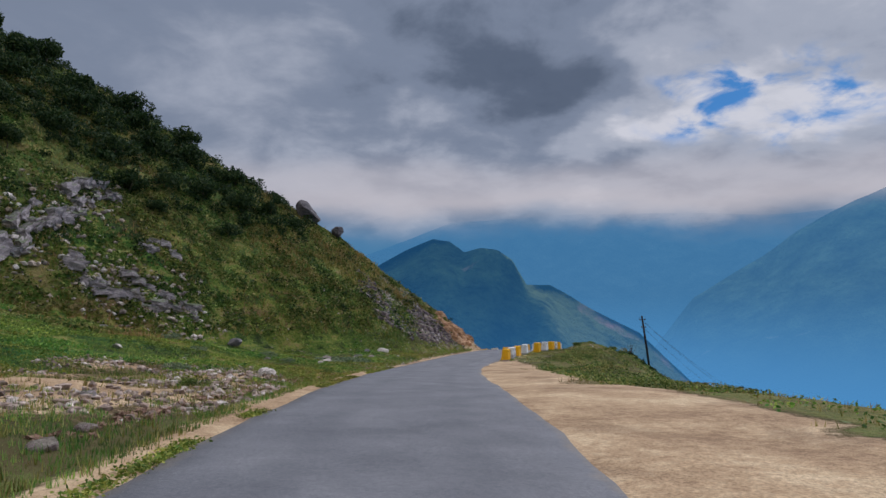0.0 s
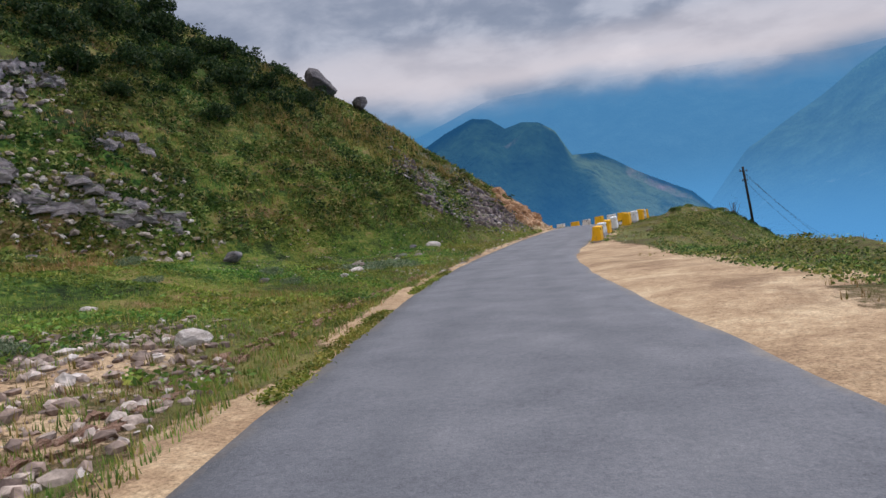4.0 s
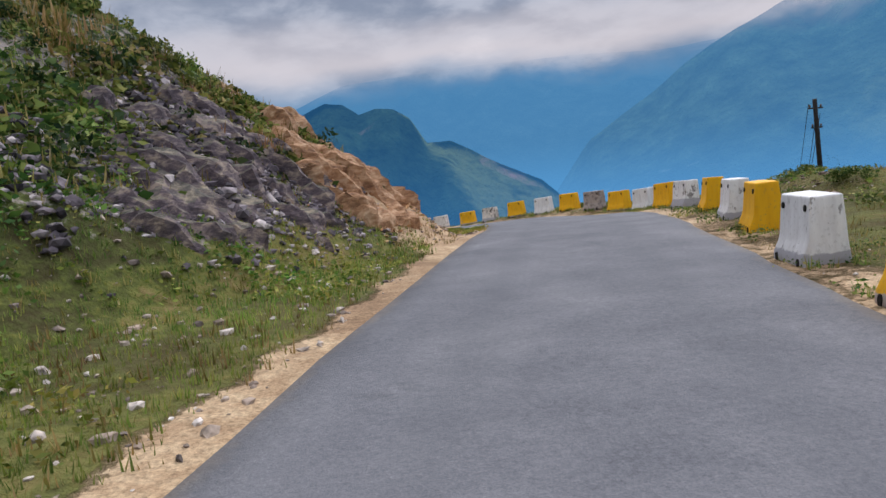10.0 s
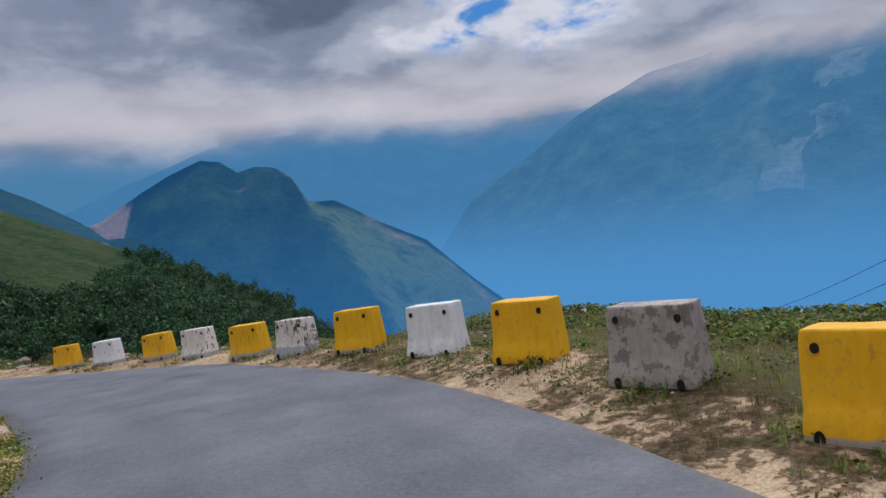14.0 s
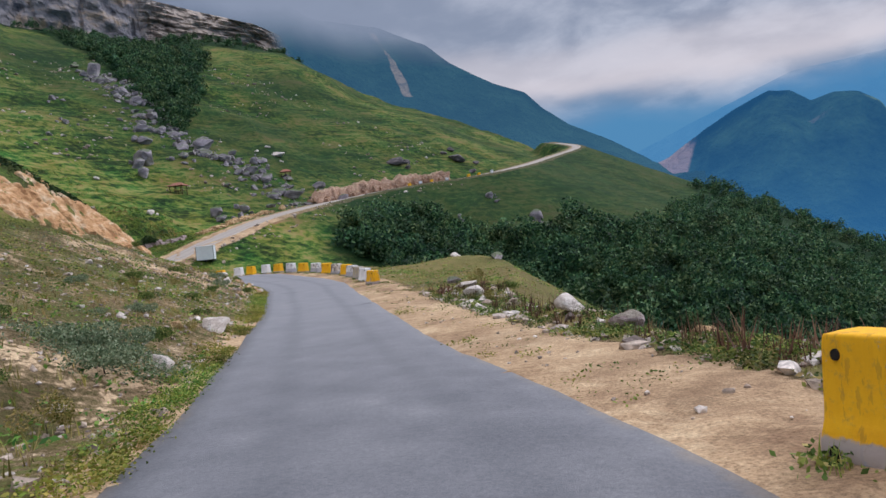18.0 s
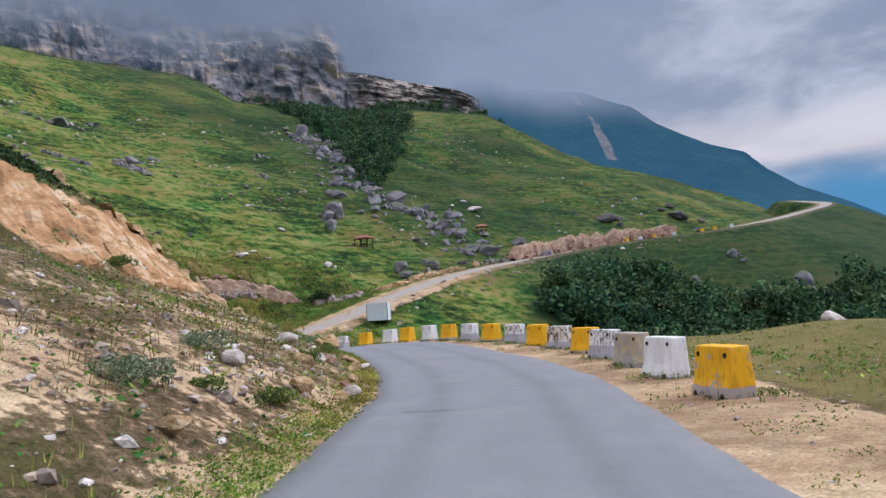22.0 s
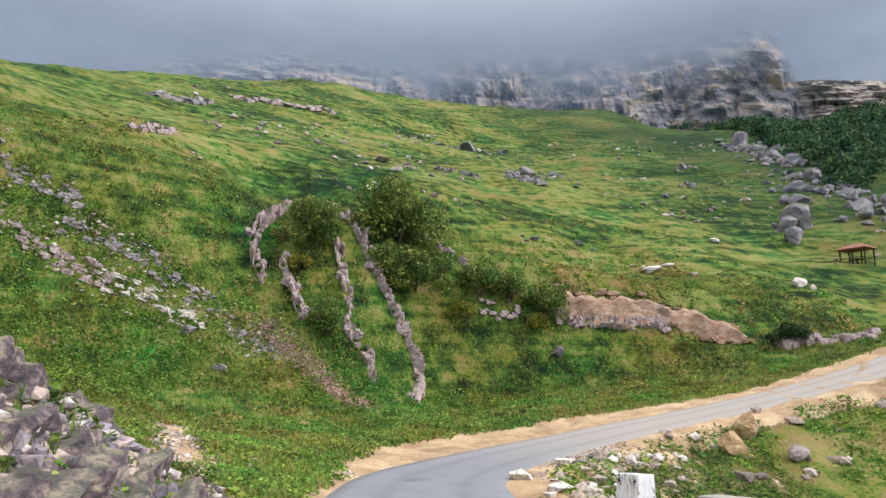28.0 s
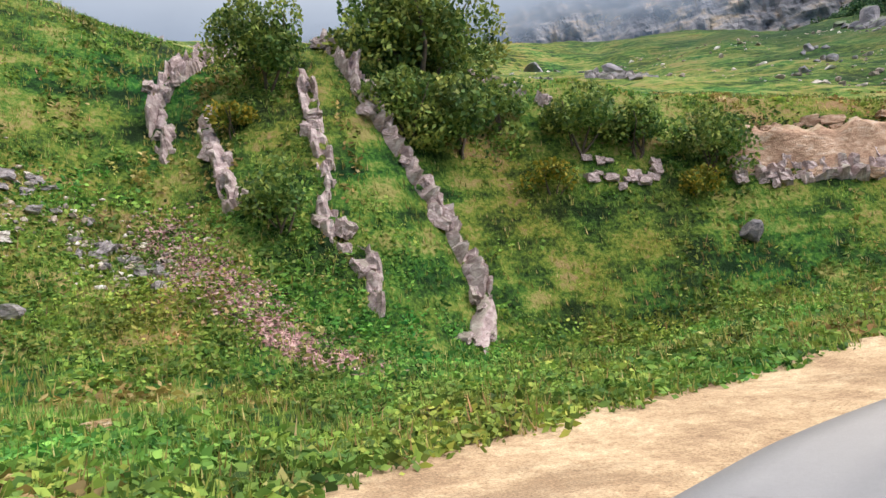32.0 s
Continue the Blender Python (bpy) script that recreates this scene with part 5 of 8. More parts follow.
def crag(x0, x1, y0, y1, weight, amp, mat, seed, label, name="bedrock", res=0.15, bed=1.1, dip=(0.25, 0.1), patchy=0.45):
    """Bare bedrock laid open on a slope: broken beds and joints standing out of the ground where weight is high."""
    xs, ys = np.arange(x0, x1, res), np.arange(y0, y1, res)
    X, Y = np.meshgrid(xs, ys, indexing="ij")
    X, Y = X + res * 0.35 * fbm(X, Y, 0.4, 2, seed + 6), Y + res * 0.35 * fbm(X, Y, 0.4, 2, seed + 7)
    Z = lie(X.ravel(), Y.ravel()).reshape(X.shape)
    gx_, gy_ = np.gradient(Z, res)
    base = weight(X, Y)
    w = base + patchy * fbm(X, Y, 1.6, 4, seed) - 2.0 * (base < 0.08)
    u = (Z + dip[0] * X + dip[1] * Y) * bed + 0.35 * fbm(X, Y, 2.5, 3, seed + 1)
    shelf = np.abs(u - np.floor(u) - 0.5) * 2
    blocks = np.sin(np.floor(X / 0.31 + 0.9 * fbm(X, Y, 0.8, 2, seed + 2)) * 12.99 + np.floor(Y / 0.34 + 0.9 * fbm(X, Y, 0.9, 2, seed + 4)) * 78.2 + np.floor(Z / 0.28) * 37.7)
    out = amp * (0.50 * shelf + 0.34 * blocks + 0.75 * fbm(X, Y, 0.5, 4, seed + 3)) + 0.03
    on = step(0.38, 0.62, w)
    out = out * on - 0.25 * (1 - on)
    nl = np.sqrt(1 + gx_ ** 2 + gy_ ** 2)
    v = np.stack([X - gx_ / nl * out, Y - gy_ / nl * out, Z + out / nl], -1)
    f = grid_faces(len(xs), len(ys))
    f = f[on.ravel()[f].max(1) > 0.02]
    ob = new(name, mesh_from(name, v.reshape(-1, 3), f, mat, False))
    return tagged(ob, label, "bedrock") if label else ob


def strip(points, wide):
    """A weight for crag: 1 along a line, 0 beyond its width."""
    q = spline([(a_, b_, 0.0) for a_, b_ in points], 0.2)

    def weight(x, y):
        d = np.full(x.shape, 1e9)
        for px, py, _ in q:
            d = np.minimum(d, (x - px) ** 2 + (y - py) ** 2)
        return 0.8 * np.exp(-(d / wide ** 2) ** 2)
    return weight


def steep(lo, hi):
    """A weight for crag: 1 where the slope is steep."""
    def weight(x, y):
        e = 0.6
        xs, ys = x.ravel(), y.ravel()
        g = np.hypot(lie(xs + e, ys) - lie(xs - e, ys), lie(xs, ys + e) - lie(xs, ys - e)) / (2 * e)
        return 0.9 * step(lo, hi, g).reshape(x.shape)
    return weight


SPUR_A = [(-24.4, 11.0), (-24.1, 12.3), (-23.6, 13.6), (-24.0, 15.1), (-23.7, 16.9), (-23.3, 18.0), (-23.5, 21.2), (-23.0, 22.3)]
SPUR_B = [(-21.2, 15.2), (-19.9, 15.6), (-18.6, 16.8), (-16.5, 18.0), (-15.2, 18.9)]
SPUR_C = [(-19.6, 20.7), (-17.9, 21.9)]
BANDS = [[(-114.9, 90.0), (-106.9, 96.2), (-105.6, 99.0), (-106.2, 100.6), (-106.4, 102.4)], [(-104.3, 96.1), (-102.7, 98.6), (-102.6, 101.1), (-102.8, 103.3), (-102.9, 105.7)],
         [(-102.9, 105.7), (-103.7, 108.2), (-103.5, 110.4), (-104.0, 111.7)], [(-104.6, 102.1), (-105.3, 105.8), (-105.6, 107.6), (-105.0, 110.7), (-106.1, 112.3)], [(-105.4, 113.6), (-105.1, 115.1), (-103.7, 117.3)]]
# the spur above the lower road
rock(-12.0, 39.2, 1.7, 1.3, 1.15, M_DARK, "dark craggy boulder perched on the grassy crest", 1, sink=0.22)
rock(-9.0, 39.8, 0.95, 0.8, 0.6, M_DARK, "smaller dark boulder on the crest beside the craggy one", 2, sink=0.2)
rib(SPUR_A, 0.55, 0.8, M_LIME, 3, "pale limestone rubble band on the shaded hillside", broken=0.3, gap=0.6, rows=3)
rib(SPUR_B, 0.5, 0.8, M_LIME, 4, "broken limestone ledge low on the hillside", broken=0.3, gap=0.6, rows=3)
rib(SPUR_C, 0.45, 0.5, M_LIME, 5, "small limestone ledge on the hillside", broken=0.3, rows=2)
bump_at = lambda x, y, cx, cy, rx, ry: np.exp(-(((x - cx) / rx) ** 2 + ((y - cy) / ry) ** 2) ** 1.6)
crag(-8, 3.6, 28, 42, lambda x, y: 0.85 * np.maximum(bump_at(x, y, -0.4, 36.0, 3.0, 3.2), np.maximum(0.85 * bump_at(x, y, -3.4, 33.6, 2.6, 2.4), 0.9 * bump_at(x, y, 1.0, 36.4, 1.5, 2.6))), 0.34, M_SHATTER, 6, "dark shattered slate face at the end of the spur", res=0.11, bed=1.9, patchy=0.95)
crag(-1.5, 6.5, 36, 48, lambda x, y: 0.95 * np.maximum(bump_at(x, y, 2.2, 40.4, 1.9, 2.6), bump_at(x, y, 3.4, 43.4, 1.5, 2.4)), 0.42, M_ORANGE, 7, "orange earth and rock face at the tip of the spur", res=0.11, bed=1.5, patchy=0.6)
rib([(1.5, 37.9), (2.5, 39.8), (3.4, 41.8), (3.9, 43.4), (4.0, 45.0)], 0.13, 0.5, M_ORANGE, 27, "fallen orange stones at the tip of the spur", gap=0.5, rows=2, broken=0.75)
rib([(-4.2, -17.0), (-4.0, -11.0), (-3.9, -5.0), (-3.8, 0.0), (-3.6, 4.0), (-3.3, 7.5), (-3.05, 10.0), (-2.8, 12.5)], 0.06, 0.20, M_EARTH, 28, "crumbling red earth edge of the roadside ditch", "earth_edge", 0.5, 0.12, 2)

# single stones on the meadow beside the lower road
SINGLE = [(-12.0, 17.4, 0.95, 0.6, 0.33, M_GREY), (-3.4, 27.2, 0.48, 0.36, 0.27, M_PALE), (-4.6, 26.6, 0.30, 0.25, 0.2, M_GREY), (-2.1, 24.6, 0.16, 0.13, 0.1, M_PALE),
          (-4.8, -3.4, 0.34, 0.26, 0.2, M_PALE), (-12.2, 2.0, 0.26, 0.2, 0.15, M_PALE), (-9.1, 1.0, 0.22, 0.18, 0.12, M_PALE), (-5.6, -13.2, 0.22, 0.18, 0.12, M_LIME),
          (-4.0, -17.4, 0.22, 0.18, 0.12, M_PINK), (-4.2, -16.0, 0.2, 0.16, 0.1, M_PINK), (-4.7, 22.2, 0.45, 0.32, 0.2, M_LIME), (-3.9, 22.3, 0.3, 0.22, 0.15, M_PINK), (-4.6, 19.7, 0.24, 0.2, 0.13, M_PALE), (-5.9, 15.1, 0.4, 0.3, 0.16, M_PALE), (-5.6, 11.6, 0.2, 0.16, 0.12, M_PALE),
          (-8.0, 9.5, 0.3, 0.22, 0.15, M_LIME), (-6.2, 17.6, 0.4, 0.3, 0.2, M_PINK), (-17.0, 10.6, 0.35, 0.25, 0.2, M_LIME)]
for i, (x, y, a_, b_, c_, mt) in enumerate(SINGLE):
    rock(x, y, a_, b_, c_, mt, "rough pale stone lying in the roadside grass" if mt in (M_PALE, M_LIME, M_PINK) else "dark grey stone lying in the grass", 20 + i, "stone", 0.3, "stones on the verge")

# bank inside the upper road
BANK = [(-12.72, 85.18, 0.72, 0.55, 0.38, M_PALE), (-8.1, 79.2, 0.34, 0.26, 0.18, M_PALE), (-6.2, 75.8, 0.25, 0.2, 0.14, M_PALE), (-12.3, 83.4, 0.3, 0.24, 0.16, M_TAN),
        (-37.6, 110.6, 0.75, 0.55, 0.36, M_TAN), (-38.6, 111.4, 0.42, 0.32, 0.5, M_TAN), (-34.0, 107.2, 0.3, 0.26, 0.18, M_TAN), (-30.5, 103.6, 0.4, 0.3, 0.2, M_PALE),
        (-28.0, 102.4, 0.3, 0.24, 0.2, M_TAN), (-26.2, 99.6, 0.35, 0.25, 0.18, M_PALE), (-22.6, 96.8, 0.3, 0.22, 0.14, M_TAN)]
for i, (x, y, a_, b_, c_, mt) in enumerate(BANK):
    rock(x, y, a_, b_, c_, mt, "white limestone boulder on the stony bank" if mt is M_PALE else "yellowish sandstone boulder on the bank", 60 + i, "boulder", 0.25, "boulders on the bank")
rk = random.Random(83)
for i in range(16):
    j = near((-23.5, 102.5)) + int(i * (near((-32.5, 111.0)) - near((-23.5, 102.5))) / 15)
    q = ROAD[j, :2] + LEFTWARD[j] * (HALF_L[j] + rk.uniform(0.35, 1.7))
    a_ = rk.uniform(0.14, 0.34)
    rock(q[0], q[1], a_, a_ * 0.8, a_ * 0.62, (M_TAN, M_TAN, M_PALE, M_EARTH)[i % 4], "broken brown stone fallen from the bank" if i % 4 == 3 else "broken yellowish stone fallen from the bank", 300 + i, "stone", 0.25, "stones under the bank")
rib([(-33.0, 84.0), (-35.4, 88.0), (-37.4, 91.6)], 0.35, 1.0, M_SCARP, 9, "raw orange earth scarp under an overhanging sod edge", "earth_scarp", 0.5, 0.5, 2, 1.5)
crag(-50, -30, 88, 107, steep(0.80, 1.0), 0.22, M_SCARP, 35, "raw orange and white earth face above the stony bank", "earth_scarp", 0.14, 0.55, (-0.2, 0.2))
rib([(-43.0, 104.5), (-44.8, 106.8), (-46.6, 109.0), (-48.6, 111.4)], 0.34, 1.0, M_TAN, 10, "fallen yellow stones at the foot of the bluff", "rock_bluff", 0.5, 0.45, 3)
rib([(-52.6, 109.4), (-53.8, 110.8), (-54.6, 112.2)], 0.45, 0.8, M_PALE, 11, "white patch of broken limestone on the bluff", "rock_bluff", 0.3, 0.4, 2)
crag(-68.5, -53.5, 106, 119.2, steep(0.56, 0.90), 0.34, M_SHATTER, 12, "layered purple-grey rock bank at the road edge", "rock_bluff", 0.09, 2.4, (0.1, -0.3))
crag(-56.0, -43, 102, 118, steep(0.50, 0.85), 0.50, M_TAN, 13, "tall yellow and orange rock bluff beside the road", "rock_bluff", 0.15, 1.1, (-0.2, -0.2))
crag(-66, -57, 114.5, 119, lambda x, y: 0.8 * np.exp(-((y - np.interp(x, [-66, -60, -57], [118.0, 117.3, 116.9])) / 0.7) ** 4) * step(-66, -64, x), 0.2, M_TAN, 14, "ochre clay shoulder below the grey rock", "rock_bluff", 0.14, 1.2)

# stones along the outer edge of the upper road
EDGE = [(-3.0, 88.4, 0.42, 0.3, 0.24, M_TAN), (-4.0, 90.4, 0.4, 0.32, 0.26, M_PALE), (-1.8, 85.4, 0.5, 0.4, 0.3, M_PALE), (-0.2, 83.6, 0.45, 0.35, 0.28, M_PINK),
        (-8.0, 93.4, 0.5, 0.35, 0.28, M_PALE), (-9.2, 95.4, 0.55, 0.4, 0.3, M_PALE), (-13.6, 103.4, 0.5, 0.4, 0.3, M_LIME), (1.6, 82.2, 0.55, 0.42, 0.34, M_TAN), (3.0, 81.2, 0.5, 0.4, 0.3, M_PINK),
        (6.5, 79.0, 0.5, 0.4, 0.3, M_PALE), (9.0, 77.0, 0.55, 0.45, 0.35, M_PINK), (-17.4, 119.8, 0.9, 0.6, 0.4, M_LIME), (-21.5, 121.2, 0.8, 0.5, 0.35, M_PALE),
        (14.2, 70.0, 0.6, 0.4, 0.35, M_PINK), (16.8, 63.0, 0.55, 0.45, 0.3, M_PALE), (19.6, 50.5, 0.5, 0.4, 0.22, M_EARTH), (20.2, 47.6, 0.4, 0.3, 0.2, M_GREY), (-11.2, 98.6, 0.45, 0.3, 0.2, M_PALE),
        (17.0, 57.5, 0.4, 0.3, 0.2, M_LIME), (12.0, 75.0, 0.5, 0.4, 0.3, M_PALE)]
for i, (x, y, a_, b_, c_, mt) in enumerate(EDGE):
    if 74 < y < 105:
        x, y = x + 0.3, y + 0.25
    rock(x, y, a_, b_, c_, mt, "pale boulder at the edge of the drop" if mt is not M_TAN else "tan boulder pushed to the edge of the drop", 90 + i, "boulder", 0.25, "boulders at the edge")

# ribs of folded limestone on the slope facing the road
rib([(-115.4, 117.4), (-114.2, 116.4), (-113.0, 115.2), (-111.6, 114.6), (-110.2, 115.0), (-109.1, 115.7)], 0.55, 0.55, M_PINK, 14, "curved pink limestone rib standing out of the grass", broken=0.6, gap=0.55, rows=2, core=0.95)
rib([(-109.8, 117.1), (-108.2, 118.0), (-106.3, 118.9)], 0.45, 0.4, M_PINK, 15, "thin limestone rib between the bushes", broken=0.6, gap=0.45, rows=2, core=0.75)
rib([(-109.8, 121.7), (-108.3, 122.1), (-107.2, 122.5), (-105.8, 122.6), (-105.1, 124.0), (-104.0, 124.1)], 0.5, 0.5, M_PINK, 16, "broken middle limestone rib among bushes", broken=0.6, gap=0.5, rows=2, core=0.75)
rib([(-112.6, 122.4), (-111.7, 123.0), (-110.1, 124.3), (-109.3, 125.3), (-108.9, 126.4), (-108.6, 127.4), (-107.6, 128.2)], 0.55, 0.55, M_PINK, 17, "long pale limestone rib running down the slope", broken=0.6, gap=0.55, rows=2, core=0.95)
rib([(-107.2, 128.2), (-106.2, 128.1), (-105.4, 127.7), (-104.6, 127.4)], 0.45, 0.5, M_PINK, 18, "pale block of limestone at the foot of the rib", broken=0.6, gap=0.45, rows=2, core=1.3)
rib([(-115.5, 130.0), (-114.2, 131.6), (-113.0, 133.2)], 0.7, 0.5, M_PINK, 19, "limestone ledge behind the large bush", broken=0.2)
rib([(-111.5, 141.2), (-110.9, 144.6), (-110.5, 148.0), (-110.1, 151.7), (-108.9, 154.5), (-107.6, 158.0)], 0.35, 1.0, M_RED, 20, "reddish earth cut with a dark sod edge", "earth_scarp", 0.4, 0.45, 2, 1.1)
rib([(-110.7, 141.4), (-110.3, 144.4), (-109.9, 147.8), (-109.5, 151.2)], 0.5, 0.35, M_PINK, 21, "grey-white limestone base of the earth cut", "earth_scarp", 0.35, 0.45, 2, 0.7)
rib([(-105.6, 160.5), (-104.6, 164.0), (-103.6, 168.0)], 0.7, 0.7, M_PINK, 22, "low rock cut along the dusty road", "earth_scarp", 0.2, 0.7, 2)
rib([(-103.2, 172.0), (-104.2, 180.0), (-105.6, 188.0), (-107.0, 198.0)], 0.8, 0.9, M_TAN, 23, "broken tan rock cut above the dusty road", "earth_scarp", 0.3, 0.9, 2, 0.5)
rib([(-106.0, 214.0), (-104.5, 226.0), (-100.2, 238.0), (-94.6, 248.0), (-87.4, 256.5)], 1.5, 2.0, M_RED, 24, "red and grey rock cut above the far road", "earth_scarp", 0.3, 1.2, 3, 4.2)
rib([(-110.9, 134.4), (-110.6, 137.6)], 0.35, 0.4, M_PINK, 25, "pink stones under the bushes on the brow", broken=0.3, gap=0.35, rows=2)
for k, line in enumerate(BANDS):
    rib(line, 0.30, 0.6, (M_LIME, M_PINK, M_PALE, M_LIME)[k % 4], 40 + k, "weathered limestone ledges in a band across the pasture", "rock_ledge", 0.45, 0.36, 3)
rib([(-187, 90), (-194, 93), (-202, 96)], 1.1, 1.6, M_LIME, 50, "grey ledges high on the pasture", "rock_ledge", 0.3, 1.3, 2)
rib([(-134.7, 98.7), (-137, 100.4), (-139.2, 101.7)], 0.7, 0.9, M_PINK, 51, "reddish ledge behind the knoll", "rock_ledge", 0.3, 0.8, 2)
rib([(-221.5, 99.6), (-227.5, 110.3), (-233.3, 125.0)], 0.8, 1.6, M_PINK, 52, "long pale ledge under the cliffs", "rock_ledge", 0.2, 1.4, 2)
rib([(-182.4, 160.1), (-176.7, 164.5)], 1.1, 1.6, M_LIME, 53, "grey ledge on the middle pasture", "rock_ledge", 0.3, 1.2, 2)
rib([(-189.1, 146.1), (-177.8, 152.2)], 0.8, 1.3, M_LIME, 54, "broken grey ledge on the middle pasture", "rock_ledge", 0.45, 1.2, 2)
rock(-102.8, 111.2, 0.7, 0.45, 0.45, M_LIME, "white limestone block on the slope", 130)
rock(-101.0, 113.5, 0.6, 0.45, 0.3, M_LIME, "white limestone slab on the slope", 131)
rock(-108.9, 140.6, 0.8, 0.6, 0.6, M_GREY, "dark boulder in the green slope above the road", 132)
rock(-93.4, 119.2, 0.42, 0.3, 0.2, M_TAN, "tan stone lying in leafy weeds", 133)
rock(-84.9, 140.4, 0.9, 0.7, 0.75, M_TAN, "tan boulder inside the bend", 134)
rock(-86.2, 142.2, 0.7, 0.6, 0.9, M_TAN, "upright tan boulder inside the bend", 135)
rock(-84.2, 143.6, 0.7, 0.5, 0.5, M_PINK, "pinkish boulder inside the bend", 136)
FAR = [(-227.3, 162.0, 9.0, 4.0, 2.6, M_LIME), (-184.4, 164.2, 4.0, 2.6, 1.9, M_LIME), (-153.1, 203.0, 6.5, 4.5, 4.0, M_LIME), (-111.6, 185.4, 3.6, 2.6, 2.7, M_LIME), (-114.2, 197.0, 2.6, 2.0, 1.7, M_LIME),
       (-237.8, 255.0, 5.0, 4.5, 5.0, M_LIME), (-157.7, 229.5, 5.5, 4.0, 3.4, M_LIME), (-145.7, 225.4, 3.4, 3.0, 2.2, M_LIME), (-135.3, 224.9, 4.0, 3.0, 2.4, M_LIME), (-128.6, 222.9, 3.0, 2.5, 2.0, M_LIME),
       (-117.7, 220.6, 4.6, 3.2, 2.3, M_LIME), (-122.0, 238.5, 3.0, 2.6, 1.8, M_LIME), (-114.6, 238.7, 3.0, 2.2, 1.8, M_LIME), (-127.3, 159.9, 2.4, 1.4, 0.7, M_PALE), (-184.8, 203.0, 2.6, 1.8, 1.2, M_LIME),
       (-208.1, 215.5, 2.4, 1.8, 1.5, M_LIME), (-130.3, 209.0, 1.9, 1.4, 1.2, M_LIME), (-186.0, 235.5, 3.6, 3.0, 2.6, M_LIME), (-144.0, 248.0, 4.5, 2.6, 1.5, M_PALE), (-125.9, 292.4, 6.0, 4.0, 2.6, M_DARK)]
FAR2 = [(-117.0, 328.0, 7.0, 4.5, 3.4, M_DARK), (-65.1, 220.0, 3.6, 2.4, 1.4, M_LIME), (-54.0, 238.4, 3.0, 2.6, 3.8, M_LIME), (-36.5, 241.5, 2.4, 2.0, 2.2, M_LIME), (-69.6, 246.4, 2.4, 1.8, 1.6, M_LIME),
        (-71.3, 229.4, 1.6, 1.4, 1.8, M_LIME), (-115.2, 170.4, 1.1, 0.9, 0.9, M_PALE), (-136.7, 154.8, 1.3, 1.0, 0.6, M_LIME), (-175.1, 190.6, 1.8, 1.4, 1.1, M_LIME), (-165.9, 131.6, 3.4, 2.0, 1.0, M_PINK),
        (-134.9, 148.0, 1.2, 0.9, 0.5, M_LIME), (-168.0, 216.0, 3.2, 2.6, 2.4, M_LIME), (-176.0, 222.0, 3.4, 2.4, 2.2, M_LIME), (-150.5, 214.0, 3.0, 2.2, 1.8, M_LIME), (-140.0, 232.0, 3.0, 2.4, 2.0, M_LIME),
        (-200.0, 176.0, 2.6, 1.8, 1.2, M_LIME), (-245.0, 178.0, 3.0, 2.0, 1.2, M_LIME), (-198.0, 240.0, 3.6, 3.0, 3.0, M_LIME), (-212.0, 246.0, 3.2, 2.8, 2.6, M_LIME), (-110.0, 206.0, 2.0, 1.6, 1.2, M_TAN)]
M_FARROCK = rock_material("pasture_rock", (0.12, 0.105, 0.13), (0.28, 0.25, 0.275), (0.52, 0.47, 0.48), 0.5, 0.8)
rf = random.Random(31)
for i, (x, y, a_, b_, c_, mt) in enumerate(FAR + FAR2):
    words = {M_DARK: "dark rock face set in the far pasture", M_PALE: "pale flat boulder in the pasture", M_PINK: "pinkish flat boulder in the pasture", M_TAN: "tan boulder beside the dusty road"}.get(mt, "grey limestone boulder in the green pasture")
    mt = M_FARROCK if mt is M_LIME else mt
    rock(x, y, a_ * 0.72, b_ * 0.7, c_ * 0.68, mt, words, 150 + i, "boulder", 0.22, "boulders in the pasture")
    for k in range(4 if a_ > 2.2 else 2):
        q = rf.uniform(0.18, 0.42)
        rock(x + rf.uniform(-1.3, 1.3) * a_, y + rf.uniform(-1.3, 1.3) * a_, a_ * q, b_ * q, c_ * q * rf.uniform(0.7, 1.3), mt, words, 400 + 7 * i + k, "boulder", 0.25, "boulders in the pasture")


def stone_stuff(name, label, x, y, size, mat, seed, lift=0.0):
    """Many small angular stones in one mesh."""
    rng = np.random.default_rng(seed)
    bm = bmesh.new()
    bmesh.ops.create_icosphere(bm, subdivisions=1, radius=1.0)
    base = np.array([v.co[:] for v in bm.verts])
    tri = np.array([[v.index for v in f.verts] for f in bm.faces])
    bm.free()
    n = len(x)
    yaw = rng.uniform(0, 6.28, n)
    sc = size[:, None] * np.stack([rng.uniform(0.7, 1.3, n), rng.uniform(0.6, 1.0, n), rng.uniform(0.4, 0.8, n)], 1)
    v = base[None] * (1 + rng.uniform(-0.50, 0.32, (n, len(base), 1)))
    v = v * sc[:, None, :]
    c, s_ = np.cos(yaw)[:, None], np.sin(yaw)[:, None]
    vx, vy = v[:, :, 0] * c - v[:, :, 1] * s_, v[:, :, 0] * s_ + v[:, :, 1] * c
    z = lie(x, y)
    v = np.stack([vx + x[:, None], vy + y[:, None], v[:, :, 2] + z[:, None] + sc[:, 2:3] * 0.25 + lift], -1)
    f = tri[None] + (np.arange(n) * len(base))[:, None, None]
    ob = new(name, mesh_from(name, v.reshape(-1, 3), f.reshape(-1, 3), mat, False))
    return tagged(ob, label, "stones", kind="stuff")


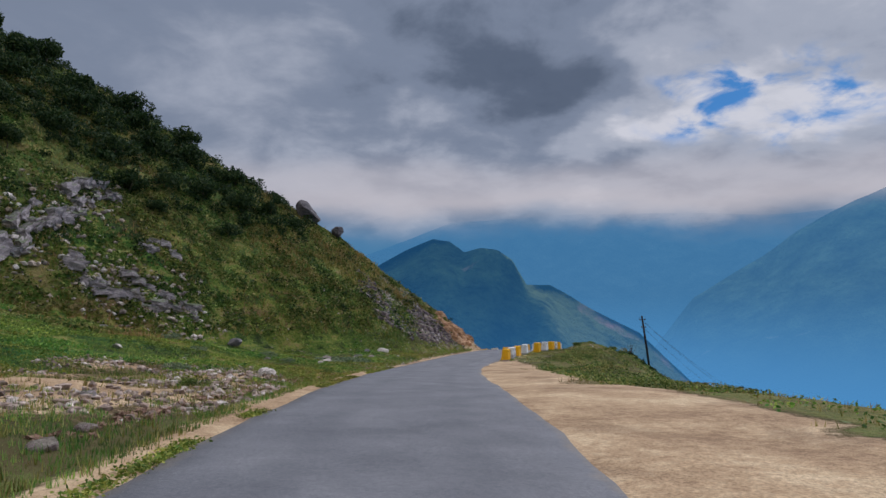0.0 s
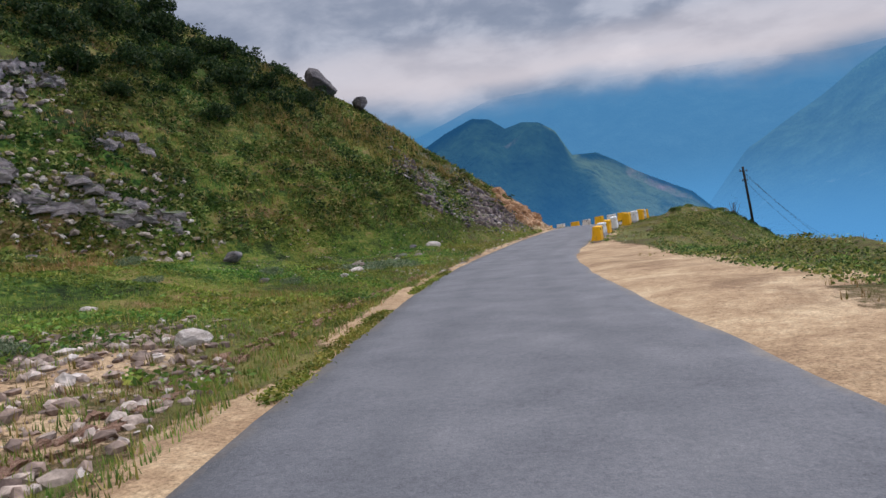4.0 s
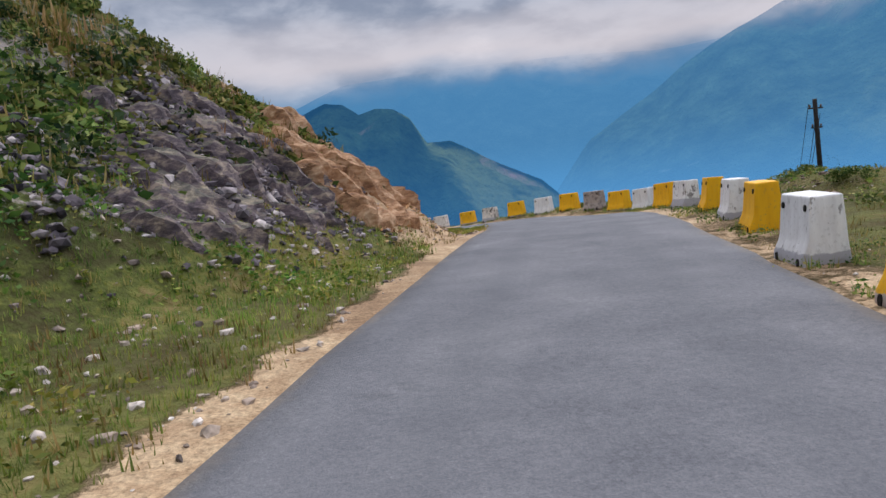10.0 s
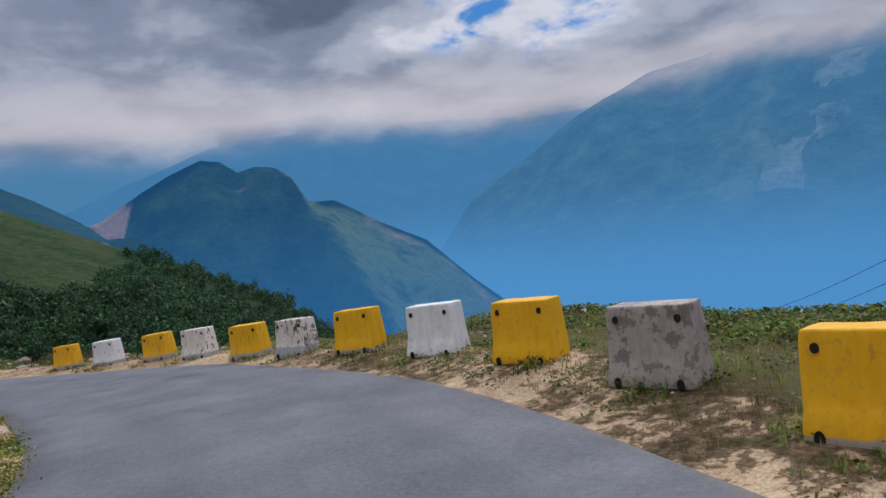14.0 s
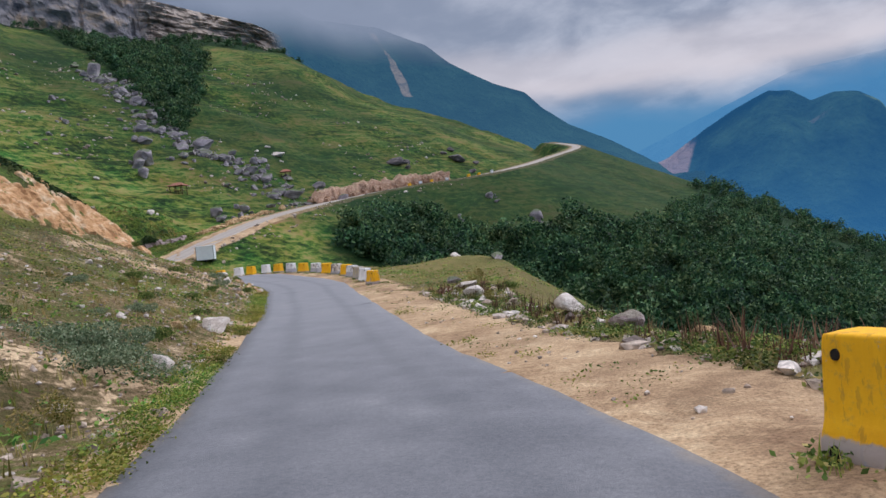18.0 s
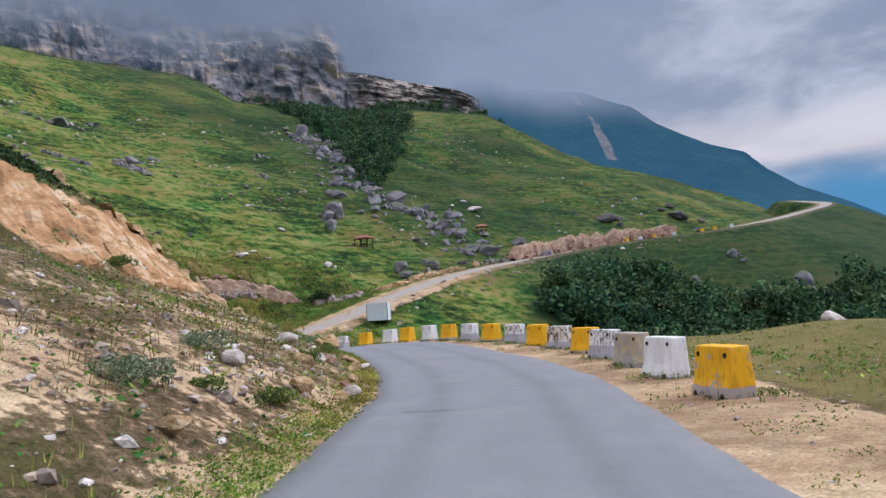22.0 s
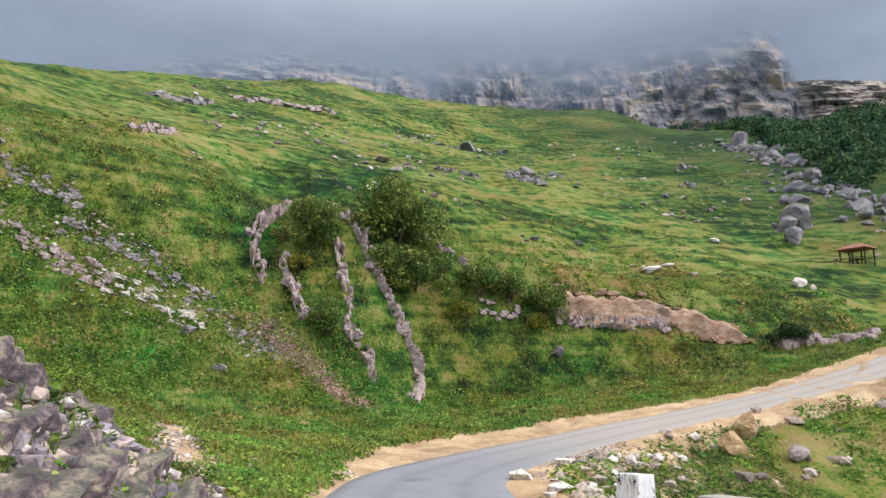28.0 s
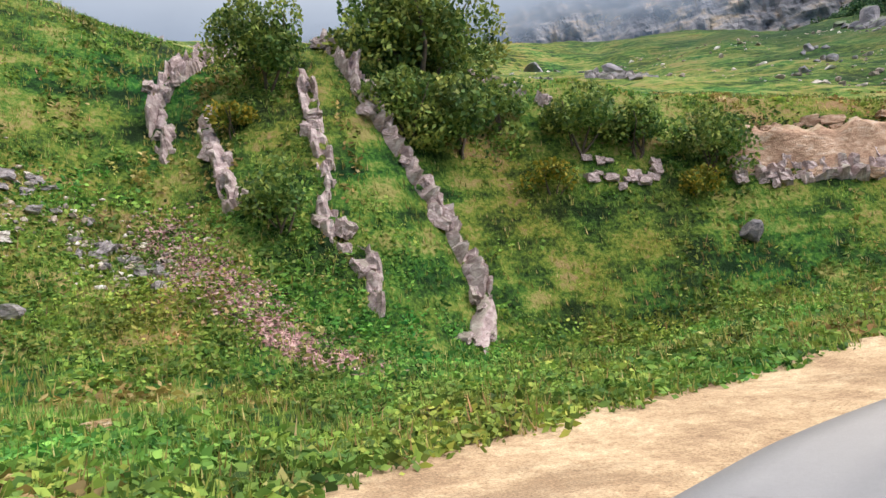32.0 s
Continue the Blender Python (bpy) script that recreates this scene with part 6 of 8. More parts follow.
def island_material(name, stops, rough=0.85, trans=0.0, fine=0.0):
    """A colour for each separate leaf, blade or stone."""
    m, nt, bsdf = material(name)
    geo = nt.nodes.new("ShaderNodeNewGeometry")
    r = ramp(nt, stops)
    nt.links.new(geo.outputs["Random Per Island"], r.inputs[0])
    c = r.outputs[0]
    if fine:
        n = noise_tex(nt, place(nt), fine, 4, 0.6)
        hs = nt.nodes.new("ShaderNodeHueSaturation")
        nt.links.new(calc(nt, "ADD", calc(nt, "MULTIPLY", calc(nt, "SUBTRACT", n, 0.5), 3.0), 1.0), hs.inputs["Value"])
        if trans:
            nt.links.new(calc(nt, "SUBTRACT", 0.5, calc(nt, "MULTIPLY", calc(nt, "SUBTRACT", noise_tex(nt, place(nt), 0.13, 3, 0.6), 0.47), 0.26)), hs.inputs["Hue"])
        nt.links.new(c, hs.inputs["Color"])
        c = hs.outputs[0]
    nt.links.new(c, bsdf.inputs["Base Color"])
    bsdf.inputs["Roughness"].default_value = rough
    if trans:
        tl = nt.nodes.new("ShaderNodeBsdfTranslucent")
        nt.links.new(c, tl.inputs[0])
        mx = nt.nodes.new("ShaderNodeMixShader")
        mx.inputs[0].default_value = trans
        nt.links.new(bsdf.outputs[0], mx.inputs[1])
        nt.links.new(tl.outputs[0], mx.inputs[2])
        nt.links.new(mx.outputs[0], nt.nodes["Material Output"].inputs[0])
    return m


M_STONES = island_material("loose_stones", [(0.0, (0.16, 0.13, 0.12)), (0.35, (0.36, 0.28, 0.22)), (0.75, (0.46, 0.39, 0.34)), (1.0, (0.62, 0.56, 0.52))], 0.9, 0, 9.0)
M_GRAVEL = island_material("pinkish_gravel", [(0.0, (0.14, 0.10, 0.085)), (0.4, (0.30, 0.22, 0.18)), (0.8, (0.42, 0.34, 0.29)), (1.0, (0.60, 0.53, 0.49))], 0.9, 0, 9.0)
M_SLATE = island_material("slate_chips", [(0.0, (0.04, 0.035, 0.042)), (0.45, (0.15, 0.125, 0.14)), (0.8, (0.30, 0.26, 0.27)), (1.0, (0.56, 0.49, 0.47))], 0.9, 0, 7.0)
M_SHALE = island_material("purple_shale", [(0.0, (0.10, 0.08, 0.10)), (0.4, (0.25, 0.21, 0.24)), (0.75, (0.42, 0.33, 0.27)), (1.0, (0.60, 0.54, 0.52))], 0.9, 0, 7.0)
M_CLOD = island_material("orange_clods", [(0.0, (0.24, 0.11, 0.05)), (0.5, (0.50, 0.27, 0.12)), (1.0, (0.64, 0.42, 0.23))], 0.9, 0, 7.0)
M_SCREE = island_material("pink_scree", [(0.0, (0.16, 0.08, 0.08)), (0.5, (0.34, 0.19, 0.18)), (1.0, (0.52, 0.36, 0.33))], 0.9, 0, 7.0)
M_GRASS = island_material("grass_blades", [(0.0, (0.081, 0.157, 0.029)), (0.45, (0.174, 0.280, 0.049)), (0.8, (0.280, 0.336, 0.074)), (1.0, (0.392, 0.336, 0.123))], 0.8, 0.3, 0.45)
M_STRAW = island_material("dry_grass", [(0.0, (0.119, 0.140, 0.022)), (0.4, (0.259, 0.216, 0.054)), (0.8, (0.410, 0.302, 0.108)), (1.0, (0.497, 0.389, 0.194))], 0.8, 0.25, 0.4)
M_WEED = island_material("broad_weeds", [(0.0, (0.050, 0.120, 0.024)), (0.5, (0.134, 0.254, 0.041)), (0.85, (0.228, 0.348, 0.060)), (1.0, (0.324, 0.360, 0.072))], 0.7, 0.25, 0.5)
M_HERB = island_material("hillside_herbs", [(0.0, (0.022, 0.055, 0.012)), (0.4, (0.085, 0.150, 0.030)), (0.8, (0.215, 0.270, 0.062)), (1.0, (0.40, 0.36, 0.13))], 0.75, 0.25, 0.9)
M_EDGE = island_material("edge_growth", [(0.0, (0.081, 0.138, 0.021)), (0.5, (0.196, 0.230, 0.034)), (1.0, (0.380, 0.333, 0.081))], 0.8, 0.2, 0.6)
M_STALK = island_material("withered_stalks", [(0.0, (0.055, 0.030, 0.020)), (0.5, (0.14, 0.08, 0.05)), (1.0, (0.27, 0.18, 0.10))], 0.85, 0.2, 0.5)
M_SAGE = island_material("grey_green_weeds", [(0.0, (0.06, 0.10, 0.05)), (0.6, (0.18, 0.235, 0.13)), (1.0, (0.34, 0.38, 0.25))], 0.8, 0.2)
M_LEAF = island_material("bush_leaves", [(0.0, (0.040, 0.090, 0.024)), (0.45, (0.125, 0.20, 0.045)), (0.78, (0.22, 0.29, 0.060)), (1.0, (0.31, 0.33, 0.08))], 0.65, 0.3, 0.5)
M_AUTUMN = island_material("turning_leaves", [(0.0, (0.05, 0.10, 0.015)), (0.5, (0.20, 0.22, 0.03)), (1.0, (0.42, 0.28, 0.03))], 0.65, 0.3)
M_FOREST = island_material("forest_leaves", [(0.0, (0.006, 0.026, 0.014)), (0.5, (0.038, 0.102, 0.044)), (0.9, (0.105, 0.190, 0.075)), (1.0, (0.14, 0.20, 0.07))], 0.7, 0.2, 0.16)
M_SHRUB = island_material("dark_shrub_leaves", [(0.0, (0.010, 0.026, 0.009)), (0.6, (0.026, 0.058, 0.016)), (1.0, (0.070, 0.095, 0.022))], 0.75, 0.2)
M_BARK = plain("bark", (0.05, 0.035, 0.025), (0.13, 0.10, 0.075), 9, 0.9)


def leaf_quads(centre, size, rng, flat=0.0):
    """Pointed leaves as small kites, at random turns."""
    n = len(centre)
    a_ = rng.normal(size=(n, 3))
    a_[:, 2] *= 1 - flat
    a_ /= np.linalg.norm(a_, axis=1)[:, None]
    b_ = np.cross(a_, rng.normal(size=(n, 3)))
    b_ /= np.linalg.norm(b_, axis=1)[:, None] + 1e-9
    s_ = size[:, None]
    v = np.stack([centre - a_ * s_, centre - b_ * s_ * 0.55, centre + a_ * s_, centre + b_ * s_ * 0.55], 1)
    return v.reshape(-1, 3), np.arange(4 * n).reshape(n, 4)


def crown_points(n, rx, ry, rz, lumps, rng):
    """Places for leaves: lumps round an uneven ellipsoid, with gaps between them."""
    k = rng.normal(size=(lumps, 3))
    k /= np.linalg.norm(k, axis=1)[:, None]
    k[:, 2] = np.abs(k[:, 2]) * 0.9 - 0.2
    k *= rng.uniform(0.35, 0.78, (lumps, 1))
    rad = rng.uniform(0.22, 0.42, lumps)
    i = rng.integers(0, lumps, n)
    d = rng.normal(size=(n, 3))
    d /= np.linalg.norm(d, axis=1)[:, None]
    p = k[i] + d * (rad[i] * rng.uniform(0.45, 1.0, n) ** 0.5)[:, None]
    return p * (rx, ry, rz) + (0, 0, rz * 0.62)


def stems_mesh(rx, rz, count, rng):
    v, f = [], []
    for _ in range(count):
        a0, tilt = rng.uniform(0, 6.28), rng.uniform(0.1, 0.75)
        pts = [np.array((rng.uniform(-0.1, 0.1) * rx, rng.uniform(-0.1, 0.1) * rx, -0.15))]
        for j in range(5):
            pts.append(pts[-1] + np.array((math.cos(a0) * tilt * rx / 5, math.sin(a0) * tilt * rx / 5, rz * 0.19)) + rng.normal(size=3) * 0.03 * rx)
        for j, p in enumerate(pts):
            r_ = 0.045 * rx * (1 - j / 6.5) * 0.7
            for q in range(5):
                v.append(p + (r_ * math.cos(q * 1.2566), r_ * math.sin(q * 1.2566), 0))
        b0 = len(v) - 30
        for j in range(5):
            for q in range(5):
                f.append((b0 + j * 5 + q, b0 + j * 5 + (q + 1) % 5, b0 + (j + 1) * 5 + (q + 1) % 5, b0 + (j + 1) * 5 + q))
    return np.array(v), np.array(f)


def make_bush(name, label, category, rx, ry, rz, n, leaf, mat, seed, group="", lumps=14, stems=0):
    rng = np.random.default_rng(seed)
    top = new(name)
    for _ in range(stems or (6 if rx > 1.55 else 1)):
        sv, sf = stems_mesh(rx, rz, 1, rng)
        st = new("stem", mesh_from("stem", sv, sf, M_BARK))
        st.parent = top
    p = crown_points(n, rx, ry, rz, lumps, rng)
    v, f = leaf_quads(p, rng.uniform(0.6, 1.3, n) * leaf, rng)
    cr = new("crown", mesh_from("crown", v, f, mat, False))
    cr.parent = top
    return tagged(top, label, category, group)


def plant(top, x, y, turn=0.0, scale=1.0, sink=0.35):
    top.matrix_world = pose(x, y, float(lie(x, y)[0]) - sink, 0, 0, turn) @ Matrix.Scale(scale, 4)
    return top


def replant(top, x, y, turn, scale):
    ob = copy_thing(top, pose(x, y, float(lie(x, y)[0]) - 0.1, 0, 0, turn))
    ob.scale = (scale, scale, scale)
    return ob


# bushes and small trees among the limestone ribs
plant(make_bush("tree", "large round dark green bushy tree on the slope", "tree", 6.6, 5.6, 5.9, 21000, 0.17, M_LEAF, 201, lumps=30), -113.6, 127.0, sink=2.1)
plant(make_bush("bush", "broad dark green bush leaning on the tree", "bush", 4.2, 3.8, 3.6, 8500, 0.15, M_LEAF, 212, lumps=20), -111.6, 128.6, sink=1.2)
plant(make_bush("bush", "dark green bush in front of the tree", "bush", 2.9, 2.7, 3.0, 5000, 0.14, M_LEAF, 213, lumps=16), -110.6, 126.2, sink=1.0)
plant(make_bush("bush", "leafy green bush between limestone ribs", "bush", 3.2, 3.0, 3.8, 6000, 0.13, M_LEAF, 202, lumps=18), -110.6, 119.9, sink=0.9)
plant(make_bush("bush", "yellowing bush at the foot of a green one", "bush", 1.7, 1.6, 1.4, 1300, 0.12, M_AUTUMN, 203), -109.0, 118.6)
plant(make_bush("bush", "low green bush on the limestone rib", "bush", 2.1, 1.9, 2.1, 2400, 0.12, M_LEAF, 204), -105.4, 120.9)
plant(make_bush("bush", "green bush below the large tree", "bush", 1.9, 1.9, 2.3, 2200, 0.13, M_LEAF, 205), -112.4, 130.8)
plant(make_bush("bush", "spreading bush on the brow of the slope", "bush", 2.8, 2.4, 2.6, 3000, 0.14, M_LEAF, 206), -111.6, 134.4)
plant(make_bush("bush", "yellow-green bush beside the spreading one", "bush", 1.6, 1.5, 1.5, 1300, 0.12, M_AUTUMN, 207), -110.6, 132.4)
plant(make_bush("bush", "dark green bush on the brow", "bush", 2.6, 2.4, 2.0, 2600, 0.13, M_LEAF, 208), -111.4, 137.0)
plant(make_bush("bush", "bush with turning leaves beside the earth cut", "bush", 2.2, 2.0, 2.7, 2600, 0.13, M_LEAF, 209), -110.6, 140.2)
plant(make_bush("bush", "small yellow bush beside the earth cut", "bush", 1.2, 1.2, 1.6, 900, 0.12, M_AUTUMN, 210), -110.0, 139.2)
plant(make_bush("bush", "dark bush at the end of the earth cut", "bush", 2.4, 2.0, 1.7, 2000, 0.13, M_SHRUB, 211), -105.6, 161.0)

# dark scrub on the spur
SHRUB = [make_bush("shrub", "dense dark green shrub on the steep spur", "shrub", 1.5, 1.4, 1.25, 1500, 0.10, M_SHRUB, 220 + i, "shrubs on the spur") for i in range(3)]
SPOT = [(-22.5, 24.0, 1.2), (-25.0, 27.5, 1.3), (-21.0, 28.0, 1.0), (-24.0, 32.0, 1.4), (-19.0, 30.5, 1.2), (-16.6, 32.4, 1.1), (-14.6, 34.5, 0.9), (-27.5, 24.0, 1.3), (-29.0, 29.5, 1.5), (-26.5, 35.0, 1.4),
        (-30.5, 20.5, 1.2), (-33.0, 25.5, 1.5), (-31.5, 33.5, 1.6), (-21.6, 34.6, 1.3), (-18.4, 36.4, 1.1), (-35.5, 31.0, 1.6), (-34.0, 18.5, 1.1), (-12.2, 35.6, 0.7), (-36.5, 36.5, 1.8), (-29.0, 38.6, 1.5),
        (-23.6, 38.4, 1.2), (-28.0, 18.4, 0.9), (-16.0, 28.2, 0.8), (-38.5, 24.5, 1.5), (-40.0, 32.0, 1.7), (-20.2, 24.8, 0.7)]
for i, (x, y, sc) in enumerate(SPOT):
    if i < 3:
        plant(SHRUB[i], x, y, 40 * i, sc)
    else:
        replant(SHRUB[i % 3], x, y, 67 * i, sc)
WEEDS = [make_bush("weed_clump", "grey-green weed clump on the stony bank", "weed", 0.55, 0.5, 0.32, 1700, 0.021, M_SAGE, 240, "weeds by the road", 8),
         make_bush("weed_clump", "leafy green weed clump on the stony bank", "weed", 0.5, 0.5, 0.28, 1500, 0.022, M_HERB, 241, "weeds by the road", 8),
         make_bush("weed_clump", "withered brown weed clump by the road", "weed", 0.42, 0.42, 0.42, 1100, 0.018, M_STRAW, 242, "weeds by the road", 7)]
WP = [(-7.4, 77.6, 1.5, 0), (-8.8, 78.2, 1.7, 0), (-9.6, 79.8, 1.4, 0), (-10.6, 81.4, 1.2, 1), (-7.0, 75.2, 1.0, 1), (-14.8, 86.6, 1.0, 1), (-16.4, 85.9, 1.2, 1), (-13.8, 83.6, 1.1, 0), (-18.2, 89.4, 1.0, 1),
      (-19.4, 91.6, 0.9, 2), (-22.0, 94.4, 1.1, 1), (-24.4, 98.2, 0.9, 1), (-26.8, 99.4, 1.2, 0), (-28.6, 103.0, 1.0, 1), (-31.2, 105.4, 1.0, 1), (-33.6, 106.6, 0.9, 0), (-35.8, 108.9, 0.8, 1), (-11.6, 83.2, 0.8, 2),
      (21.0, 48.6, 1.6, 2), (22.6, 50.8, 1.5, 1), (23.8, 54.0, 1.6, 1), (15.6, 41.0, 1.3, 1), (17.2, 38.2, 1.5, 1), (13.6, 36.6, 1.3, 1), (19.4, 43.0, 1.5, 1), (14.4, 66.0, 1.4, 2), (15.8, 64.0, 1.5, 1),
      (12.4, 70.6, 1.3, 2), (16.4, 68.4, 1.2, 1), (-5.8, 91.2, 1.2, 2), (-2.6, 88.4, 1.2, 2), (-10.4, 100.2, 1.5, 2), (-13.0, 106.0, 1.6, 2), (4.4, 82.4, 1.2, 2), (8.2, 80.0, 1.3, 2), (-7.2, 95.8, 1.3, 1),
      (-4.4, 15.0, 0.8, 1), (-6.8, 8.6, 0.9, 0), (-8.6, 12.0, 1.1, 0), (-5.2, -9.0, 0.9, 1), (-7.4, -4.0, 1.0, 0), (-10.4, 6.4, 1.1, 0), (-3.9, 3.0, 0.8, 1), (-4.2, 19.6, 0.8, 1), (-13.6, 11.0, 1.2, 0),
      (18.0, 12.0, 1.4, 1), (20.5, 18.0, 1.5, 1), (22.4, 6.0, 1.3, 1), (25.0, -2.0, 1.4, 1), (17.6, 27.0, 1.5, 1), (12.8, 28.4, 1.2, 1), (10.6, 26.6, 0.9, 1), (24.5, 33.0, 1.6, 1), (28.0, 14.0, 1.5, 1)]
for i, (x, y, sc, kd) in enumerate(WP):
    if i in (0, 4, 17):
        plant(WEEDS[{0: 0, 4: 1, 17: 2}[i]], x, y, 30, sc, 0.02)
for i, (x, y, sc, kd) in enumerate(WP):
    if i not in (0, 4, 17):
        replant(WEEDS[kd], x, y, 53 * i, sc)
bare = make_bush("bare_bush", "thin leafless bush by the pole", "bush", 0.9, 0.9, 1.5, 90, 0.022, M_SHRUB, 250, stems=12)
plant(bare, 21.6, 47.6, sink=0.1)


# ---- woods ----
def woods(name, label, regions, count, seed, size, n=190, leaf=0.125):
    rng = np.random.default_rng(seed)
    V, F, off, made = [], [], 0, 0
    while made < count:
        x0, x1, y0, y1 = regions[rng.integers(len(regions))]
        xs, ys = rng.uniform(x0, x1, 400), rng.uniform(y0, y1, 400)
        ok = mask(g_wood, xs, ys) > 0.85
        for x, y in zip(xs[ok], ys[ok]):
            if made >= count:
                break
            r_ = size * rng.uniform(0.45, 1.35)
            p = crown_points(n, r_, r_, r_ * rng.uniform(0.9, 1.5), 8, rng) + (x, y, float(lie(x, y)[0]) - 0.3 * r_)
            v, f = leaf_quads(p, rng.uniform(0.7, 1.3, n) * r_ * leaf, rng)
            V.append(v)
            F.append(f + off)
            off += len(v)
            made += 1
    ob = new(name, mesh_from(name, np.concatenate(V), np.concatenate(F), M_FOREST, False))
    return tagged(ob, label, "woodland", kind="stuff")


def thicket(name, label, x, y, size, mat, seed, leaves=130, group=""):
    """Low shrubs grown into one another."""
    rng = np.random.default_rng(seed)
    V, F = [], []
    for k, (px, py) in enumerate(zip(x, y)):
        r_ = size * rng.uniform(0.5, 1.3)
        p = crown_points(leaves, r_, r_, r_ * rng.uniform(0.7, 1.2), 7, rng) + (px, py, float(lie(px, py)[0]) - 0.35 * r_)
        v, f = leaf_quads(p, rng.uniform(0.6, 1.4, leaves) * r_ * 0.13, rng)
        V.append(v)
        F.append(f + 4 * leaves * k)
    ob = new(name, mesh_from(name, np.concatenate(V), np.concatenate(F), mat, False))
    return tagged(ob, label, "scrub", kind="stuff")


rt = np.random.default_rng(55)
tx, ty = rt.uniform(-48, -8, 5000), rt.uniform(6, 47, 5000)
tz, ta, td = lie(tx, ty), np.degrees(np.arctan2(-tx, ty + 20)), np.hypot(tx, ty + 20)
high = (np.degrees(np.arctan2(tz - 2, td)) > 5.6 + 0.27 * (ta - 8) + 1.6 * fbm(tx, ty, 7, 3, 96)) & (ta > 11.5) & (tz > 3)
thicket("crest_scrub", "dense dark green scrub over the upper part of the spur", tx[high][:1100], ty[high][:1100], 0.85, M_SHRUB, 97, 100)
tx, ty = rt.uniform(-26, 2, 900), rt.uniform(8, 42, 900)
some = (lie(tx, ty) > 1.4) & (fbm(tx, ty, 5, 3, 98) > 0.12)
thicket("flank_scrub", "scattered small dark shrubs on the grassy flank", tx[some][:150], ty[some][:150], 0.45, M_SHRUB, 99, 80)
tx, ty = rt.uniform(-8, 3.4, 900), rt.uniform(29, 42, 900)
some = (lie(tx, ty) > 0.5) & (fbm(tx, ty, 2.2, 3, 119) > 0.14)
thicket("ledge_growth", "clumps of grass and herbs on the ledges of the slate", tx[some][:130], ty[some][:130], 0.34, M_HERB, 120, 90)
tx, ty = rt.uniform(17.5, 25, 400), rt.uniform(40, 54, 400)
some = fbm(tx, ty, 3, 3, 171) > 0.0
thicket("mound_scrub", "low dark green scrub round the foot of the pole", tx[some][:130], ty[some][:130], 0.30, M_SHRUB, 172, 180)
woods("slope_woods", "dark green trees on the drop below the upper road", [(-36, 70, 92, 205), (-10, 80, 70, 160)], 620, 303, 2.6, 420, 0.072)
woods("woodland", "dense dark green woodland on the slope under the far road", [(-100, 10, 165, 265), (-100, -30, 165, 265), (-90, -40, 175, 255), (-60, 70, 200, 420), (-30, 110, 260, 470), (-75, 20, 200, 330), (-75, 20, 200, 330), (-75, 40, 200, 400), (-60, 30, 190, 300)], 2500, 301, 3.7, 260, 0.098)
woods("gully_scrub", "dark scrub filling the gully below the cliffs", [(-330, -170, 225, 345), (-380, -170, 150, 460)], 1100, 302, 3.3)


# ---- grass, weeds and loose stones ----
def scatter(n, x0, x1, y0, y1, rng, keep):
    x, y = rng.uniform(x0, x1, n), rng.uniform(y0, y1, n)
    k = keep(x, y, rng)
    return x[k], y[k]


def off_road(x, y, gap=0.25):
    d = np.full(len(x), 1e9)
    i = np.zeros(len(x), int)
    for k in range(0, len(x), 20000):
        dd = (x[k:k + 20000, None] - ROAD[:, 0]) ** 2 + (y[k:k + 20000, None] - ROAD[:, 1]) ** 2
        i[k:k + 20000] = dd.argmin(1)
        d[k:k + 20000] = np.sqrt(dd.min(1))
    sd = np.sign(TAN[i, 0] * (y - ROAD[i, 1]) - TAN[i, 1] * (x - ROAD[i, 0]))
    return np.where(sd > 0, d - HALF_L[i], d - HALF_R[i]), sd


def tufts(name, label, x, y, tall, mat, seed, blades=5, wide=0.013):
    rng = np.random.default_rng(seed)
    n = len(x)
    z = lie(x, y)
    V = np.zeros((n, blades, 3, 3))
    for b in range(blades):
        az, ln = rng.uniform(0, 6.28, n), rng.uniform(0.2, 0.9, n)
        h = tall * rng.uniform(0.5, 1.2, n)
        bx, by = x + rng.normal(0, 0.04, n), y + rng.normal(0, 0.04, n)
        wx, wy = -np.sin(az) * wide * (h / 0.2) ** 0.5, np.cos(az) * wide * (h / 0.2) ** 0.5
        V[:, b, 0] = np.stack([bx - wx, by - wy, z - 0.02], 1)
        V[:, b, 1] = np.stack([bx + wx, by + wy, z - 0.02], 1)
        V[:, b, 2] = np.stack([bx + np.cos(az) * h * ln * 0.7, by + np.sin(az) * h * ln * 0.7, z + h], 1)
    ob = new(name, mesh_from(name, V.reshape(-1, 3), np.arange(n * blades * 3).reshape(-1, 3), mat, False))
    return tagged(ob, label, "grass", kind="stuff")


def leafy(name, label, x, y, size, mat, seed, per=8, spread=0.16):
    rng = np.random.default_rng(seed)
    n = len(x)
    px = np.repeat(x, per) + rng.normal(0, spread, n * per)
    py = np.repeat(y, per) + rng.normal(0, spread, n * per)
    pz = lie(px, py) + rng.uniform(0.01, spread * 0.9, n * per)
    v, f = leaf_quads(np.stack([px, py, pz], 1), np.repeat(size, per) * rng.uniform(0.6, 1.3, n * per), rng, 0.55)
    ob = new(name, mesh_from(name, v, f, mat, False))
    return tagged(ob, label, "weeds", kind="stuff")


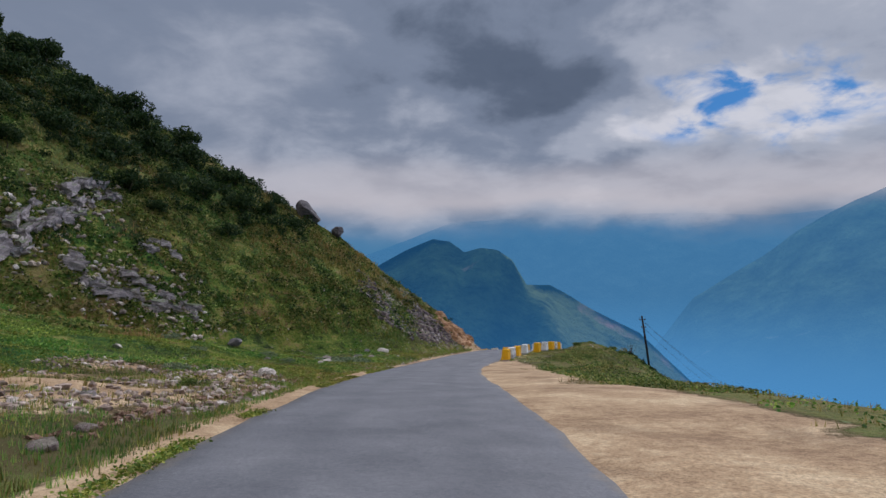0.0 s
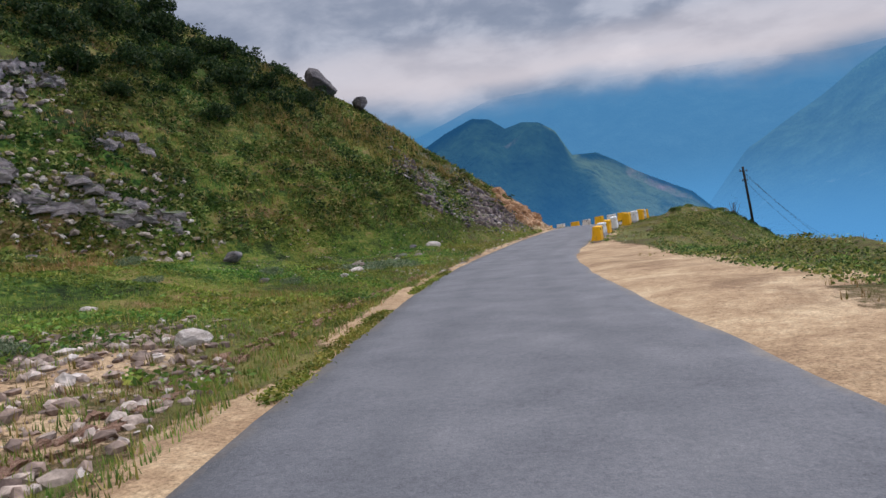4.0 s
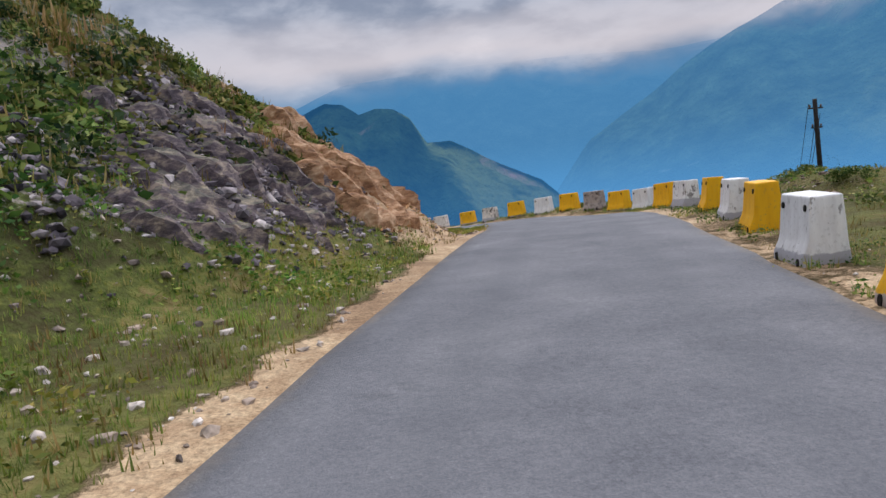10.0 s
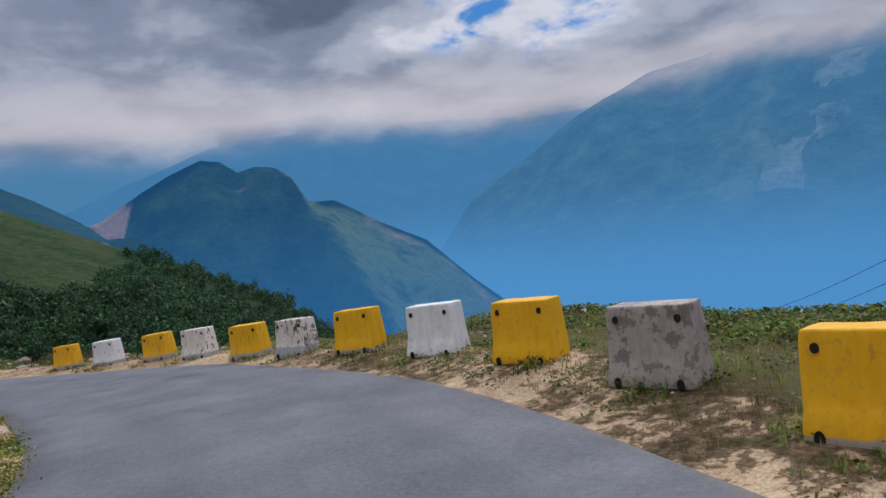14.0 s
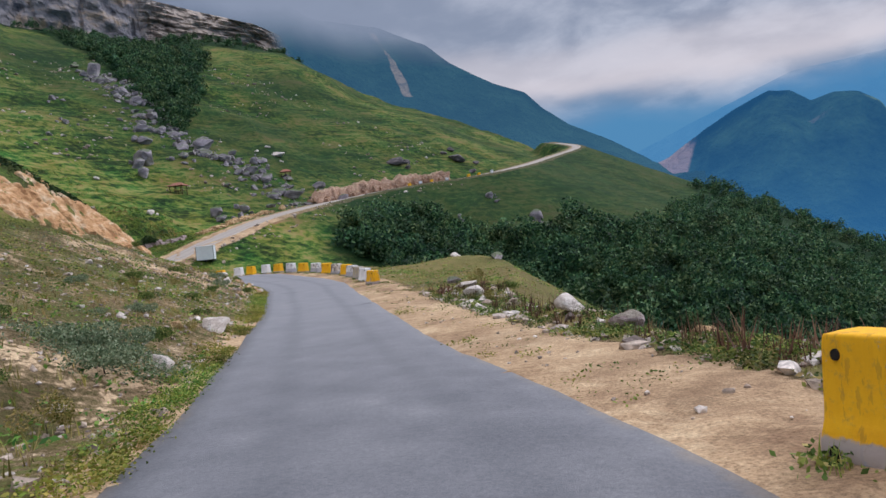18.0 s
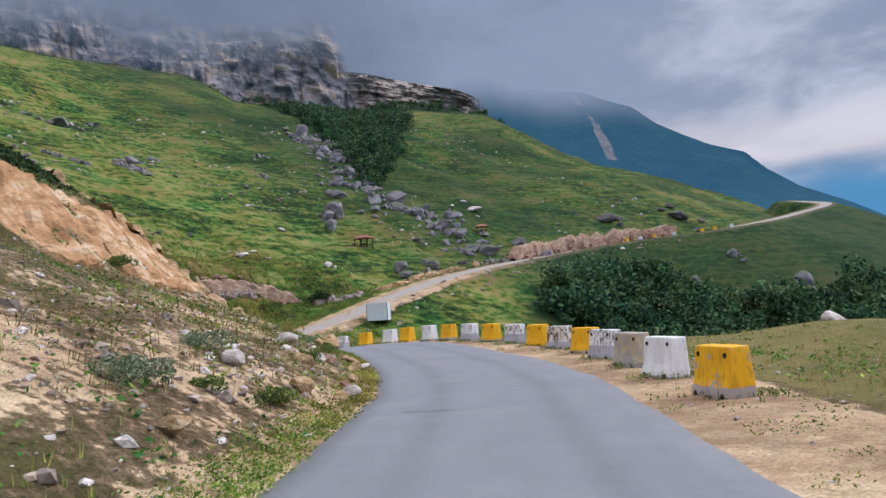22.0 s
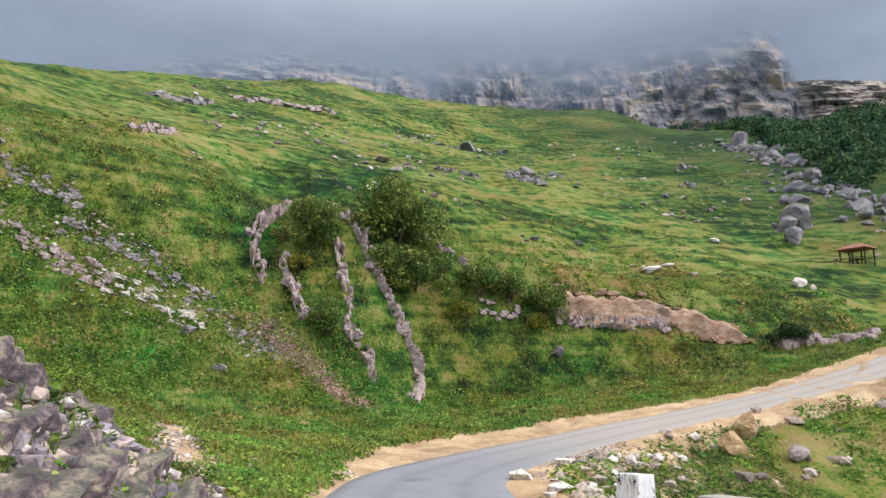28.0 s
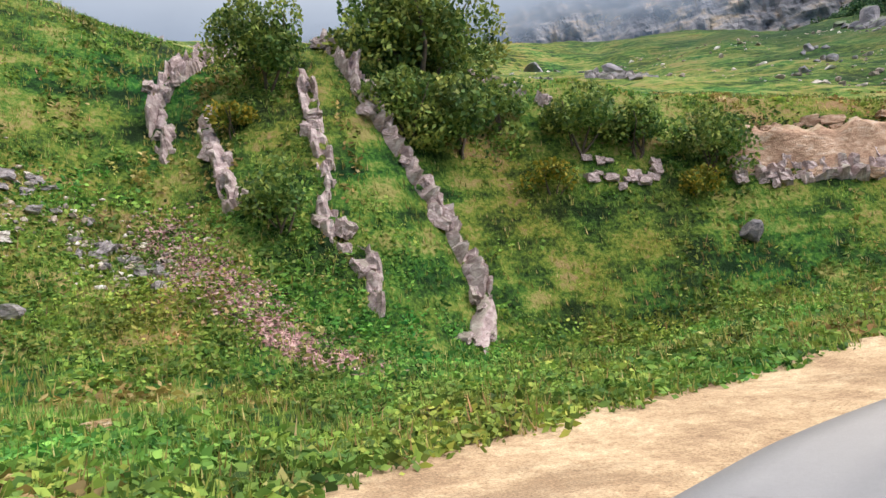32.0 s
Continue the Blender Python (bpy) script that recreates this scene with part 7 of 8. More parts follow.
rng0 = np.random.default_rng(77)
bank_at = lambda lo, hi: lambda x, y: (off_road(x, y)[1] > 0) & (off_road(x, y)[0] > lo) & (off_road(x, y)[0] < hi)
x, y = scatter(30000, -62, 6, 56, 119, rng0, lambda x, y, r: bank_at(0.5, 15)(x, y) & (fbm(x, y, 2.6, 4, 151) > 0.18 - 0.026 * off_road(x, y)[0]))
leafy("bank_herbs", "dark green mats of herbs on the stony bank", x, y, rng0.uniform(0.018, 0.045, len(x)), M_HERB, 152, 14, 0.13)
x, y = scatter(9000, -62, 6, 56, 119, rng0, lambda x, y, r: bank_at(0.6, 12)(x, y) & (fbm(x, y, 1.8, 4, 153) > 0.16))
leafy("bank_sage", "grey-green mats of low weeds on the stony bank", x, y, rng0.uniform(0.014, 0.030, len(x)), M_SAGE, 154, 18, 0.13)
x, y = scatter(9000, -62, 6, 56, 119, rng0, lambda x, y, r: bank_at(0.6, 12)(x, y) & (fbm(x, y, 1.5, 4, 155) > 0.14))
tufts("bank_stalks", "withered reddish-brown stalks on the stony bank", x, y, rng0.uniform(0.05, 0.14, len(x)), M_STALK, 156, 9, 0.010)
x, y = scatter(2600, -12, -5, 74, 82, rng0, lambda x, y, r: (((x + 8.3) / 1.3) ** 2 + ((y - 78.4) / 1.2) ** 2 < 1 + 0.8 * fbm(x, y, 1.4, 3, 157)) & (off_road(x, y)[0] > 0.6))
leafy("sage_mat", "broad grey-green mat of bushy weeds on the bank", x, y, rng0.uniform(0.016, 0.034, len(x)), M_SAGE, 158, 26, 0.24)
x, y = scatter(9000, -62, 6, 50, 119, rng0, lambda x, y, r: bank_at(0.3, 9)(x, y) & (fbm(x, y, 2.2, 3, 159) > 0.0))
stone_stuff("bank_stones", "pale and brown stones strewn over the bank", x, y, 0.03 + 0.16 * rng0.uniform(0, 1, len(x)) ** 4, M_STONES, 160)


def meadow_keep(lo, hi, side, dirt_max, thin):
    def keep(x, y, rng):
        o, sd = off_road(x, y)
        return (sd == side) & (o > lo) & (o < hi) & (mask(g_dirt, x, y) + 0.25 * fbm(x, y, 1.3, 3, 9) < dirt_max) & (rng.uniform(0, 1, len(x)) < 1 / (1 + np.maximum(o - 3, 0) / thin))
    return keep


x, y = scatter(110000, -22, 4, -24, 42, rng0, meadow_keep(0.45, 22, 1, 0.55, 5))
tufts("meadow_grass", "short green grass on the roadside meadow", x, y, rng0.uniform(0.04, 0.13, len(x)), M_GRASS, 1)
x, y = scatter(15000, -10, 5, -24, 42, rng0, meadow_keep(0.35, 7, 1, 0.75, 3))
tufts("dry_grass", "dry yellow grass along the verge", x, y, rng0.uniform(0.05, 0.17, len(x)), M_STRAW, 2)
x, y = scatter(70000, -40, 5, 6, 46, rng0, lambda x, y, r: (off_road(x, y)[1] > 0) & (lie(x, y) > 1.2) & (x < 3) & (fbm(x, y, 0.9, 2, 101) > -0.12) & (mask(g_rock, x, y) < 0.55))
leafy("hillside_herbs", "tangled green herbs covering the steep spur", x, y, rng0.uniform(0.06, 0.15, len(x)), M_HERB, 3, 5, 0.20)
x, y = scatter(24000, -40, 5, 6, 46, rng0, lambda x, y, r: (off_road(x, y)[1] > 0) & (lie(x, y) > 0.9) & (x < 3.5))
tufts("hillside_grass", "rough grass on the steep spur", x, y, rng0.uniform(0.12, 0.34, len(x)), M_STRAW, 4, 4, 0.02)
x, y = scatter(34000, -70, 9, 44, 120, rng0, meadow_keep(0.12, 12, 1, 0.66, 5))
tufts("bank_grass", "sparse dry grass on the stony bank", x, y, rng0.uniform(0.06, 0.24, len(x)), M_STRAW, 5, 4)
x, y = scatter(22000, -70, 9, 44, 120, rng0, meadow_keep(0.3, 14, 1, 0.62, 7))
leafy("bank_weeds", "low green weeds on the stony bank", x, y, rng0.uniform(0.025, 0.06, len(x)), M_WEED, 6, 7, 0.13)
x, y = scatter(90000, -70, 34, -24, 128, rng0, meadow_keep(0.9, 16, -1, 0.66, 8))
tufts("edge_grass", "thin dry grass on the outer verge", x, y, rng0.uniform(0.05, 0.18, len(x)), M_STRAW, 7, 4)
x, y = scatter(50000, -70, 36, -24, 128, rng0, meadow_keep(3.2, 22, -1, 0.45, 12))
leafy("edge_weeds", "low green weeds towards the edge of the drop", x, y, rng0.uniform(0.03, 0.07, len(x)), M_WEED, 8, 6, 0.15)
slope_keep = lambda x, y, r: (off_road(x, y)[1] > 0) & (mask(g_dirt, x, y) < 0.5) & (r.uniform(0, 1, len(x)) < np.clip(1.25 - (-88 - x) / 45, 0.15, 1))
x, y = scatter(85000, -135, -74, 84, 165, rng0, slope_keep)
tufts("pasture_grass", "green grass on the slope with limestone ribs", x, y, rng0.uniform(0.10, 0.34, len(x)), M_GRASS, 9, 4, 0.022)
x, y = scatter(26000, -135, -74, 84, 165, rng0, slope_keep)
tufts("pasture_straw", "yellowed grass stalks on the slope", x, y, rng0.uniform(0.15, 0.4, len(x)), M_STRAW, 10, 3, 0.02)
x, y = scatter(9000, -84, -56, 100, 122, rng0, lambda x, y, r: (off_road(x, y)[1] > 0) & (off_road(x, y)[0] > 0.5) & (mask(g_dirt, x, y) + 0.3 * fbm(x, y, 1.5, 3, 92) < 0.6))
tufts("shoulder_grass", "rough grass on the shoulder below the rocks", x, y, rng0.uniform(0.08, 0.26, len(x)), M_GRASS, 92, 5, 0.018)
x, y = scatter(8000, -84, -56, 100, 122, rng0, lambda x, y, r: (off_road(x, y)[1] > 0) & (off_road(x, y)[0] > 0.4) & (mask(g_dirt, x, y) < 0.6))
leafy("shoulder_weeds", "green weeds on the shoulder below the rocks", x, y, rng0.uniform(0.04, 0.10, len(x)), M_WEED, 93, 7, 0.17)
x, y = scatter(5000, -80, -56, 104, 121, rng0, lambda x, y, r: (off_road(x, y)[1] > 0) & (off_road(x, y)[0] > 0.3) & (mask(g_dirt, x, y) + 0.3 * fbm(x, y, 2.0, 3, 94) > 0.5))
stone_stuff("clay_stones", "brown stones lying on the bare clay shoulder", x, y, 0.015 + 0.13 * rng0.uniform(0, 1, len(x)) ** 3, M_STONES, 94)
x, y = scatter(42000, -107, -76, 96, 150, rng0, lambda x, y, r: slope_keep(x, y, r) & (fbm(x, y, 5, 3, 33) > -0.25))
leafy("dock_leaves", "broad-leaved weeds at the foot of the slope", x, y, rng0.uniform(0.05, 0.13, len(x)), M_WEED, 11, 6, 0.2)
x, y = scatter(520, -42, 2, 8, 46, rng0, lambda x, y, r: (off_road(x, y)[1] > 0) & (lie(x, y) > 2.2) & (fbm(x, y, 6, 3, 51) > -0.1))
leafy("hillside_scrub", "low dark scrub tufts on the steep spur", x, y, rng0.uniform(0.07, 0.12, len(x)), M_SHRUB, 21, 60, 0.38)
x, y = scatter(900, -135, -90, 90, 165, rng0, lambda x, y, r: slope_keep(x, y, r) & (fbm(x, y, 8, 3, 52) > 0.0))
leafy("pasture_herbs", "clumps of taller green herbs on the slope", x, y, rng0.uniform(0.06, 0.12, len(x)), M_WEED, 22, 36, 0.30)
for k, (mat, lo, seed, text) in enumerate(((M_HERB, 0.10, 111, "dark green tussocks on the pasture slope"), (M_STRAW, 0.20, 112, "yellowed tussocks on the pasture slope"), (M_WEED, 0.05, 113, "bright green tussocks on the pasture slope"))):
    x, y = scatter(26000, -150, -74, 84, 175, rng0, lambda x, y, r: slope_keep(x, y, r) & (fbm(x * 0.6, y, 3.2, 4, seed) > lo) & (off_road(x, y)[0] > 3.5))
    leafy("pasture_tussocks", text, x, y, rng0.uniform(0.07, 0.17, len(x)), mat, seed, 9, 0.16)
x, y = scatter(9000, -16, 4, 30, 46, rng0, lambda x, y, r: (off_road(x, y)[1] > 0) & (lie(x, y) > 1.6) & (fbm(x, y, 2.4, 3, 115) > 0.05) & (y > 33 + 0.5 * (x + 4)))
tufts("crest_grass", "long brown grass hanging over the crest of the spur", x, y, rng0.uniform(0.2, 0.5, len(x)), M_STRAW, 116, 5, 0.022)
x, y = scatter(26000, -30, 3, -6, 34, rng0, lambda x, y, r: (off_road(x, y)[1] > 0) & (off_road(x, y)[0] > 1.0) & (fbm(x, y, 2.2, 4, 117) > 0.08) & (mask(g_dirt, x, y) < 0.5) & (lie(x, y) < 3))
leafy("meadow_clumps", "dark and light clumps of herbs in the roadside meadow", x, y, rng0.uniform(0.03, 0.07, len(x)), M_WEED, 118, 8, 0.12)


def beside(first, last, side, lo, hi, n, rng):
    """Places along one edge of the asphalt between two points of the road."""
    i = rng.integers(near(first), near(last), n)
    off = (HALF_L[i] if side > 0 else HALF_R[i]) + lo + (hi - lo) * rng.uniform(0, 1, n) ** 1.6
    q = ROAD[i, :2] + LEFTWARD[i] * (side * off)[:, None] + rng.uniform(-0.4, 0.4, (n, 1)) * TAN[i]
    return q[:, 0], q[:, 1]


x, y = beside((9.5, 46), (-68, 121.7), 1, 0.04, 0.75, 7000, rng0)
ok = fbm(x, y, 2.5, 3, 61) > -0.22
leafy("edge_moss", "yellow-green low growth along the inner road edge", x[ok], y[ok], rng0.uniform(0.014, 0.034, ok.sum()), M_EDGE, 25, 14, 0.10)
x, y = beside((0.2, -20), (0.9, 13), 1, 0.02, 0.20, 1500, rng0)
ok = fbm(x, y, 3.0, 3, 121) > -0.1
leafy("edge_fringe", "thin fringe of grass between asphalt and sand", x[ok], y[ok], rng0.uniform(0.014, 0.034, ok.sum()), M_EDGE, 122, 12, 0.07)
x, y = beside((3, 24), (-72, 122.2), -1, 0.1, 2.6, 3000, rng0)
ok = fbm(x, y, 1.4, 3, 62) > 0.34
leafy("verge_growth", "low green patches on the outer verge", x[ok], y[ok], rng0.uniform(0.012, 0.030, ok.sum()), M_EDGE, 26, 22, 0.11)
x, y = beside((5, 69), (-16, 93.5), -1, 2.3, 4.6, 1500, rng0)
ok = fbm(x, y, 1.6, 3, 161) > -0.1
leafy("rim_weeds", "green weeds along the rim of the drop", x[ok], y[ok], rng0.uniform(0.018, 0.042, ok.sum()), M_HERB, 162, 30, 0.17)
x, y = beside((5, 69), (-16, 93.5), -1, 2.6, 5.2, 600, rng0)
ok = fbm(x, y, 1.3, 3, 163) > 0.05
tufts("rim_stalks", "withered reddish stalks along the rim of the drop", x[ok], y[ok], rng0.uniform(0.2, 0.55, ok.sum()), M_STALK, 164, 8, 0.012)
x, y = beside((5, 69), (-16, 93.5), -1, 2.2, 5.0, 900, rng0)
stone_stuff("rim_stones", "white stones pushed to the rim of the drop", x, y, 0.03 + 0.22 * rng0.uniform(0, 1, len(x)) ** 3, M_STONES, 165)
x, y = scatter(14000, -92, -58, 123, 156, rng0, lambda x, y, r: (off_road(x, y)[1] < 0) & (off_road(x, y)[0] > 1.5) & (fbm(x, y, 4, 3, 67) > -0.1))
leafy("ravine_weeds", "green weeds on the slope between the two roads", x, y, rng0.uniform(0.05, 0.12, len(x)), M_WEED, 32, 7, 0.18)
x, y = scatter(2600, -92, -58, 123, 156, rng0, lambda x, y, r: (off_road(x, y)[1] < 0) & (off_road(x, y)[0] > 0.8) & (fbm(x, y, 5, 3, 68) > 0.0))
stone_stuff("ravine_stones", "pale stones on the slope between the two roads", x, y, 0.05 + 0.38 * rng0.uniform(0, 1, len(x)) ** 2.4, M_STONES, 33)
x, y = scatter(26000, -20, 4, -24, 40, rng0, lambda x, y, r: (off_road(x, y)[1] > 0) & (off_road(x, y)[0] > 0.7) & (off_road(x, y)[0] < 13) & (fbm(x, y, 3.5, 3, 63) > 0.0) & (mask(g_dirt, x, y) < 0.55))
leafy("meadow_growth", "patches of yellow-green low growth on the meadow", x, y, rng0.uniform(0.02, 0.05, len(x)), M_EDGE, 27, 7, 0.12)
x, y = scatter(2600, -8, -2.5, 13, 22, rng0, lambda x, y, r: (((x + 5.0) / 1.6) ** 2 + ((y - 17.2) / 2.2) ** 2 < 1 + 0.6 * fbm(x, y, 2, 2, 64)))
leafy("sage_patch", "patch of grey-green broad-leaved weeds in the meadow", x, y, rng0.uniform(0.03, 0.065, len(x)), M_SAGE, 28, 9, 0.14)
x, y = scatter(26000, 5, 30, -6, 62, rng0, lambda x, y, r: (off_road(x, y)[1] < 0) & (off_road(x, y)[0] > 3.2) & (off_road(x, y)[0] < 15) & (fbm(x, y, 3.2, 3, 65) > -0.22))
leafy("mound_weeds", "dark green weeds over the mound behind the blocks", x, y, rng0.uniform(0.025, 0.06, len(x)), M_HERB, 29, 12, 0.17)
x, y = scatter(7000, 9, 26, 26, 62, rng0, lambda x, y, r: (off_road(x, y)[1] < 0) & (off_road(x, y)[0] > 2.6) & (off_road(x, y)[0] < 9) & (fbm(x, y, 3.0, 3, 66) > 0.15))
stone_stuff("mound_rubble", "brown rubble on the mound behind the blocks", x, y, 0.012 + 0.10 * rng0.uniform(0, 1, len(x)) ** 3, M_GRAVEL, 30)
xs, ys = scatter(2000, -66, 6, 46, 120, rng0, lambda x, y, r: (off_road(x, y)[1] > 0) & (off_road(x, y)[0] > 0.7) & (off_road(x, y)[0] < 8))
for k in range(52):
    replant(WEEDS[(0, 1, 1, 2)[k % 4]], xs[k], ys[k], 41.0 * k, 0.6 + 0.9 * ((k * 7) % 10) / 10)
bx = np.repeat([q[0] for q in BLOCK_SPOTS], 42) + rng0.normal(0, 0.42, 42 * len(BLOCK_SPOTS))
by = np.repeat([q[1] for q in BLOCK_SPOTS], 42) + rng0.normal(0, 0.42, 42 * len(BLOCK_SPOTS))
ok = off_road(bx, by)[0] > 0.12
bx, by = bx[ok], by[ok]
leafy("block_foot_weeds", "dark green weeds grown round the concrete blocks", bx[::3], by[::3], rng0.uniform(0.016, 0.036, len(bx[::3])), M_HERB, 105, 36, 0.12)
tufts("block_foot_grass", "tufts of grass grown round the concrete blocks", bx, by, rng0.uniform(0.05, 0.20, len(bx)), M_GRASS, 23, 6)
x, y = scatter(15000, -15, -2.6, -24, 2, rng0, lambda x, y, r: (off_road(x, y)[1] > 0) & (off_road(x, y)[0] > 1.0) & (mask(g_dirt, x, y) > 0.3) & (fbm(x, y, 2.6, 3, 103) > -0.05))
stone_stuff("gravel", "loose pale gravel and stones on the bare patch", x, y, 0.012 + 0.13 * rng0.uniform(0, 1, len(x)) ** 3.2, M_GRAVEL, 12)
x, y = scatter(44000, -66, 8, 42, 120, rng0, lambda x, y, r: meadow_keep(0.1, 10, 1, 2, 3)(x, y, r) & ((y > 56) | (r.uniform(0, 1, len(x)) < 0.4)))
stone_stuff("rubble", "loose stones and rubble on the bank inside the bend", x, y, 0.012 + 0.09 * rng0.uniform(0, 1, len(x)) ** 2.2, M_STONES, 13)
x, y = scatter(16000, -60, 24, 20, 126, rng0, meadow_keep(0.2, 13, -1, 2, 6))
stone_stuff("verge_stones", "small stones along the outer verge", x, y, 0.010 + 0.07 * rng0.uniform(0, 1, len(x)) ** 3, M_STONES, 14)
x, y = scatter(7000, -12, 3, 12, 44, rng0, meadow_keep(0.2, 14, 1, 2, 4))
stone_stuff("meadow_stones", "small stones scattered in the meadow", x, y, 0.012 + 0.08 * rng0.uniform(0, 1, len(x)) ** 3, M_STONES, 15)


for k, (x0, x1, y0, y1, n) in enumerate(((8, 24, 25, 67, 30000), (-40, 8, 68, 126, 34000))):
    x, y = scatter(n, x0, x1, y0, y1, rng0, lambda x, y, r: (off_road(x, y)[1] < 0) & (off_road(x, y)[0] > 0.25) & (off_road(x, y)[0] < 8) & (fbm(x, y, 1.7, 3, 131) > -0.05) & (mask(g_dirt, x, y) + 0.3 * fbm(x, y, 1.1, 3, 132) < 0.78))
    tufts("verge_straw", "short dry grass and litter on the outer verge", x, y, rng0.uniform(0.025, 0.09, len(x)), (M_STRAW, M_EDGE)[k], 133 + k, 5, 0.010)
    x, y = scatter(n // 4, x0, x1, y0, y1, rng0, lambda x, y, r: (off_road(x, y)[1] < 0) & (off_road(x, y)[0] > 0.2) & (off_road(x, y)[0] < 8) & (fbm(x, y, 1.3, 3, 135) > 0.1))
    leafy("verge_herbs", "dark green mats of herbs on the outer verge", x, y, rng0.uniform(0.012, 0.03, len(x)), M_HERB, 136 + k, 14, 0.10)


def scree_points(line, n, wide, rng):
    q = spline([(a_, b_, 0) for a_, b_ in line], 0.2)
    i = rng.integers(0, len(q), n)
    return q[i, 0] + rng.normal(0, wide, n), q[i, 1] + rng.normal(0, wide, n)


x, y = scree_points([(-106.0, 116.2), (-104.0, 118.0), (-102.5, 120.2), (-101.5, 122.1), (-100.6, 124.1)], 7000, 0.45, rng0)
stone_stuff("pink_scree", "strip of pink stone chips running down the slope", x, y, rng0.uniform(0.03, 0.11, len(x)), M_SCREE, 16)
x, y = scree_points([(1.6, 38.2), (2.4, 39.6), (3.4, 41.6), (4.0, 43.6), (3.6, 46.0)], 2200, 0.75, rng0)
ok = off_road(x, y)[0] > 0.6
x, y = x[ok], y[ok]
stone_stuff("orange_scree", "orange stones and earth clods at the tip of the spur", x, y, 0.012 + 0.085 * rng0.uniform(0, 1, len(x)) ** 2.2, M_CLOD, 31)
x, y = scree_points([(-1.5, 33.6), (0.6, 36.0), (2.0, 38.6)], 1700, 0.7, rng0)
ok = off_road(x, y)[0] > 0.6
x, y = x[ok], y[ok]
stone_stuff("slate_scree", "broken slate and stones at the foot of the spur", x, y, rng0.uniform(0.03, 0.11, len(x)), M_SLATE, 17)
x, y = scatter(15000, -9, 4, 28, 42, rng0, lambda x, y, r: np.maximum(bump_at(x, y, -0.4, 36.0, 3.2, 3.4), 0.9 * bump_at(x, y, -3.6, 33.6, 3.2, 2.6)) + 0.9 * fbm(x, y, 1.9, 3, 53) + (off_road(x, y)[0] < 0.8) * -9 > 0.72)
stone_stuff("slate_debris", "dark and pale slate chips covering the bare face of the spur", x, y, 0.03 + 0.15 * rng0.uniform(0, 1, len(x)) ** 2.2, M_SLATE, 24, 0.05)
x, y = scatter(2600, -260, -122, 88, 330, rng0, lambda x, y, r: fbm(x, y, 22, 3, 8) > 0.05)
stone_stuff("pasture_stones", "grey stones strewn over the far pasture", x, y, 0.15 + 0.8 * rng0.uniform(0, 1, len(x)) ** 3, M_STONES, 18)
x, y = scatter(1500, -110, -70, 120, 250, rng0, lambda x, y, r: (off_road(x, y)[0] > 0.3) & (off_road(x, y)[0] < 7) & (off_road(x, y)[1] < 0))
stone_stuff("road_spill", "pale stones spilled below the dusty road", x, y, 0.1 + 0.5 * rng0.uniform(0, 1, len(x)) ** 2.5, M_STONES, 19)


def along(line, n, wide, rng, shift=(0, 0)):
    px, py = scree_points(line, n, wide, rng)
    return px + shift[0], py + shift[1]


for k, (line, shift) in enumerate([([(-33.0, 84.0), (-36.0, 89.5), (-39.2, 95.0)] + [tuple(ROAD[i, :2] + LEFTWARD[i] * 13.2) for i in range(near((-30, 109.3)), near((-41, 116.5)), 4)], (-0.6, -0.3)), ([(-110.6, 141.6), (-110.0, 144.6), (-109.6, 148.0), (-109.2, 151.7), (-108.0, 154.5), (-106.9, 157.6)], (-1.1, 0.0))]):
    x, y = along(line, 700, 0.3, rng0, shift)
    leafy("sod_edge", "dark grass sod hanging over the raw earth edge", x, y, rng0.uniform(0.06, 0.12, len(x)), M_SHRUB, 60 + k, 10, 0.25)
x, y = scree_points([(-85.6, 133.2), (-83.8, 131.9), (-81.6, 130.6)], 3200, 0.9, rng0)
ok = (off_road(x, y)[0] > 0.15)
x, y = x[ok], y[ok]
stone_stuff("gravel_heap", "grey gravel spread inside the last bend", x, y, rng0.uniform(0.02, 0.09, len(x)), M_STONES, 65)
x, y = scree_points([(-97, 103.5), (-92.8, 107.2), (-86, 112), (-80, 114.6), (-75.5, 115.8)], 2600, 1.2, rng0)
stone_stuff("slope_rubble", "brown stones and rubble in the worn gully of the slope", x, y, 0.015 + 0.09 * rng0.uniform(0, 1, len(x)) ** 2.8, M_SHALE, 69)
x, y = scree_points([(-51.5, 113.2), (-54.5, 114.8), (-58.0, 115.9), (-62.0, 116.6), (-65.0, 117.2)], 5200, 0.75, rng0)
ok = off_road(x, y)[0] > 0.5
x, y = x[ok], y[ok]
stone_stuff("shale_debris", "broken purple-grey shale chips on the clay bank", x, y, 0.02 + 0.17 * rng0.uniform(0, 1, len(x)) ** 2.4, M_SHALE, 90)
x, y = scree_points([(5.0, 40.5), (5.2, 43.5), (5.0, 46.5), (4.8, 49.0), (5.2, 51.6)], 2400, 0.9, rng0)
ok = (off_road(x, y)[0] > 0.25) & (off_road(x, y)[1] > 0)
x, y = x[ok], y[ok]
stone_stuff("bend_rubble", "brown rubble along the inside of the bend", x, y, 0.010 + 0.085 * rng0.uniform(0, 1, len(x)) ** 5, M_GRAVEL, 91)
x, y = scree_points([(5.6, 41.0), (5.6, 45.0), (5.2, 48.5), (5.4, 52.0)], 900, 0.7, rng0)
ok = (off_road(x, y)[0] > 0.1) & (fbm(x, y, 1.5, 3, 141) > 0.12)
leafy("bend_weeds", "green and yellow weeds on the dirt inside the bend", x[ok], y[ok], rng0.uniform(0.012, 0.03, ok.sum()), M_EDGE, 142, 26, 0.12)
x, y = scree_points(SPUR_A, 500, 1.1, rng0)
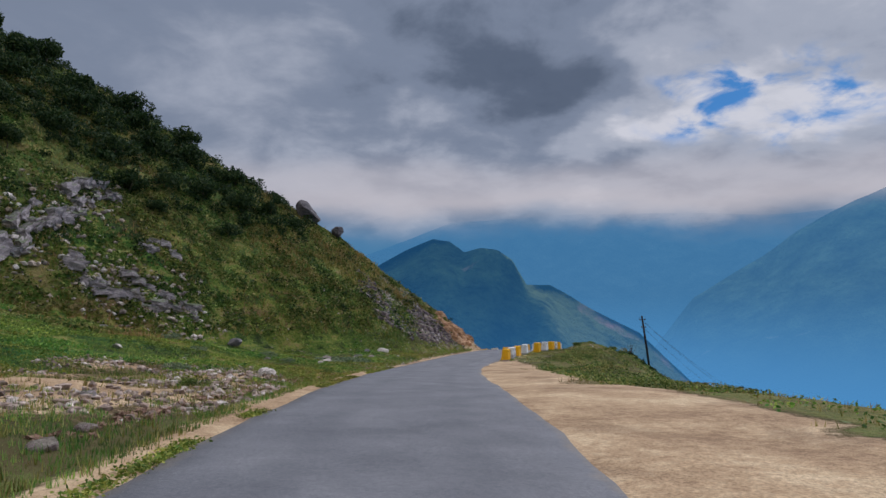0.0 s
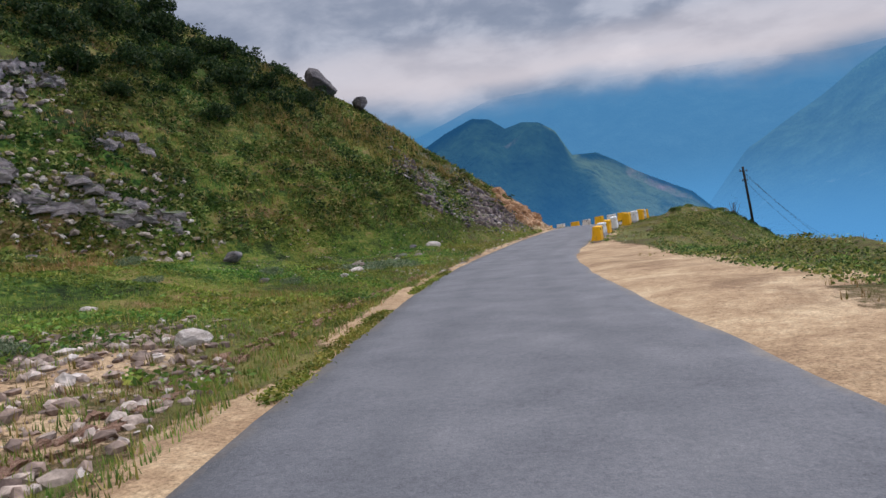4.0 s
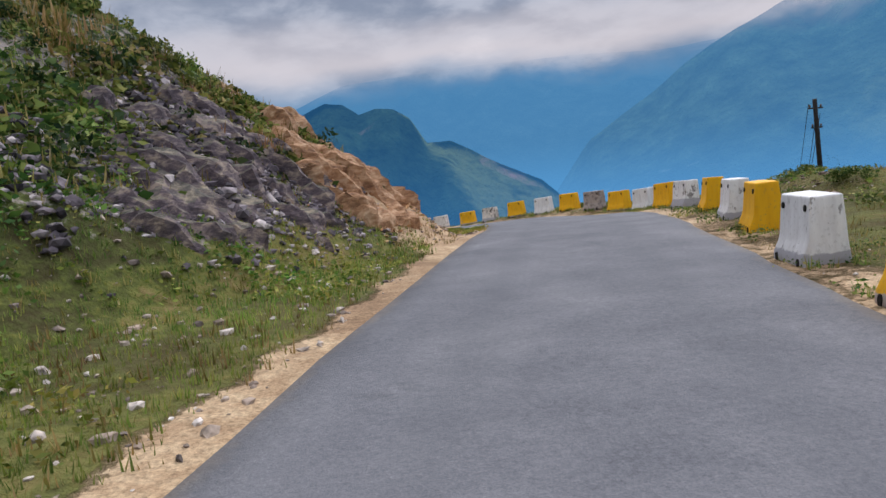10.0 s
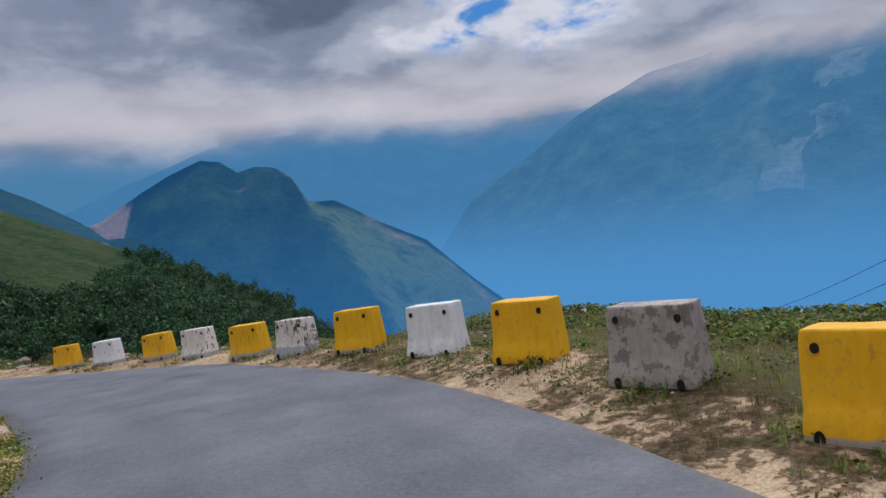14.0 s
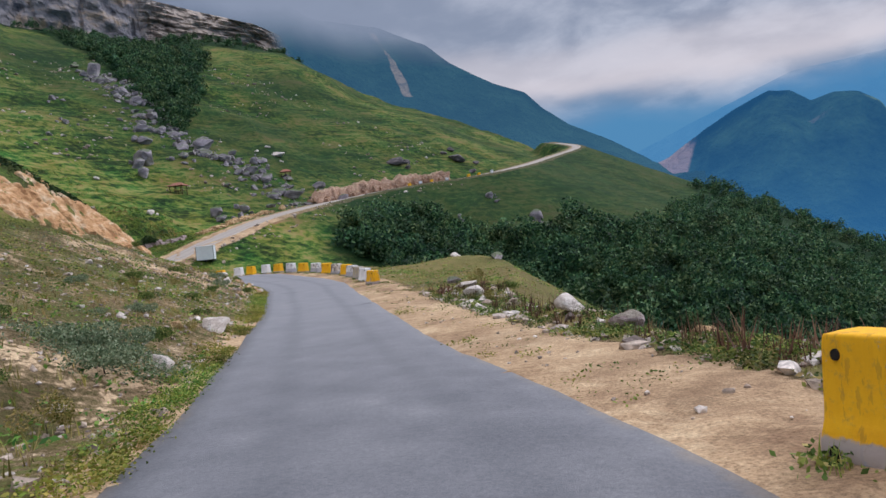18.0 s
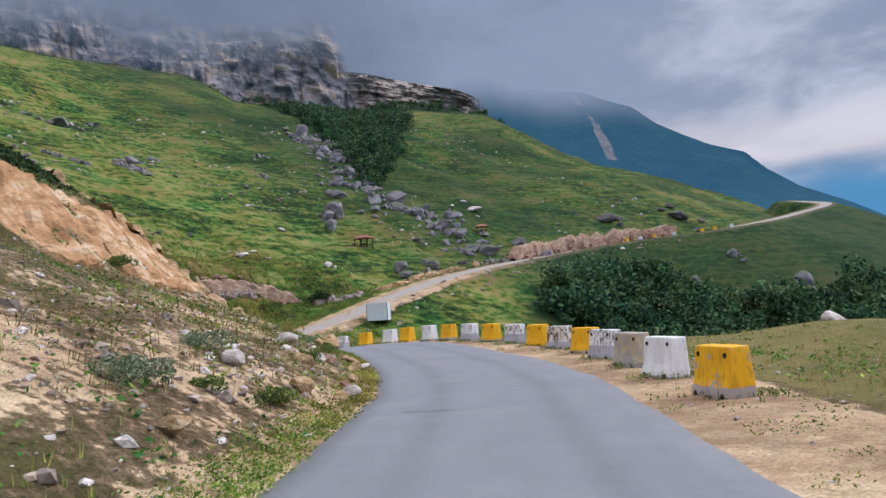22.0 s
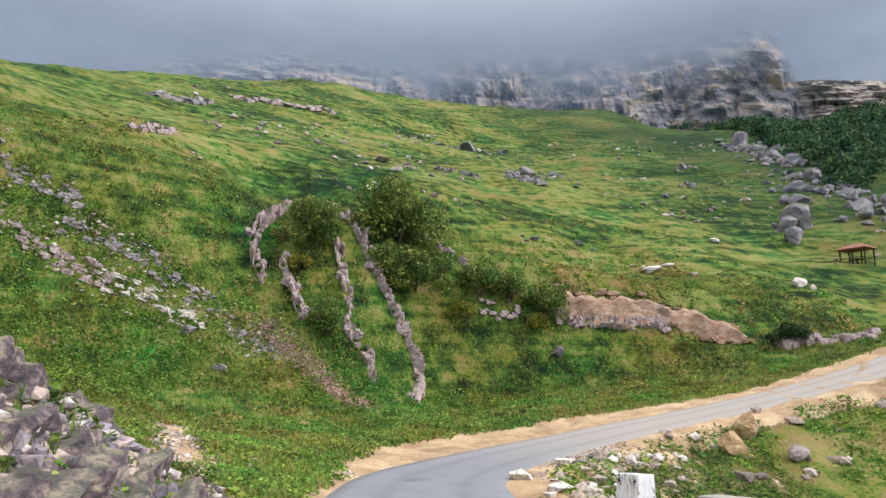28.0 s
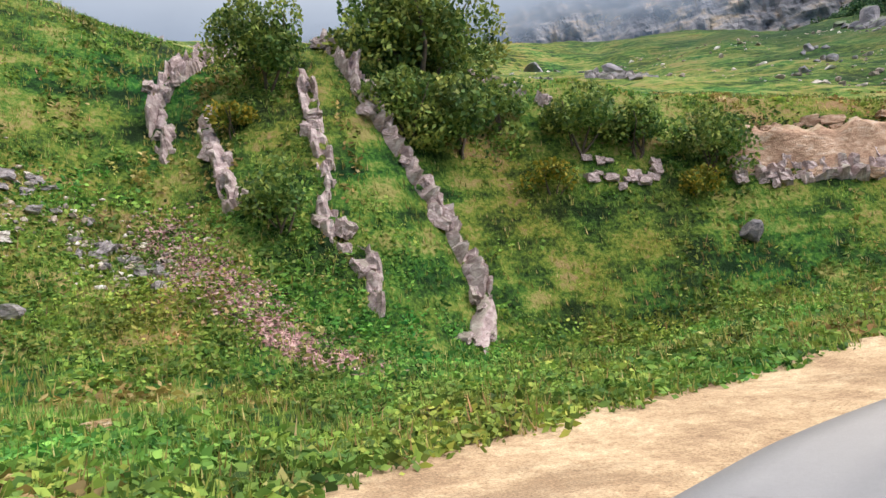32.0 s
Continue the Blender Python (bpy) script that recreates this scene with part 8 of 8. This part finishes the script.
stone_stuff("hillside_rubble", "pale rubble on the shaded hillside", x, y, 0.06 + 0.25 * rng0.uniform(0, 1, len(x)) ** 2, M_STONES, 66)
x, y = scree_points(SPUR_B, 600, 1.2, rng0)
stone_stuff("hillside_rubble", "pale rubble at the foot of the hillside", x, y, 0.06 + 0.22 * rng0.uniform(0, 1, len(x)) ** 2, M_STONES, 67)
for k, line in enumerate(BANDS):
    x, y = scree_points(line, 260, 0.7, rng0)
    stone_stuff("ledge_stones", "loose stones among the limestone ledges", x, y, 0.04 + 0.18 * rng0.uniform(0, 1, len(x)) ** 2, M_STONES, 70 + k)


TRAIN = [(-240, 256), (-212, 246), (-186, 235), (-165, 228), (-150, 226), (-137, 225), (-127, 222), (-117, 220), (-112, 214)]
x, y = scree_points(TRAIN, 420, 5.0, rng0)
stone_stuff("boulder_train", "stream of grey boulders running down the pasture", x, y, 0.35 + 2.0 * rng0.uniform(0, 1, len(x)) ** 2.6, M_FARROCK, 80)


# ---- pole, wires, cabin, shelters ----
def tube(points, radii, sides=8):
    bm = bmesh.new()
    rings = []
    pts = [Vector(p) for p in points]
    for i, (p, r_) in enumerate(zip(pts, radii)):
        d = (pts[min(i + 1, len(pts) - 1)] - pts[max(i - 1, 0)]).normalized()
        a_ = d.orthogonal().normalized()
        b_ = d.cross(a_)
        rings.append([bm.verts.new(p + (a_ * math.cos(k * 2 * math.pi / sides) + b_ * math.sin(k * 2 * math.pi / sides)) * r_) for k in range(sides)])
    for r0, r1 in zip(rings, rings[1:]):
        for k in range(sides):
            bm.faces.new((r0[k], r0[(k + 1) % sides], r1[(k + 1) % sides], r1[k]))
    bm.faces.new(rings[0][::-1])
    bm.faces.new(rings[-1])
    for f in bm.faces:
        f.smooth = True
    return bm


def box(sx, sy, sz, at=(0, 0, 0), bevel=0.01):
    bm = bmesh.new()
    bmesh.ops.create_cube(bm, size=1.0)
    bmesh.ops.scale(bm, verts=bm.verts, vec=(sx, sy, sz))
    if bevel:
        bmesh.ops.bevel(bm, geom=bm.edges[:], offset=bevel, segments=2, affect="EDGES")
    bmesh.ops.translate(bm, verts=bm.verts, vec=at)
    return bm


M_POLE = plain("weathered_pole", (0.012, 0.011, 0.012), (0.045, 0.038, 0.034), 14, 0.9)
M_STEEL = plain("dull_steel", (0.05, 0.05, 0.055), (0.12, 0.12, 0.125), 30, 0.55, 0.6)
M_GLASS = plain("insulator_glaze", (0.10, 0.07, 0.05), (0.18, 0.13, 0.10), 25, 0.3)
M_PANEL = plain("white_sheet", (0.72, 0.74, 0.78), (0.80, 0.82, 0.85), 1.5, 0.45, 0.0, 0.08)
M_TRIM = plain("dark_trim", (0.02, 0.02, 0.022), (0.05, 0.05, 0.055), 12, 0.6)
M_ROOF = plain("red_brown_roof", (0.20, 0.07, 0.045), (0.34, 0.15, 0.10), 3, 0.7)
M_TIMBER = plain("dark_timber", (0.03, 0.02, 0.015), (0.09, 0.06, 0.04), 7, 0.85)


def power_pole(x, y, dx, dy, tall, label, arms=2):
    z = float(lie(x, y)[0])
    top = new("power_pole")
    top.location = (x, y, z)
    part("mast", tube([(0, 0, -0.4), (dx * 0.5, dy * 0.5, tall * 0.5), (dx, dy, tall)], (0.13, 0.115, 0.095), 12), M_POLE, top)
    for k in range(arms):
        f = 1 - 0.06 - 0.13 * k
        arm = part("crossarm", box(0.75 - 0.2 * k, 0.07, 0.07, (dx * f, dy * f, tall * f)), M_STEEL, top, "short steel crossarm")
        for s_ in (-0.28, 0.28):
            part("insulator", tube([(dx * f + s_ * (1 - 0.25 * k), dy * f, tall * f + 0.03), (dx * f + s_ * (1 - 0.25 * k), dy * f, tall * f + 0.10), (dx * f + s_ * (1 - 0.25 * k), dy * f, tall * f + 0.17)], (0.03, 0.05, 0.022), 8), M_GLASS, top, "brown glazed insulator")
    return tagged(top, label, "power pole")


POLE = (25.2, 52.6)
PZ = float(lie(*POLE)[0])
TALL = 2.7 - PZ
power_pole(POLE[0], POLE[1], -1.25, -1.25, TALL, "dark leaning wooden power pole at the edge of the drop")
power_pole(-3.7, 137.8, 0.15, 0.0, 4.6, "thin wooden pole standing among dark trees", 1)


def wire(a_, b_, sag, name="overhead_wire"):
    pts = []
    for k in range(25):
        t = k / 24
        p = Vector(a_).lerp(Vector(b_), t)
        p.z -= 4 * sag * t * (1 - t)
        pts.append(p)
    me = mesh_of(name, tube(pts, [0.014] * 25, 5), M_TRIM, True)
    return tagged(new(name, me), "thin dark overhead wire from the leaning pole", "wire", "overhead wires")


for k, off in enumerate((-0.28, 0.28, 0.0)):
    wire((POLE[0] - 1.25 + off, POLE[1] - 1.2, PZ + TALL * (0.97 - 0.07 * k)), (POLE[0] + 62 + 2 * off, POLE[1] + 92, -17 - 2.2 * k), 3.0)


def cabin(x, y, turn):
    z = float(np.mean([lie(x + a_, y + b_)[0] for a_ in (-1, 1) for b_ in (-1, 1)]))
    top = new("road_cabin")
    top.matrix_world = pose(x, y, z - 0.05, 0, 0, turn)
    w, d, h = 2.9, 2.1, 2.35
    for sx, sy, px, py in ((w, 0.06, 0, -d / 2), (w, 0.06, 0, d / 2)):
        part("wall", box(sx, sy, h, (px, py, 0.3 + h / 2)), M_PANEL, top)
    for px in (-w / 2, w / 2):
        part("wall", box(0.06, d - 0.07, h, (px, 0, 0.3 + h / 2)), M_PANEL, top)
    part("roof", box(w + 0.12, d + 0.12, 0.08, (0, 0, 0.34 + h)), M_PANEL, top)
    part("floor_frame", box(w, d, 0.10, (0, 0, 0.26)), M_TRIM, top)
    for px in (-w / 2 - 0.012, w / 2 + 0.012):
        for py in (-d / 2 - 0.012, d / 2 + 0.012):
            part("corner_post", box(0.07, 0.07, h, (px, py, 0.3 + h / 2)), M_TRIM, top, "dark corner strip")
    for px in (-1.1, 0, 1.1):
        part("skid", box(0.16, d * 0.9, 0.26, (px, 0, 0.12)), M_TRIM, top)
    door = part("door", box(0.05, 0.8, 1.9, (-w / 2 - 0.04, 0.3, 1.3)), M_PANEL, top, "flush white sheet door")
    part("handle", box(0.04, 0.03, 0.12, (-w / 2 - 0.085, 0.02, 1.3)), M_STEEL, door)
    return tagged(top, "small white sheet-metal cabin with dark corners beside the road", "cabin")


cabin(-87.3, 157.4, 35)


def shelter(x, y, turn, w, label):
    z = float(lie(x, y)[0])
    top = new("picnic_shelter")
    top.matrix_world = pose(x, y, z - 0.1, 0, 0, turn)
    d, h = w * 0.75, 2.1
    for px in (-w / 2, 0, w / 2):
        for py in (-d / 2, d / 2):
            part("post", box(0.16, 0.16, h + 0.4, (px, py, h / 2 - 0.1)), M_TIMBER, top)
    bm = bmesh.new()
    e, r_ = 0.45, 0.75
    v = [bm.verts.new(p) for p in ((-w / 2 - e, -d / 2 - e, h), (w / 2 + e, -d / 2 - e, h), (w / 2 + e, d / 2 + e, h), (-w / 2 - e, d / 2 + e, h), (-w / 4, 0, h + r_), (w / 4, 0, h + r_),
                                   (-w / 2 - e, -d / 2 - e, h - 0.1), (w / 2 + e, -d / 2 - e, h - 0.1), (w / 2 + e, d / 2 + e, h - 0.1), (-w / 2 - e, d / 2 + e, h - 0.1))]
    for f in ((0, 1, 5, 4), (2, 3, 4, 5), (1, 2, 5), (3, 0, 4), (0, 6, 7, 1), (1, 7, 8, 2), (2, 8, 9, 3), (3, 9, 6, 0), (6, 9, 8, 7)):
        bm.faces.new([v[i] for i in f])
    part("roof", bm, M_ROOF, top, "hipped red-brown sheet roof")
    for py in (-d / 2, d / 2):
        part("rail", box(w, 0.08, 0.10, (0, py, 0.8)), M_TIMBER, top)
    part("table", box(w * 0.5, d * 0.3, 0.08, (0, 0, 0.75)), M_TIMBER, top)
    part("table_leg", box(0.2, 0.2, 0.75, (0, 0, 0.36)), M_TIMBER, top)
    return tagged(top, label, "shelter")


shelter(-130.0, 192.0, 20, 3.2, "open timber shelter with a red-brown roof on the pasture")
shelter(-131.2, 235.0, 40, 2.6, "small dark shelter among boulders on the pasture")
